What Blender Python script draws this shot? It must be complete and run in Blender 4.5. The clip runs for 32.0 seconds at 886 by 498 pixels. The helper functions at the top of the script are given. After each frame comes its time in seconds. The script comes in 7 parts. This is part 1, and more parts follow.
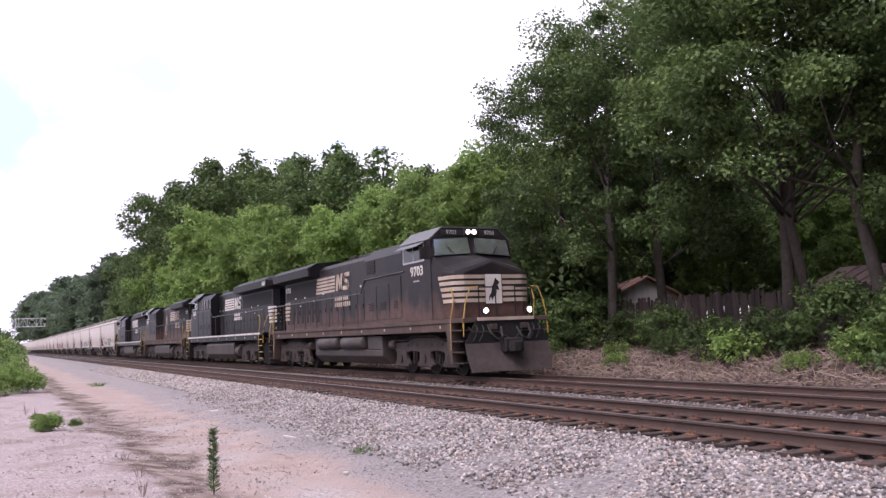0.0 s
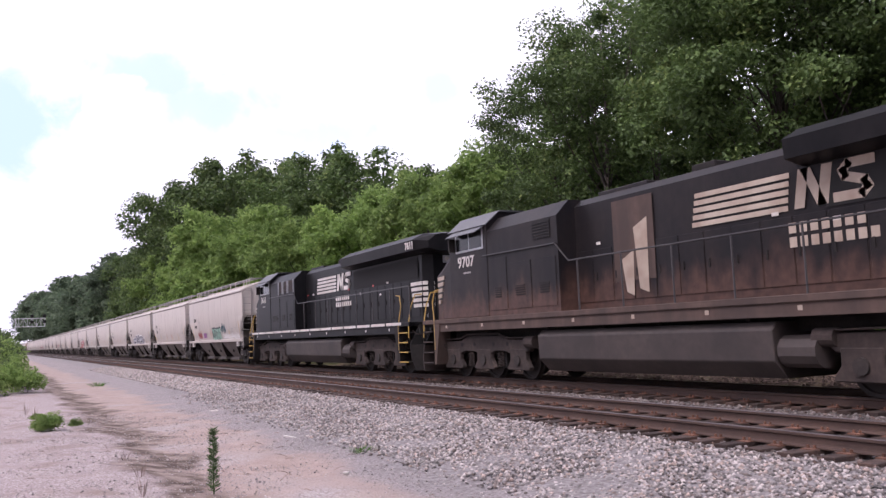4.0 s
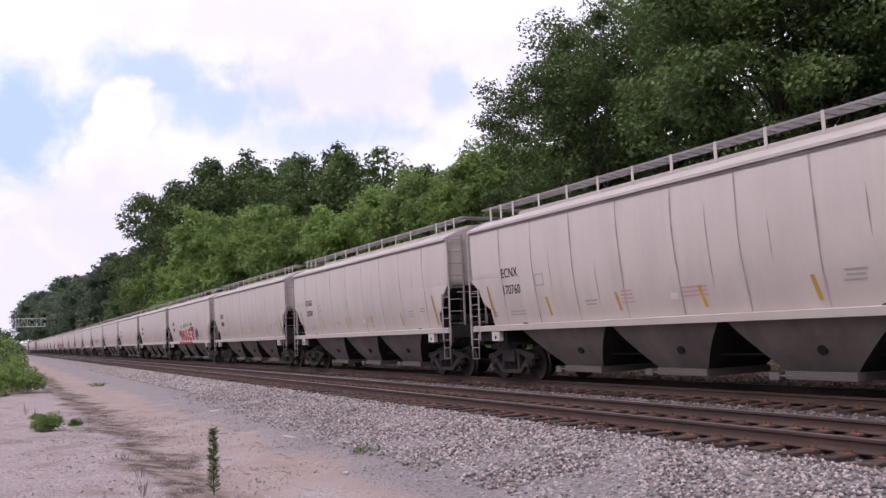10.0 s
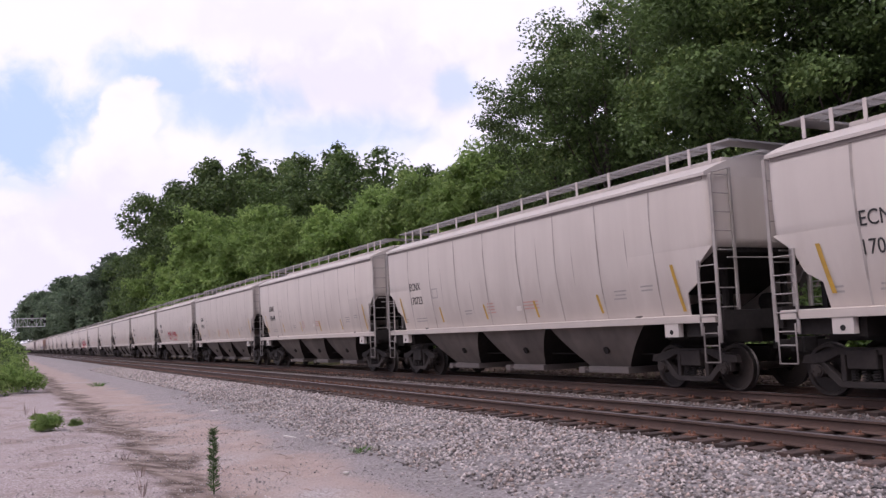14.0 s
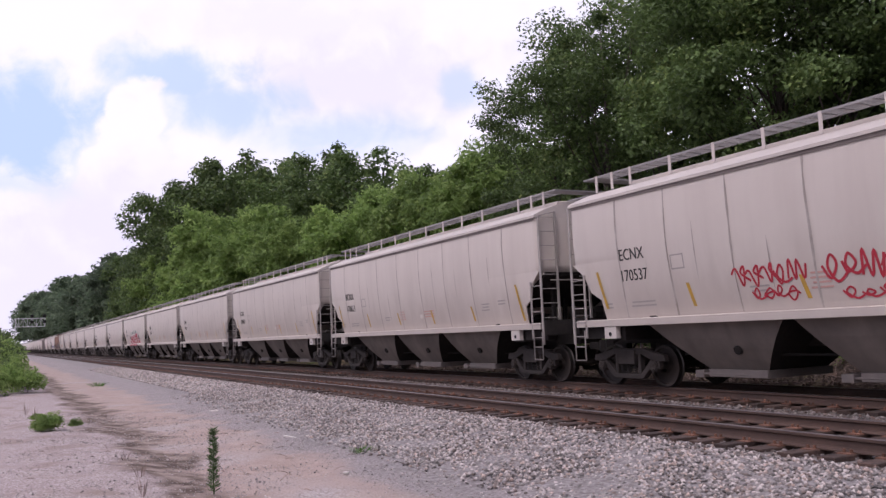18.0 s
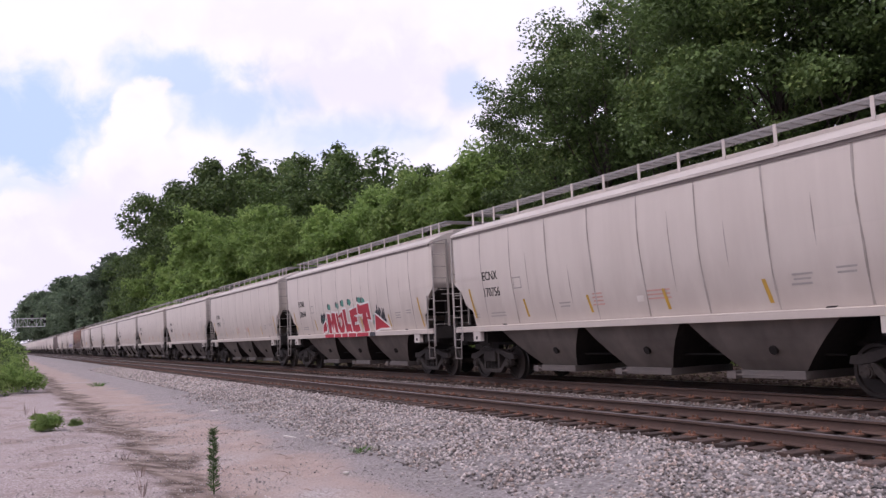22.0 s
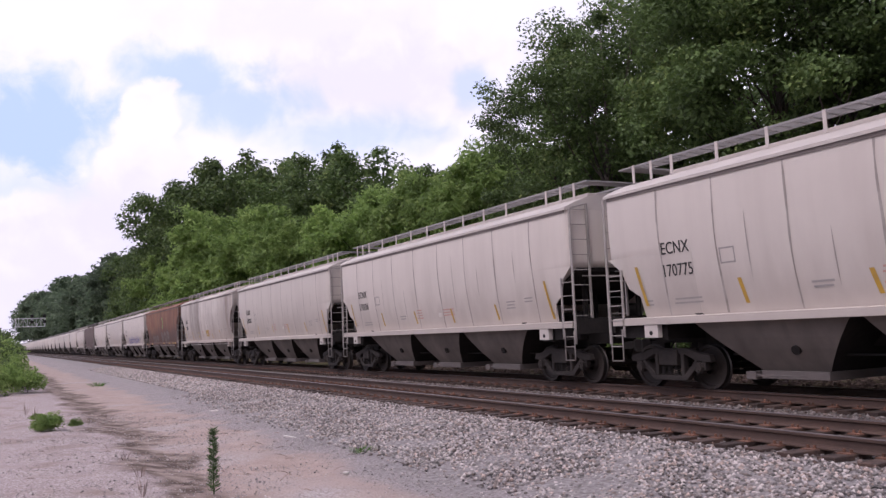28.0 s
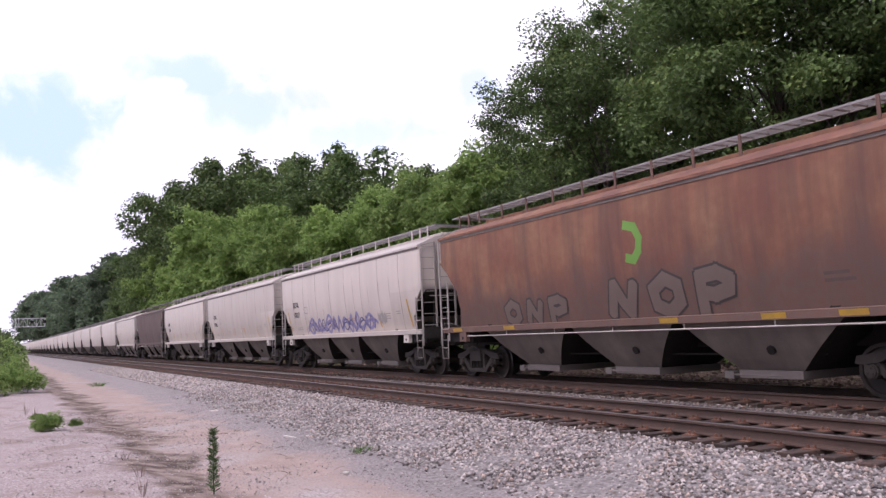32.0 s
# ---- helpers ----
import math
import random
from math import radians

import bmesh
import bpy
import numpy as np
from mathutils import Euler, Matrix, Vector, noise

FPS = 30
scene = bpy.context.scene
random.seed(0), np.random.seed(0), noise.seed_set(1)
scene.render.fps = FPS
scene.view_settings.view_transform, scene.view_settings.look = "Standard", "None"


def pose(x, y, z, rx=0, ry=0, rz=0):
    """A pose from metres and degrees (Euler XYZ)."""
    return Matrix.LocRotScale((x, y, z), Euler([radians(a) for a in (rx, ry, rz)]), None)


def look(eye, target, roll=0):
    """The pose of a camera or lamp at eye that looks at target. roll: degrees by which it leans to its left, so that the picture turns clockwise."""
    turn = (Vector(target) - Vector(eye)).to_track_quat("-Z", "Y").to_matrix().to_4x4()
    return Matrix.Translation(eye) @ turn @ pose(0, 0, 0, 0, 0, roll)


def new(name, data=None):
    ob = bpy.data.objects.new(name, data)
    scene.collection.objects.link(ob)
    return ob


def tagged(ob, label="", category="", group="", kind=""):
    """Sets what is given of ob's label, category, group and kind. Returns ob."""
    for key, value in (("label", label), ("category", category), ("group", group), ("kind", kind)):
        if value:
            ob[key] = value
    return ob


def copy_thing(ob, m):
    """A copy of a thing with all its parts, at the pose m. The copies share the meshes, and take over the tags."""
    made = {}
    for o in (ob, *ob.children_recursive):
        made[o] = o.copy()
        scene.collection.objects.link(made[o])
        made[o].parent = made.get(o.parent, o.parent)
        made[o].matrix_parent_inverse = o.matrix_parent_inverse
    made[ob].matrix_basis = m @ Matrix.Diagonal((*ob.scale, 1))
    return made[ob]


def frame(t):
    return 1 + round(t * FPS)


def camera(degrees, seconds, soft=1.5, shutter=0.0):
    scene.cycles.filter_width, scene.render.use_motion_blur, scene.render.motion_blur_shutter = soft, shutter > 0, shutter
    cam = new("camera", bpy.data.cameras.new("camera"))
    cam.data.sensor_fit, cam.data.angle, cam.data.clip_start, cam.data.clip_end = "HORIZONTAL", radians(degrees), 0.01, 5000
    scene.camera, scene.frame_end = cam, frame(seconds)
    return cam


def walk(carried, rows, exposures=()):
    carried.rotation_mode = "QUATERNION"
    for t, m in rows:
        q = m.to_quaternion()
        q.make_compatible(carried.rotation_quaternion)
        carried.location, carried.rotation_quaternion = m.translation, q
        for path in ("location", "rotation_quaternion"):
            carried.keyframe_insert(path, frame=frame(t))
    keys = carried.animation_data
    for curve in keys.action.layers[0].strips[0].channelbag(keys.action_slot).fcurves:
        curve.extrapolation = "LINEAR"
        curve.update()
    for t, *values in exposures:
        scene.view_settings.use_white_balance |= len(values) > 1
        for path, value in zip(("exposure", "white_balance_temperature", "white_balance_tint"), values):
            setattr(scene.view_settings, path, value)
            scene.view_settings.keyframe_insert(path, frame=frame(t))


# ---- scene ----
# Camera on a tripod beside the line. z = 0 is the top of the rails; the tracks run along x, trains come from -x.
EYE = Vector((0.0, 0.0, 1.396))
YAW, PITCH = radians(27.684), radians(5.638)
AIM = Vector((-math.cos(YAW) * math.cos(PITCH), math.sin(YAW) * math.cos(PITCH), math.sin(PITCH)))
cam = camera(55.37, 32.0, soft=1.4)
STILL = look(EYE, EYE + AIM, -2.404)
walk(cam, [(0.0, STILL), (32.0, STILL)], exposures=[(0.0, 0.32, 5950, 22), (2.0, 0.22, 5950, 22), (4.5, 0.1, 5950, 22), (6.5, -0.08, 5950, 22), (13.0, -0.28, 5950, 22), (28.0, -0.26, 5950, 22), (29.4, -0.26, 5950, 22), (30.2, -0.22, 5950, 22), (31.2, -0.08, 5950, 22), (32.0, 0.04, 5950, 22)])

NEAR, FAR = 9.47, 13.75          # centre lines of the two tracks
GAUGE = 0.7525                   # half the distance between rail heads

# ---- light ----
world = bpy.data.worlds.new("sky")
scene.world = world
world.use_nodes = True
wn = world.node_tree
wsky = wn.nodes.new("ShaderNodeTexSky")
wsky.sky_type = "NISHITA"
wsky.sun_disc = False
wsky.sun_elevation, wsky.sun_rotation = radians(55), radians(150)
wsky.air_density, wsky.dust_density, wsky.ozone_density = 0.7, 6.0, 0.6
wback = wn.nodes["Background"]
wback.inputs["Strength"].default_value = 0.125
wn.links.new(wsky.outputs[0], wback.inputs["Color"])

sun_data = bpy.data.lights.new("sun", "SUN")
sun_data.energy, sun_data.angle, sun_data.color = 1.28, radians(20), (1.0, 0.955, 0.915)
sun = new("sun", sun_data)
SUN_FROM = Vector((math.sin(radians(30)) * math.cos(radians(55)), -math.cos(radians(30)) * math.cos(radians(55)), math.sin(radians(55))))
sun.matrix_world = look(SUN_FROM * 50, (0, 0, 0))

# ---- materials ----


def mat(name, color, rough=0.7, metal=0.0, grain=0.0, grain_scale=8.0, stain=None, stain_scale=0.6, stain_amount=0.5,
        bump=0.0, bump_scale=40.0, island=0.0, random_object=0.0, streak=None, streak_amount=0.0, spec=0.5, low=None, low_from=2.0, low_to=3.0, low_amount=0.8, tint=None, patch=None):
    """A painted, worn or stony surface: colour varied at two scales, streaks that run down, fine relief."""
    m = bpy.data.materials.new(name)
    m.use_nodes = True
    t = m.node_tree
    b = t.nodes["Principled BSDF"]
    b.inputs["Roughness"].default_value, b.inputs["Metallic"].default_value = rough, metal
    b.inputs["Specular IOR Level"].default_value = spec
    pos = t.nodes.new("ShaderNodeTexCoord")
    out = None

    def rgb(c):
        n = t.nodes.new("ShaderNodeRGB")
        n.outputs[0].default_value = (*c, 1)
        return n.outputs[0]

    def noise_at(scale, detail=4, stretch=None, lo=0.35, hi=0.65, rough_=0.55):
        n = t.nodes.new("ShaderNodeTexNoise")
        n.inputs["Scale"].default_value, n.inputs["Detail"].default_value = scale, detail
        n.inputs["Roughness"].default_value = rough_
        src = pos.outputs["Object"]
        if stretch:
            mp = t.nodes.new("ShaderNodeMapping")
            mp.inputs["Scale"].default_value = stretch
            t.links.new(src, mp.inputs["Vector"])
            src = mp.outputs[0]
        t.links.new(src, n.inputs["Vector"])
        r = t.nodes.new("ShaderNodeMapRange")
        r.inputs["From Min"].default_value, r.inputs["From Max"].default_value = lo, hi
        t.links.new(n.outputs["Fac"], r.inputs["Value"])
        return r.outputs[0]

    def blend(fac, a, c, mode="MIX"):
        n = t.nodes.new("ShaderNodeMix")
        n.data_type, n.blend_type = "RGBA", mode
        if isinstance(fac, float):
            n.inputs["Factor"].default_value = fac
        else:
            t.links.new(fac, n.inputs["Factor"])
        t.links.new(a, n.inputs[6])
        t.links.new(c, n.inputs[7])
        return n.outputs[2]

    def times(v, k):
        n = t.nodes.new("ShaderNodeMath")
        n.operation = "MULTIPLY"
        t.links.new(v, n.inputs[0])
        n.inputs[1].default_value = k
        return n.outputs[0]

    out = rgb(color)
    if stain:
        out = blend(times(noise_at(stain_scale, 6), stain_amount), out, rgb(stain))
    if streak:
        out = blend(times(noise_at(1.0, 6, (2.2, 2.2, 0.16), 0.42, 0.74), streak_amount), out, rgb(streak))
    for x0, x1, shade, much in patch or ():
        # a broad soft stain between two places along the car, uneven from sheet to sheet
        along = t.nodes.new("ShaderNodeSeparateXYZ")
        t.links.new(pos.outputs["Object"], along.inputs[0])
        fac = times(noise_at(1.0, 5, (1.3, 0.2, 0.12), 0.3, 0.6), much)
        for lo_x, hi_x in ((x0 - 0.5, x0 + 0.3), (x1 + 0.6, x1 - 0.2)):
            r = t.nodes.new("ShaderNodeMapRange")
            r.interpolation_type = "SMOOTHSTEP"
            r.inputs["From Min"].default_value, r.inputs["From Max"].default_value = lo_x, hi_x
            t.links.new(along.outputs[0], r.inputs["Value"])
            both = t.nodes.new("ShaderNodeMath")
            both.operation = "MULTIPLY"
            t.links.new(fac, both.inputs[0])
            t.links.new(r.outputs[0], both.inputs[1])
            fac = both.outputs[0]
        out = blend(fac, out, rgb(shade))
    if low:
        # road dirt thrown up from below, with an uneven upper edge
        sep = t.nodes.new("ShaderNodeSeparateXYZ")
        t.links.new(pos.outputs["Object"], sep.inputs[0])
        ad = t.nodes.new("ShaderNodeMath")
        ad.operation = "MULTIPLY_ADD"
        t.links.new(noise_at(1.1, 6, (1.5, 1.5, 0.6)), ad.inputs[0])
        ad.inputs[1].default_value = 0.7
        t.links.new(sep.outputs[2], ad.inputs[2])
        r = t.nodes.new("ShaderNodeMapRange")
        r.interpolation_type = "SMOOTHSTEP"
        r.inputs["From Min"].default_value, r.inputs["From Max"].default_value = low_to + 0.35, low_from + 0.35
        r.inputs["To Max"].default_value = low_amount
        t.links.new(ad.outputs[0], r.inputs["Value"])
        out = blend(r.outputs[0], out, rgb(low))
    if grain:
        g = noise_at(grain_scale, 8, None, 0.3, 0.7)
        dark = rgb([c * (1 - grain) for c in color])
        out = blend(times(g, min(1.0, grain * 1.6)), out, dark)
    if tint:
        # every third stone or so of another rock
        geo = t.nodes.new("ShaderNodeNewGeometry")
        wn_ = t.nodes.new("ShaderNodeTexWhiteNoise")
        wn_.noise_dimensions = "1D"
        t.links.new(geo.outputs["Random Per Island"], wn_.inputs["W"])
        r = t.nodes.new("ShaderNodeMapRange")
        r.inputs["From Min"].default_value, r.inputs["From Max"].default_value = 0.62, 0.9
        t.links.new(wn_.outputs["Value"], r.inputs["Value"])
        out = blend(r.outputs[0], out, rgb(tint))
    if island:
        geo = t.nodes.new("ShaderNodeNewGeometry")
        hs = t.nodes.new("ShaderNodeHueSaturation")
        r = t.nodes.new("ShaderNodeMapRange")
        r.inputs["To Min"].default_value, r.inputs["To Max"].default_value = 1 - island, 1 + island
        t.links.new(geo.outputs["Random Per Island"], r.inputs["Value"])
        t.links.new(r.outputs[0], hs.inputs["Value"])
        t.links.new(out, hs.inputs["Color"])
        out = hs.outputs[0]
    if random_object:
        inf = t.nodes.new("ShaderNodeObjectInfo")
        hs = t.nodes.new("ShaderNodeHueSaturation")
        r = t.nodes.new("ShaderNodeMapRange")
        r.inputs["To Min"].default_value, r.inputs["To Max"].default_value = 1 - random_object, 1 + random_object
        t.links.new(inf.outputs["Random"], r.inputs["Value"])
        t.links.new(r.outputs[0], hs.inputs["Value"])
        t.links.new(out, hs.inputs["Color"])
        out = hs.outputs[0]
    t.links.new(out, b.inputs["Base Color"])
    if bump:
        n = t.nodes.new("ShaderNodeTexNoise")
        n.inputs["Scale"].default_value, n.inputs["Detail"].default_value = bump_scale, 6
        t.links.new(pos.outputs["Object"], n.inputs["Vector"])
        bp = t.nodes.new("ShaderNodeBump")
        bp.inputs["Strength"].default_value, bp.inputs["Distance"].default_value = min(1, bump), 0.02
        t.links.new(n.outputs["Fac"], bp.inputs["Height"])
        t.links.new(bp.outputs[0], b.inputs["Normal"])
    return m


def leaf_mat(name, dark, light, yellow, through_light=0.5):
    """Leaves: each one its own green, brighter in patches, thin enough to let light through."""
    m = bpy.data.materials.new(name)
    m.use_nodes = True
    t = m.node_tree
    b = t.nodes["Principled BSDF"]
    b.inputs["Roughness"].default_value = 0.55
    b.inputs["Specular IOR Level"].default_value = 0.3
    geo = t.nodes.new("ShaderNodeNewGeometry")
    ramp = t.nodes.new("ShaderNodeValToRGB")
    ramp.color_ramp.elements[0].color, ramp.color_ramp.elements[1].color = (*dark, 1), (*yellow, 1)
    e = ramp.color_ramp.elements.new(0.7)
    e.color = (*light, 1)
    pos = t.nodes.new("ShaderNodeTexCoord")
    n = t.nodes.new("ShaderNodeTexNoise")
    n.inputs["Scale"].default_value, n.inputs["Detail"].default_value = 0.45, 3
    t.links.new(pos.outputs["Object"], n.inputs["Vector"])
    a = t.nodes.new("ShaderNodeMath")
    a.operation = "MULTIPLY_ADD"
    t.links.new(geo.outputs["Random Per Island"], a.inputs[0])
    a.inputs[1].default_value = 0.55
    r = t.nodes.new("ShaderNodeMapRange")
    r.inputs["From Min"].default_value, r.inputs["From Max"].default_value = 0.3, 0.7
    r.inputs["To Max"].default_value = 0.45
    t.links.new(n.outputs["Fac"], r.inputs["Value"])
    t.links.new(r.outputs[0], a.inputs[2])
    t.links.new(a.outputs[0], ramp.inputs["Fac"])
    inf = t.nodes.new("ShaderNodeObjectInfo")
    hs = t.nodes.new("ShaderNodeHueSaturation")
    r2 = t.nodes.new("ShaderNodeMapRange")
    r2.inputs["To Min"].default_value, r2.inputs["To Max"].default_value = 0.75, 1.25
    t.links.new(inf.outputs["Random"], r2.inputs["Value"])
    t.links.new(r2.outputs[0], hs.inputs["Value"])
    t.links.new(ramp.outputs[0], hs.inputs["Color"])
    t.links.new(hs.outputs[0], b.inputs["Base Color"])
    tr = t.nodes.new("ShaderNodeBsdfTranslucent")
    t.links.new(hs.outputs[0], tr.inputs["Color"])
    mx = t.nodes.new("ShaderNodeMixShader")
    mx.inputs[0].default_value = through_light
    t.links.new(b.outputs[0], mx.inputs[1])
    t.links.new(tr.outputs[0], mx.inputs[2])
    t.links.new(mx.outputs[0], t.nodes["Material Output"].inputs["Surface"])
    return m


def glow(name, color, strength):
    m = bpy.data.materials.new(name)
    m.use_nodes = True
    b = m.node_tree.nodes["Principled BSDF"]
    b.inputs["Base Color"].default_value = (*color, 1)
    b.inputs["Emission Color"].default_value = (*color, 1)
    b.inputs["Emission Strength"].default_value = strength
    return m


GREY_PAINT = mat("hopper_paint", (0.60, 0.545, 0.50), 0.55, grain=0.10, grain_scale=3.0, stain=(0.54, 0.485, 0.445), stain_scale=0.5,
                 stain_amount=0.6, streak=(0.38, 0.33, 0.30), streak_amount=0.26, random_object=0.06, bump=0.05, bump_scale=3.0, low=(0.39, 0.335, 0.30), low_from=1.3, low_to=3.0, low_amount=0.6)
CLEAN_PAINT = mat("hopper_trim", (0.55, 0.50, 0.465), 0.55, grain=0.12, grain_scale=6.0, stain=(0.40, 0.35, 0.32), stain_scale=1.2, stain_amount=0.45)
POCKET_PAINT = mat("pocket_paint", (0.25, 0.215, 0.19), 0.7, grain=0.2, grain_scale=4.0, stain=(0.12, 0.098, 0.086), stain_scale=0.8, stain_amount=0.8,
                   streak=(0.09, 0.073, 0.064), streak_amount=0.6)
LADDER_PAINT = mat("ladder_paint", (0.36, 0.33, 0.31), 0.6, grain=0.2, grain_scale=9.0, stain=(0.20, 0.165, 0.15), stain_scale=2.5, stain_amount=0.6, low=(0.10, 0.082, 0.074), low_from=0.7, low_to=1.5, low_amount=0.85)
EAVE_DIRT_SHADE = mat("eave_dirt_shade", (0.15, 0.125, 0.115), 0.8, grain=0.3, grain_scale=8.0, stain=(0.26, 0.23, 0.21), stain_scale=0.9, stain_amount=0.6)
WHITE_STAINED = mat("stained_white_paint", (0.63, 0.58, 0.535), 0.6, grain=0.12, grain_scale=3.0, stain=(0.30, 0.25, 0.22), stain_scale=0.35,
                    stain_amount=0.6, streak=(0.26, 0.205, 0.175), streak_amount=0.32, low=(0.40, 0.33, 0.29), low_from=1.3, low_to=2.8, low_amount=0.6, patch=((-4.7, -1.7, (0.20, 0.16, 0.14), 0.85), (5.4, 9.0, (0.22, 0.165, 0.14), 0.9)))
RUST_PAINT = mat("rusty_brown_paint", (0.21, 0.085, 0.058), 0.8, grain=0.25, grain_scale=5.0, stain=(0.30, 0.165, 0.095), stain_scale=0.55,
                 stain_amount=0.95, streak=(0.10, 0.062, 0.055), streak_amount=0.95, bump=0.1, bump_scale=6.0, low=(0.115, 0.083, 0.075), low_from=2.0, low_to=3.1, low_amount=0.8)
DARK_RUST = mat("dark_brown_paint", (0.10, 0.07, 0.065), 0.8, grain=0.25, grain_scale=5.0, stain=(0.16, 0.11, 0.10), stain_scale=0.6,
                stain_amount=0.6, streak=(0.22, 0.17, 0.15), streak_amount=0.4)
# underframe grime; also the painted shade on slope sheets and pocket slopes
UNDER = mat("underframe_grime_shade", (0.014, 0.0115, 0.011), 0.9, grain=0.4, grain_scale=9.0, stain=(0.034, 0.027, 0.024), stain_scale=2.0, stain_amount=0.6, bump=0.15)
TRUCK_STEEL = mat("truck_steel", (0.026, 0.020, 0.018), 0.8, grain=0.4, grain_scale=12.0, stain=(0.056, 0.043, 0.038), stain_scale=2.5, stain_amount=0.7, bump=0.2)
WHEEL_STEEL = mat("wheel_steel", (0.024, 0.018, 0.016), 0.75, 0.0, grain=0.3, grain_scale=14.0, stain=(0.055, 0.04, 0.032), stain_scale=3.0, stain_amount=0.6)
TREAD = mat("worn_tread", (0.07, 0.063, 0.06), 0.45, 0.8, grain=0.2, grain_scale=20.0)
BOARD = mat("running_board_grating", (0.34, 0.33, 0.325), 0.6, 0.3, grain=0.3, grain_scale=60.0, stain=(0.2, 0.18, 0.175), stain_scale=2.0)
SEAM = mat("seam_stain", (0.29, 0.25, 0.225), 0.7, grain=0.3, grain_scale=6.0, stain=(0.50, 0.46, 0.43), stain_scale=1.2, stain_amount=0.9)
YELLOW_TAPE = mat("yellow_reflective_strip", (0.55, 0.33, 0.04), 0.5, grain=0.25, grain_scale=14.0, stain=(0.25, 0.17, 0.07), stain_scale=4.0)
LETTER_BLACK = mat("black_lettering", (0.035, 0.034, 0.034), 0.7, grain=0.3, grain_scale=20.0)
LETTER_GREY = mat("faded_lettering", (0.36, 0.335, 0.32), 0.7, grain=0.3, grain_scale=20.0)
LETTER_RED = mat("faded_red_lettering", (0.55, 0.33, 0.29), 0.7, grain=0.3, grain_scale=20.0)

BLACK_PAINT = mat("locomotive_black", (0.0085, 0.0085, 0.010), 0.45, grain=0.3, grain_scale=5.0, stain=(0.018, 0.017, 0.018), stain_scale=0.8, stain_amount=0.7,
                  streak=(0.035, 0.031, 0.03), streak_amount=0.35, spec=0.15, bump=0.04, bump_scale=5.0)
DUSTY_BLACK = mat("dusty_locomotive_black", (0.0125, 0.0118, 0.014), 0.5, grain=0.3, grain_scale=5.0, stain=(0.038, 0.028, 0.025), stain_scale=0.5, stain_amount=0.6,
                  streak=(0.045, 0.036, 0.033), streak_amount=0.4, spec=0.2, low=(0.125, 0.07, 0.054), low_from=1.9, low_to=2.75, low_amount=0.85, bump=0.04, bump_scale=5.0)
ROAD_DIRT = mat("brown_road_dirt", (0.085, 0.056, 0.046), 0.85, grain=0.3, grain_scale=6.0, stain=(0.05, 0.038, 0.035), stain_scale=0.9, stain_amount=0.7,
                streak=(0.17, 0.11, 0.085), streak_amount=0.5)
LOCO_TRUCK = mat("locomotive_truck", (0.036, 0.026, 0.023), 0.85, grain=0.4, grain_scale=8.0, stain=(0.088, 0.062, 0.053), stain_scale=1.5, stain_amount=0.7, bump=0.2)
TANK_PAINT = mat("fuel_tank_paint", (0.042, 0.034, 0.032), 0.65, grain=0.3, grain_scale=6.0, stain=(0.10, 0.077, 0.068), stain_scale=0.8, stain_amount=0.6)
STRIPE = mat("white_stripe_paint", (0.66, 0.63, 0.60), 0.55, grain=0.12, grain_scale=9.0, stain=(0.45, 0.37, 0.30), stain_scale=1.5, stain_amount=0.5)
DIRTY_STRIPE = mat("dirty_cream_stripe_paint", (0.50, 0.42, 0.34), 0.65, grain=0.2, grain_scale=9.0, stain=(0.28, 0.19, 0.14), stain_scale=1.5, stain_amount=0.7)
RAIL_YELLOW = mat("yellow_handrail_paint", (0.50, 0.33, 0.07), 0.55, grain=0.2, grain_scale=12.0, stain=(0.35, 0.20, 0.06), stain_scale=3.0)
RAIL_GREY = mat("worn_black_handrail", (0.06, 0.055, 0.055), 0.45, 0.2, grain=0.3, grain_scale=9.0)
# black roof paint lightened to hold the sunlight; awnings share it
ROOF_GREY = mat("sunlit_cab_roof", (0.10, 0.10, 0.105), 0.5, grain=0.2, grain_scale=6.0)
CAB_GLASS = mat("dark_cab_glass", (0.012, 0.013, 0.015), 0.15, spec=0.35)
SCREEN_GLASS = mat("windscreen_glass", (0.80, 0.84, 0.90), 0.08, 0.9, stain=(0.5, 0.53, 0.58), stain_scale=2.0, stain_amount=0.4)
DARK_GAP = mat("dark_grille", (0.012, 0.011, 0.011), 0.8, grain=0.3, grain_scale=20.0)
SILVER = mat("bare_aluminium_frame", (0.45, 0.45, 0.46), 0.4, 0.6, grain=0.2, grain_scale=20.0)
LAMP = glow("headlight", (1.0, 0.88, 0.72), 6.0)
RUBBER = mat("black_rubber_hose", (0.018, 0.017, 0.017), 0.6, grain=0.2, grain_scale=20.0)
PLOW_DUST = mat("dusty_plow", (0.066, 0.05, 0.047), 0.85, grain=0.35, grain_scale=7.0, stain=(0.10, 0.075, 0.068), stain_scale=1.4, stain_amount=0.6, streak=(0.04, 0.033, 0.03), streak_amount=0.5)
GATE_PAINT = mat("outlet_gate_paint", (0.17, 0.15, 0.14), 0.7, grain=0.25, grain_scale=8.0, stain=(0.2, 0.16, 0.15), stain_scale=2.0, stain_amount=0.6)
RED_TAG = mat("red_marker", (0.42, 0.05, 0.045), 0.5, grain=0.1, grain_scale=20.0)

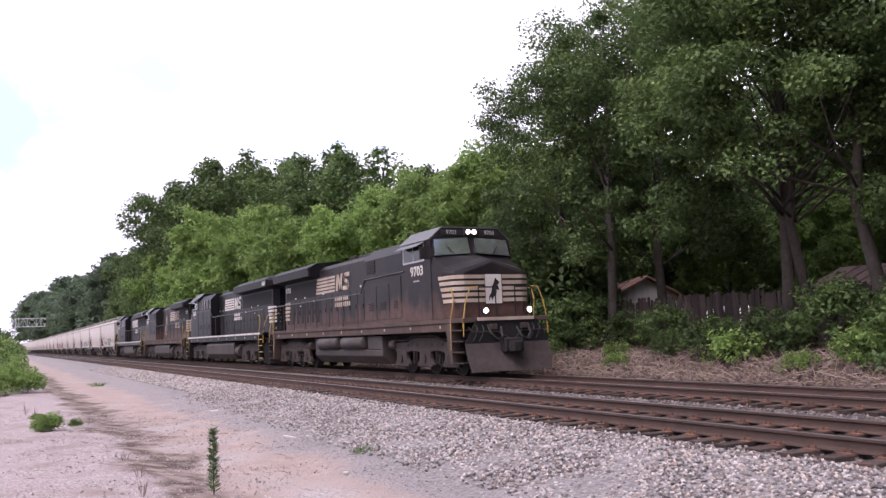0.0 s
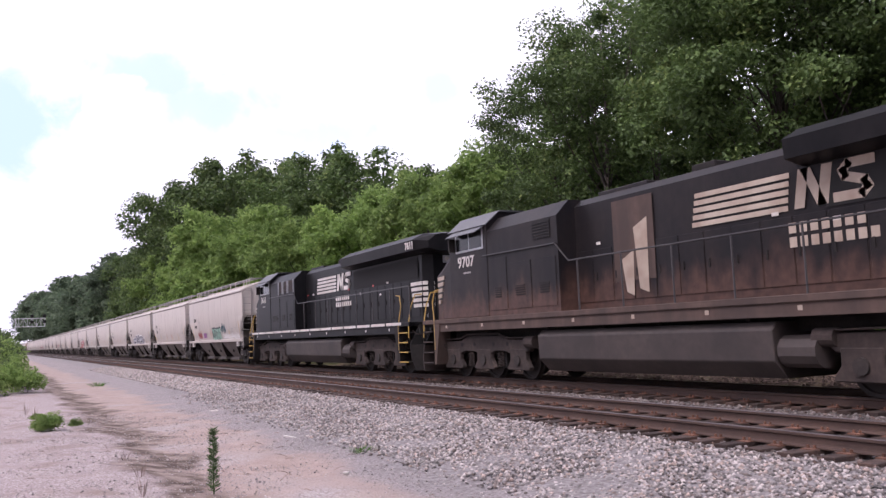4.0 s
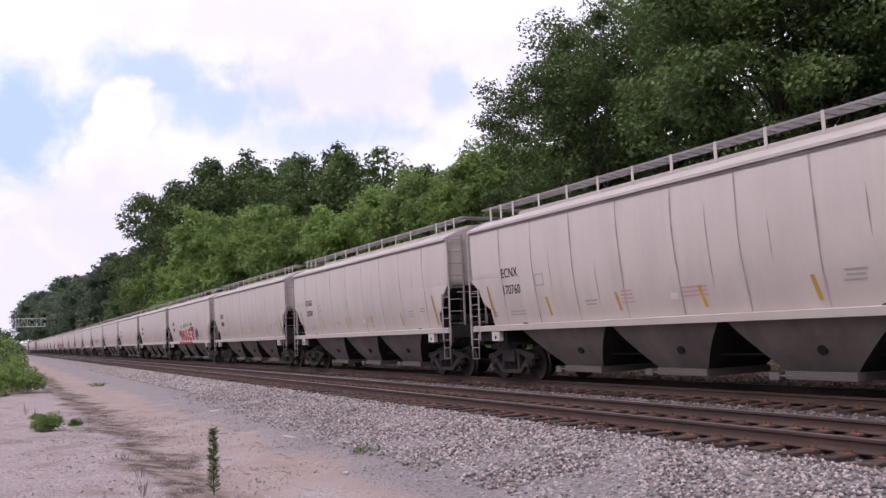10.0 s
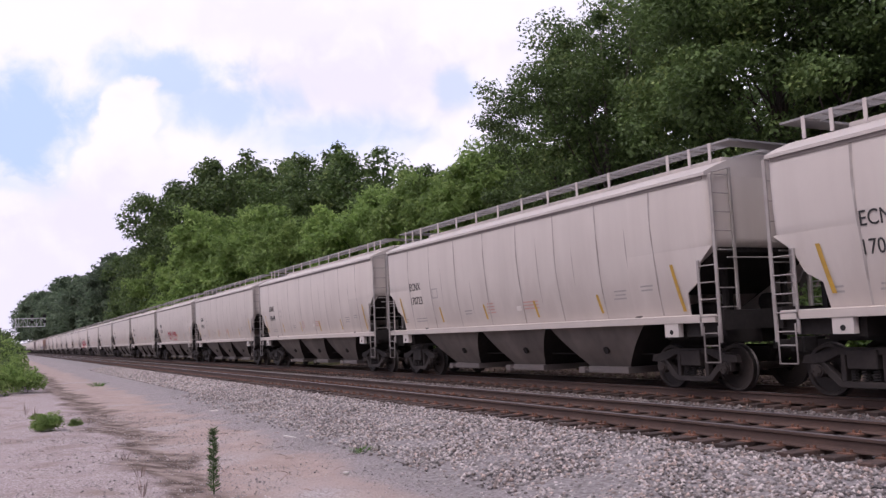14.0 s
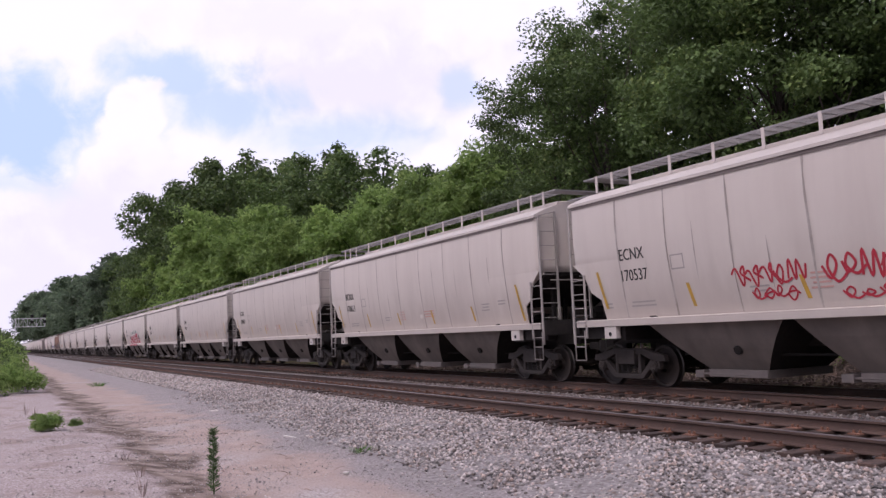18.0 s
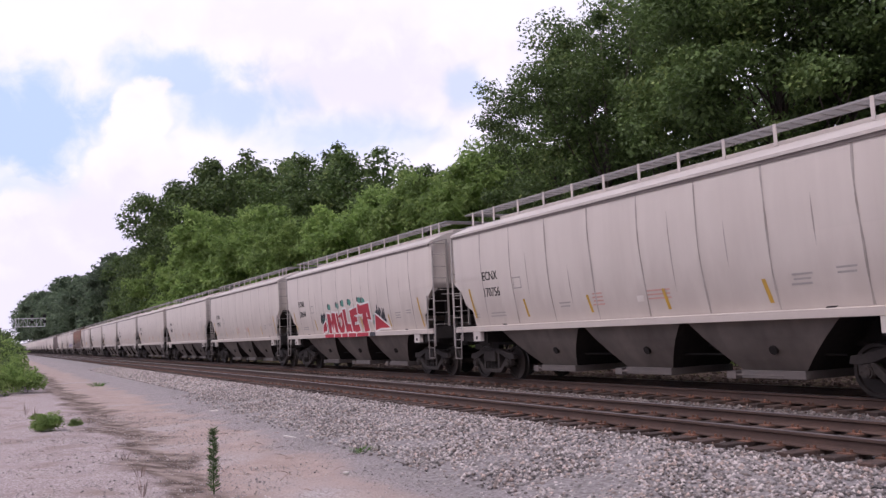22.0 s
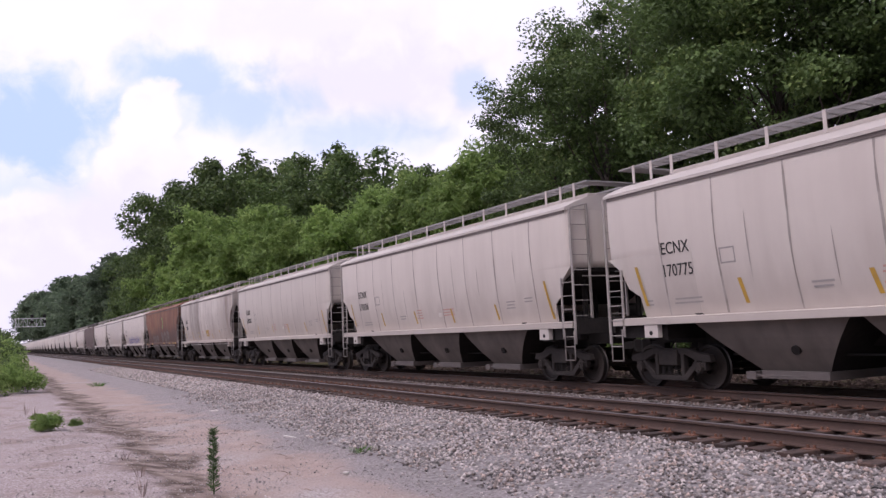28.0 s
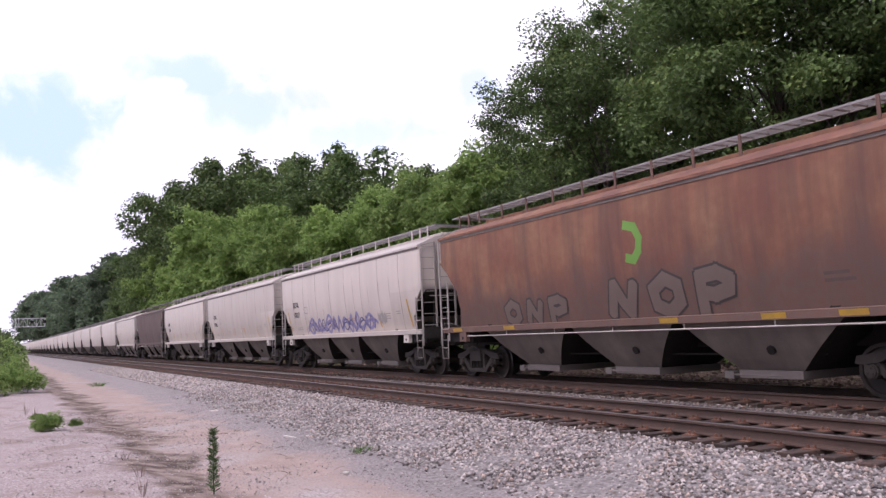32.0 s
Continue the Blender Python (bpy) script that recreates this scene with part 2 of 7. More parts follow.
RAIL_RUST = mat("rail_rust", (0.066, 0.040, 0.032), 0.75, grain=0.3, grain_scale=9.0, stain=(0.105, 0.060, 0.043), stain_scale=1.5, stain_amount=0.7, bump=0.1)
RAIL_HEAD = mat("rail_head", (0.20, 0.175, 0.175), 0.35, 0.8, grain=0.3, grain_scale=12.0, stain=(0.16, 0.11, 0.10), stain_scale=1.0)
TIE_WOOD = mat("creosoted_tie", (0.050, 0.033, 0.028), 0.9, grain=0.45, grain_scale=14.0, stain=(0.14, 0.078, 0.054), stain_scale=2.2, stain_amount=0.7,
               bump=0.5, bump_scale=30.0, random_object=0.35)
PLATE_RUST = mat("tie_plate_rust", (0.17, 0.08, 0.05), 0.85, grain=0.35, grain_scale=15.0, island=0.35)
DIRTY_STONE = mat("dirty_ballast_stone", (0.20, 0.175, 0.165), 0.9, grain=0.3, grain_scale=25.0, island=0.65, tint=(0.13, 0.085, 0.07))
STONE = mat("ballast_stone", (0.355, 0.318, 0.305), 0.85, grain=0.25, grain_scale=25.0, island=0.72, tint=(0.30, 0.235, 0.205), bump=0.3, bump_scale=60.0)
PEBBLE = mat("road_gravel", (0.42, 0.37, 0.355), 0.85, grain=0.25, grain_scale=25.0, island=0.45)
BARK = mat("bark", (0.07, 0.055, 0.046), 0.9, grain=0.45, grain_scale=9.0, stain=(0.13, 0.11, 0.098), stain_scale=1.2, stain_amount=0.6, bump=0.8, bump_scale=18.0)
TWIG = mat("dead_twigs", (0.26, 0.19, 0.16), 0.9, grain=0.3, grain_scale=12.0, island=0.4)
DRY_LEAF = mat("dead_leaf_litter", (0.115, 0.08, 0.067), 0.9, grain=0.3, grain_scale=12.0, island=0.5)
LEAF = leaf_mat("leaf_green", (0.044, 0.068, 0.027), (0.116, 0.178, 0.054), (0.23, 0.275, 0.09), 0.36)
LEAF_LIGHT = leaf_mat("leaf_light_green", (0.13, 0.205, 0.058), (0.25, 0.36, 0.10), (0.37, 0.46, 0.15))
# the haze of distance is mixed into these paler leaf greens
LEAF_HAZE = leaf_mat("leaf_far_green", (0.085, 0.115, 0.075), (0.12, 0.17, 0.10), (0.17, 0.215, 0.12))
LEAF_WEED = leaf_mat("weed_green", (0.04, 0.09, 0.02), (0.10, 0.19, 0.045), (0.18, 0.28, 0.07))
LEAF_DARK = leaf_mat("pine_weed_green", (0.05, 0.10, 0.034), (0.09, 0.165, 0.05), (0.15, 0.23, 0.07))
FENCE_WOOD = mat("weathered_fence_board", (0.095, 0.066, 0.058), 0.9, grain=0.35, grain_scale=12.0, stain=(0.18, 0.145, 0.135), stain_scale=1.5, streak=(0.06, 0.05, 0.045),
                 streak_amount=0.7, random_object=0.3, bump=0.3)
SIDING = mat("grey_house_siding", (0.42, 0.40, 0.39), 0.8, grain=0.2, grain_scale=6.0, streak=(0.20, 0.18, 0.17), streak_amount=0.8)
ROOF_RUST = mat("rusty_tin_roof", (0.24, 0.13, 0.105), 0.75, grain=0.3, grain_scale=6.0, stain=(0.33, 0.24, 0.21), stain_scale=0.8, stain_amount=0.6)
BRIDGE_STEEL = mat("signal_aluminium", (0.62, 0.63, 0.66), 0.5, 0.3, grain=0.15, grain_scale=6.0)

# ---- helpers for building ----


def box(bm, x0, x1, y0, y1, z0, z1):
    v = [bm.verts.new((x, y, z)) for x in (x0, x1) for y in (y0, y1) for z in (z0, z1)]
    for q in ((0, 1, 3, 2), (4, 6, 7, 5), (0, 4, 5, 1), (2, 3, 7, 6), (0, 2, 6, 4), (1, 5, 7, 3)):
        bm.faces.new([v[i] for i in q])


def rod(bm, a, b, r, n=6, r2=None):
    """A round bar from a to b."""
    a, b = Vector(a), Vector(b)
    d = (b - a).normalized()
    u = d.orthogonal().normalized()
    w = d.cross(u)
    r2 = r if r2 is None else r2
    ra = [bm.verts.new(a + (u * math.cos(k * math.tau / n) + w * math.sin(k * math.tau / n)) * r) for k in range(n)]
    rb = [bm.verts.new(b + (u * math.cos(k * math.tau / n) + w * math.sin(k * math.tau / n)) * r2) for k in range(n)]
    for k in range(n):
        bm.faces.new((ra[k], ra[(k + 1) % n], rb[(k + 1) % n], rb[k]))
    bm.faces.new(ra[::-1])
    bm.faces.new(rb)


def bent(bm, pts, r, n=6):
    for a, b in zip(pts, pts[1:]):
        rod(bm, a, b, r, n)


def prism(bm, outline, axis, lo, hi):
    """A flat outline pushed along an axis: for 'y' the outline is (x, z), for 'x' it is (y, z), for 'z' it is (x, y)."""
    def at(a, b, c):
        return {"y": (a, c, b), "x": (c, a, b), "z": (a, b, c)}[axis]
    p = [bm.verts.new(at(a, b, lo)) for a, b in outline]
    q = [bm.verts.new(at(a, b, hi)) for a, b in outline]
    n = len(outline)
    for k in range(n):
        bm.faces.new((p[k], p[(k + 1) % n], q[(k + 1) % n], q[k]))
    bm.faces.new(p[::-1])
    bm.faces.new(q)


def loft(bm, rings, closed=True, caps=True):
    rows = [[bm.verts.new(v) for v in r] for r in rings]
    n = len(rows[0])
    for a, b in zip(rows, rows[1:]):
        for k in range(n if closed else n - 1):
            bm.faces.new((a[k], a[(k + 1) % n], b[(k + 1) % n], b[k]))
    if caps:
        bm.faces.new(rows[0][::-1])
        bm.faces.new(rows[-1])


def finish(bm, name, material, bevel=0.0, smooth=False):
    bmesh.ops.recalc_face_normals(bm, faces=bm.faces)
    if bevel:
        bmesh.ops.bevel(bm, geom=[e for e in bm.edges if e.is_manifold and e.calc_face_angle(0) > 0.6], offset=bevel, segments=1, affect="EDGES")
    me = bpy.data.meshes.new(name)
    bm.to_mesh(me)
    bm.free()
    me.materials.append(material)
    if smooth:
        me.polygons.foreach_set("use_smooth", [True] * len(me.polygons))
    return me


def part(name, bm, material, parent, label="", bevel=0.0, smooth=False):
    """One mesh object under a thing or under a part."""
    me = bm if isinstance(bm, bpy.types.Mesh) else finish(bm, name, material, bevel, smooth)
    ob = new(name, me)
    ob.parent = parent
    return tagged(ob, label) if label else ob


def big_mesh(name, verts, faces, material, smooth=False):
    """A mesh from numpy arrays."""
    me = bpy.data.meshes.new(name)
    n, m, k = len(verts), len(faces), faces.shape[1]
    me.vertices.add(n)
    me.vertices.foreach_set("co", np.asarray(verts, np.float32).ravel())
    me.loops.add(m * k)
    me.loops.foreach_set("vertex_index", np.asarray(faces, np.int32).ravel())
    me.polygons.add(m)
    me.polygons.foreach_set("loop_start", np.arange(0, m * k, k, dtype=np.int32))
    me.update(calc_edges=True)
    me.validate()
    me.materials.append(material)
    if smooth:
        me.polygons.foreach_set("use_smooth", [True] * m)
    return me


def text_mesh(words, size, material, bold=0.0, depth=0.003, shear=0.0, spacing=1.0, wide=1.0):
    """Flat lettering in the built-in font, centred, in the x-y plane."""
    cu = bpy.data.curves.new("lettering", "FONT")
    cu.body, cu.size, cu.extrude, cu.offset, cu.shear, cu.space_character = words, size, depth, bold, shear, spacing
    cu.align_x, cu.align_y = "CENTER", "CENTER"
    cu.resolution_u = 3
    ob = bpy.data.objects.new("lettering", cu)
    scene.collection.objects.link(ob)
    bpy.context.view_layer.update()
    me = bpy.data.meshes.new_from_object(ob.evaluated_get(bpy.context.evaluated_depsgraph_get()))
    bpy.data.objects.remove(ob)
    bpy.data.curves.remove(cu)
    if wide != 1.0:
        for v in me.vertices:
            v.co.x *= wide
    me.materials.clear()
    me.materials.append(material)
    return me


def lettering(name, words, size, material, parent, x, y, z, label="", bold=0.0, wide=1.0, depth=0.003, shear=0.0, tilt=0.0):
    """Lettering on a side wall: read from the -y side where y < 0, from the +y side where y > 0."""
    ob = new(name, text_mesh(words, size, material, bold, depth, shear, 1.0, wide))
    ob.parent = parent
    ob.matrix_local = pose(x, y, z, 90 + tilt, 0, 0 if y < 0 else 180)
    return tagged(ob, label) if label else ob


def bend(x):
    """How far the line swings aside in the distance, and its slope there."""
    d = max(0.0, -x - 150.0)
    return d * d / 44000.0, 2 * d / 44000.0


def on_track(x, y):
    off, slope = bend(x)
    return Matrix.Translation((x, y - off, 0)) @ Matrix.Rotation(math.atan(slope), 4, "Z")

# ---- sky backdrop ----


def sky_material():
    m = bpy.data.materials.new("cloudy_sky")
    m.use_nodes = True
    t = m.node_tree
    t.nodes.clear()
    out = t.nodes.new("ShaderNodeOutputMaterial")
    em = t.nodes.new("ShaderNodeEmission")
    t.links.new(em.outputs[0], out.inputs["Surface"])
    uv = t.nodes.new("ShaderNodeTexCoord")
    sep = t.nodes.new("ShaderNodeSeparateXYZ")
    t.links.new(uv.outputs["UV"], sep.inputs[0])

    def math_(op, a, b=None, c=None):
        n = t.nodes.new("ShaderNodeMath")
        n.operation = op
        for i, v in enumerate((a, b, c)):
            if v is None:
                continue
            if isinstance(v, (int, float)):
                n.inputs[i].default_value = v
            else:
                t.links.new(v, n.inputs[i])
        return n.outputs[0]

    def fbm(scale, detail, lo, hi, warp=0.0):
        n = t.nodes.new("ShaderNodeTexNoise")
        n.inputs["Scale"].default_value, n.inputs["Detail"].default_value, n.inputs["Roughness"].default_value = scale, detail, 0.55
        n.inputs["Distortion"].default_value = warp
        t.links.new(uv.outputs["UV"], n.inputs["Vector"])
        r = t.nodes.new("ShaderNodeMapRange")
        r.inputs["From Min"].default_value, r.inputs["From Max"].default_value = lo, hi
        r.clamp = False
        t.links.new(n.outputs["Fac"], r.inputs["Value"])
        return r.outputs[0]

    rough = fbm(0.34, 9, 0.3, 0.7, 0.3)

    def puff(az, el, ra, re, edge, wobble):
        """1 inside an uneven round patch of sky, 0 outside."""
        a = math_("DIVIDE", math_("SUBTRACT", sep.outputs[0], az), ra)
        e = math_("DIVIDE", math_("SUBTRACT", sep.outputs[1], el), re)
        d = math_("SQRT", math_("ADD", math_("MULTIPLY", a, a), math_("MULTIPLY", e, e)))
        d = math_("ADD", d, math_("MULTIPLY", math_("SUBTRACT", rough, 0.5), wobble))
        r = t.nodes.new("ShaderNodeMapRange")
        r.interpolation_type = "SMOOTHSTEP"
        r.inputs["From Min"].default_value, r.inputs["From Max"].default_value = 1 + edge, 1 - edge
        t.links.new(d, r.inputs["Value"])
        return r.outputs[0]

    # blue gaps round the heap of cumulus, a pale streak beyond it and a small hole further on
    blue = puff(-28.5, 13.6, 8.5, 3.0, 0.6, 1.1)
    for az, el, ra, re, edge, wob, much in ((-19.5, 17.3, 4.6, 1.5, 0.7, 1.2, 0.85), (-16.0, 15.2, 4.2, 1.6, 0.7, 1.1, 0.8), (-8.6, 13.6, 5.6, 1.2, 0.8, 1.1, 0.62), (0.2, 16.4, 1.3, 1.1, 0.8, 1.3, 0.6), (-31.0, 9.6, 5.0, 2.4, 0.8, 1.0, 0.5)):
        blue = math_("MAXIMUM", blue, math_("MULTIPLY", puff(az, el, ra, re, edge, wob), much))
    heap = puff(-21.6, 14.6, 1.9, 2.3, 0.16, 0.75)
    for az, el, ra, re in ((-22.4, 11.6, 3.2, 3.0), (-20.0, 8.5, 5.0, 3.8), (-17.2, 10.4, 2.2, 1.6), (-29.0, 7.6, 3.2, 2.2), (-25.0, 6.0, 6.5, 3.2)):
        heap = math_("MAXIMUM", heap, puff(az, el, ra, re, 0.2, 0.8))
    blue = math_("MULTIPLY", blue, math_("SUBTRACT", 1.0, heap))
    shade = math_("MULTIPLY", puff(-7.0, 17.0, 9.0, 3.0, 0.7, 1.2), 0.6)
    for az, el, ra, re, much in ((-23.0, 7.5, 6.0, 3.0, 0.6), (-28.0, 3.5, 12.0, 4.5, 0.55), (-19.5, 10.0, 2.6, 2.0, 0.35), (-11.0, 20.5, 8.0, 1.8, 0.35)):
        shade = math_("MAXIMUM", shade, math_("MULTIPLY", puff(az, el, ra, re, 0.8, 1.3), much))

    def mix(f, a, b):
        n = t.nodes.new("ShaderNodeMix")
        n.data_type = "RGBA"
        t.links.new(f, n.inputs["Factor"])
        for i, v in ((6, a), (7, b)):
            if isinstance(v, tuple):
                n.inputs[i].default_value = (*v, 1)
            else:
                t.links.new(v, n.inputs[i])
        return n.outputs[2]

    c = mix(shade, (1.04, 1.0, 1.05), (0.84, 0.78, 0.88))
    c = mix(blue, c, (0.58, 0.72, 0.95))
    t.links.new(c, em.inputs["Color"])
    em.inputs["Strength"].default_value = 1.22
    return m


def sky_backdrop():
    """A far shell of sky; u and v are degrees aside and up as seen from the line."""
    r, az, el = 3600.0, np.arange(-75, 76, 3.0), np.arange(-3, 72, 3.0)
    base = math.pi - YAW
    verts = [(r * math.cos(radians(e)) * math.cos(base - radians(a)), r * math.cos(radians(e)) * math.sin(base - radians(a)), r * math.sin(radians(e))) for e in el for a in az]
    n = len(az)
    faces = np.array([(j * n + i, j * n + i + 1, (j + 1) * n + i + 1, (j + 1) * n + i) for j in range(len(el) - 1) for i in range(n - 1)])
    me = big_mesh("sky_backdrop", np.array(verts), faces, sky_material(), True)
    layer = me.uv_layers.new(name="degrees")
    grid = np.array([(a, e) for e in el for a in az], np.float32)
    layer.data.foreach_set("uv", grid[faces.ravel()].ravel())
    ob = new("backdrop", me)
    return tagged(ob, "bright summer sky with white cumulus and pale blue gaps", "sky", kind="structure")


SKY = sky_backdrop()

# ---- ground ----


def lift(x, y):
    """Height of the ground across the line: yard, dirt track, ballast shoulder, two beds, bank."""
    y = y + bend(x)[0] - 0.14
    prof = ((-400, -0.2), (-40, -0.45), (-3, -0.38), (0.3, -0.36), (1.6, -0.40), (2.4, -0.52), (4.6, -0.53), (5.6, -0.49), (7.2, -0.31), (7.85, -0.245), (8.15, -0.215), (8.5, -0.24), (10.45, -0.25), (11.3, -0.28),
            (12.2, -0.25), (15.0, -0.25), (15.8, -0.27), (16.6, -0.40), (17.4, -0.30), (19.2, 0.15), (21.5, 0.45), (26, 0.55), (60, 0.6), (400, 0.6))
    for (a, za), (b, zb) in zip(prof, prof[1:]):
        if y <= b:
            return za + (zb - za) * max(0.0, (y - a) / (b - a))
    return prof[-1][1]


def ground_material():
    m = bpy.data.materials.new("ground_gravel_and_dirt")
    m.use_nodes = True
    t = m.node_tree
    b = t.nodes["Principled BSDF"]
    b.inputs["Roughness"].default_value = 0.95
    b.inputs["Specular IOR Level"].default_value = 0.2
    pos = t.nodes.new("ShaderNodeTexCoord")
    uv = t.nodes.new("ShaderNodeSeparateXYZ")
    t.links.new(pos.outputs["UV"], uv.inputs[0])

    def noise_(scale, detail=6, lo=0.3, hi=0.7):
        n = t.nodes.new("ShaderNodeTexNoise")
        n.inputs["Scale"].default_value, n.inputs["Detail"].default_value = scale, detail
        t.links.new(pos.outputs["Object"], n.inputs["Vector"])
        r = t.nodes.new("ShaderNodeMapRange")
        r.inputs["From Min"].default_value, r.inputs["From Max"].default_value = lo, hi
        t.links.new(n.outputs["Fac"], r.inputs["Value"])
        return r.outputs[0]

    def mix(f, a, c):
        n = t.nodes.new("ShaderNodeMix")
        n.data_type = "RGBA"
        if isinstance(f, float):
            n.inputs["Factor"].default_value = f
        else:
            t.links.new(f, n.inputs["Factor"])
        for i, v in ((6, a), (7, c)):
            if isinstance(v, tuple):
                n.inputs[i].default_value = (*v, 1)
            else:
                t.links.new(v, n.inputs[i])
        return n.outputs[2]

    # across: metres from the camera's foot towards the tracks, with a wavering edge
    wav = t.nodes.new("ShaderNodeMath")
    wav.operation = "MULTIPLY_ADD"
    t.links.new(noise_(0.62, 10, 0.28, 0.72), wav.inputs[0])
    wav.inputs[1].default_value = 1.25
    t.links.new(uv.outputs[1], wav.inputs[2])

    def band(lo, hi):
        r = t.nodes.new("ShaderNodeMapRange")
        r.interpolation_type = "SMOOTHSTEP"
        r.inputs["From Min"].default_value, r.inputs["From Max"].default_value = lo, hi
        t.links.new(wav.outputs[0], r.inputs["Value"])
        return r.outputs[0]

    gravel = mix(noise_(9.0, 8), (0.44, 0.37, 0.365), (0.32, 0.265, 0.255))
    gravel = mix(noise_(34.0, 4, 0.54, 0.64), gravel, (0.56, 0.50, 0.50))
    gravel = mix(noise_(42.0, 4, 0.53, 0.63), gravel, (0.17, 0.135, 0.125))
    gravel = mix(noise_(1.1, 9, 0.52, 0.70), gravel, (0.27, 0.21, 0.185))
    dirt = mix(noise_(2.0, 8), (0.43, 0.34, 0.305), (0.33, 0.255, 0.222))
    dirt = mix(noise_(38.0, 3, 0.56, 0.68), dirt, (0.21, 0.17, 0.155))
    dirt = mix(noise_(0.5, 6, 0.54, 0.72), dirt, mix(noise_(30.0, 4, 0.42, 0.62), (0.46, 0.41, 0.405), (0.28, 0.24, 0.23)))
    soil = mix(noise_(2.6, 9, 0.42, 0.62), (0.105, 0.076, 0.062), (0.30, 0.24, 0.21))
    shingle = mix(noise_(28.0, 5, 0.4, 0.62), (0.36, 0.325, 0.325), (0.19, 0.165, 0.16))
    bed = mix(noise_(14.0, 8), (0.33, 0.305, 0.305), (0.15, 0.135, 0.13))
    grime = mix(noise_(14.0, 8), (0.17, 0.145, 0.135), (0.08, 0.066, 0.06))
    wood = mix(noise_(1.2, 8), (0.16, 0.105, 0.08), (0.07, 0.075, 0.03))
    # the ballast's foot draws nearer to the rails further down the line
    along = t.nodes.new("ShaderNodeMath")
    along.operation = "MAXIMUM"
    t.links.new(uv.outputs[0], along.inputs[0])
    along.inputs[1].default_value = -64.0
    foot = t.nodes.new("ShaderNodeMath")
    foot.operation = "MULTIPLY_ADD"
    t.links.new(along.outputs[0], foot.inputs[0])
    foot.inputs[1].default_value = 0.03
    t.links.new(wav.outputs[0], foot.inputs[2])
    fr = t.nodes.new("ShaderNodeMapRange")
    fr.interpolation_type = "SMOOTHSTEP"
    fr.inputs["From Min"].default_value, fr.inputs["From Max"].default_value = 4.9, 5.9
    t.links.new(foot.outputs[0], fr.inputs["Value"])
    c = mix(band(2.25, 2.7), gravel, soil)
    c = mix(band(3.25, 3.7), c, dirt)
    c = mix(band(4.75, 5.5), c, shingle)
    c = mix(fr.outputs[0], c, bed)
    c = mix(band(8.6, 9.2), c, grime)
    c = mix(band(16.8, 17.6), c, wood)
    t.links.new(c, b.inputs["Base Color"])
    bp = t.nodes.new("ShaderNodeBump")
    bp.inputs["Strength"].default_value, bp.inputs["Distance"].default_value = 0.7, 0.03
    n = t.nodes.new("ShaderNodeTexNoise")
    n.inputs["Scale"].default_value, n.inputs["Detail"].default_value = 22.0, 8
    t.links.new(pos.outputs["Object"], n.inputs["Vector"])
    t.links.new(n.outputs["Fac"], bp.inputs["Height"])
    t.links.new(bp.outputs[0], b.inputs["Normal"])
    return m


def ground():
    xs = np.concatenate([[-3000, -2000, -1400], np.arange(-1000, -200, 40), np.arange(-200, -60, 8), np.arange(-60, -26, 1.0), np.arange(-26, 4, 0.2), np.arange(4, 30, 2.0), [60, 200, 900, 2500]])
    ys = np.concatenate([[-3000, -900, -250, -80, -40], np.arange(-20, -4, 2.0), np.arange(-4, 8.2, 0.16), np.arange(8.2, 16, 0.5), np.arange(16, 30, 0.35), [32, 36, 44, 60, 100, 300, 900, 3000]])
    verts = np.zeros((len(ys), len(xs), 3))
    uvs = np.zeros((len(ys), len(xs), 2), np.float32)
    for j, y in enumerate(ys):
        for i, x in enumerate(xs):
            off = bend(x)[0]
            w = max(0.0, 1 - abs(y) / 400)
            yy = y - off * w
            z = lift(x, yy + off * w - off)
            near = 1.0 if -60 < x < 12 and -20 < y < 30 else 0.0
            bumpy = 0.0
            if near:
                bumpy = 0.035 * noise.noise((x * 0.9, y * 0.9, 0)) + 0.02 * noise.noise((x * 3.1, y * 3.1, 5))
                if 7.4 < y < 16:
                    bumpy *= 0.3
                if y > 17:
                    bumpy *= 5
            verts[j, i] = (x, yy, z + bumpy)
            uvs[j, i] = (x, y)
    n, m = len(xs), len(ys)
    faces = np.array([(j * n + i, j * n + i + 1, (j + 1) * n + i + 1, (j + 1) * n + i) for j in range(m - 1) for i in range(n - 1)])
    me = big_mesh("ground", verts.reshape(-1, 3), faces, ground_material(), True)
    layer = me.uv_layers.new(name="across")
    layer.data.foreach_set("uv", uvs.reshape(-1, 2)[faces.ravel()].ravel())
    return tagged(new("ground", me), "pale gravel yard, sandy dirt track and grey ballast bed", "ground", kind="structure")


ground()


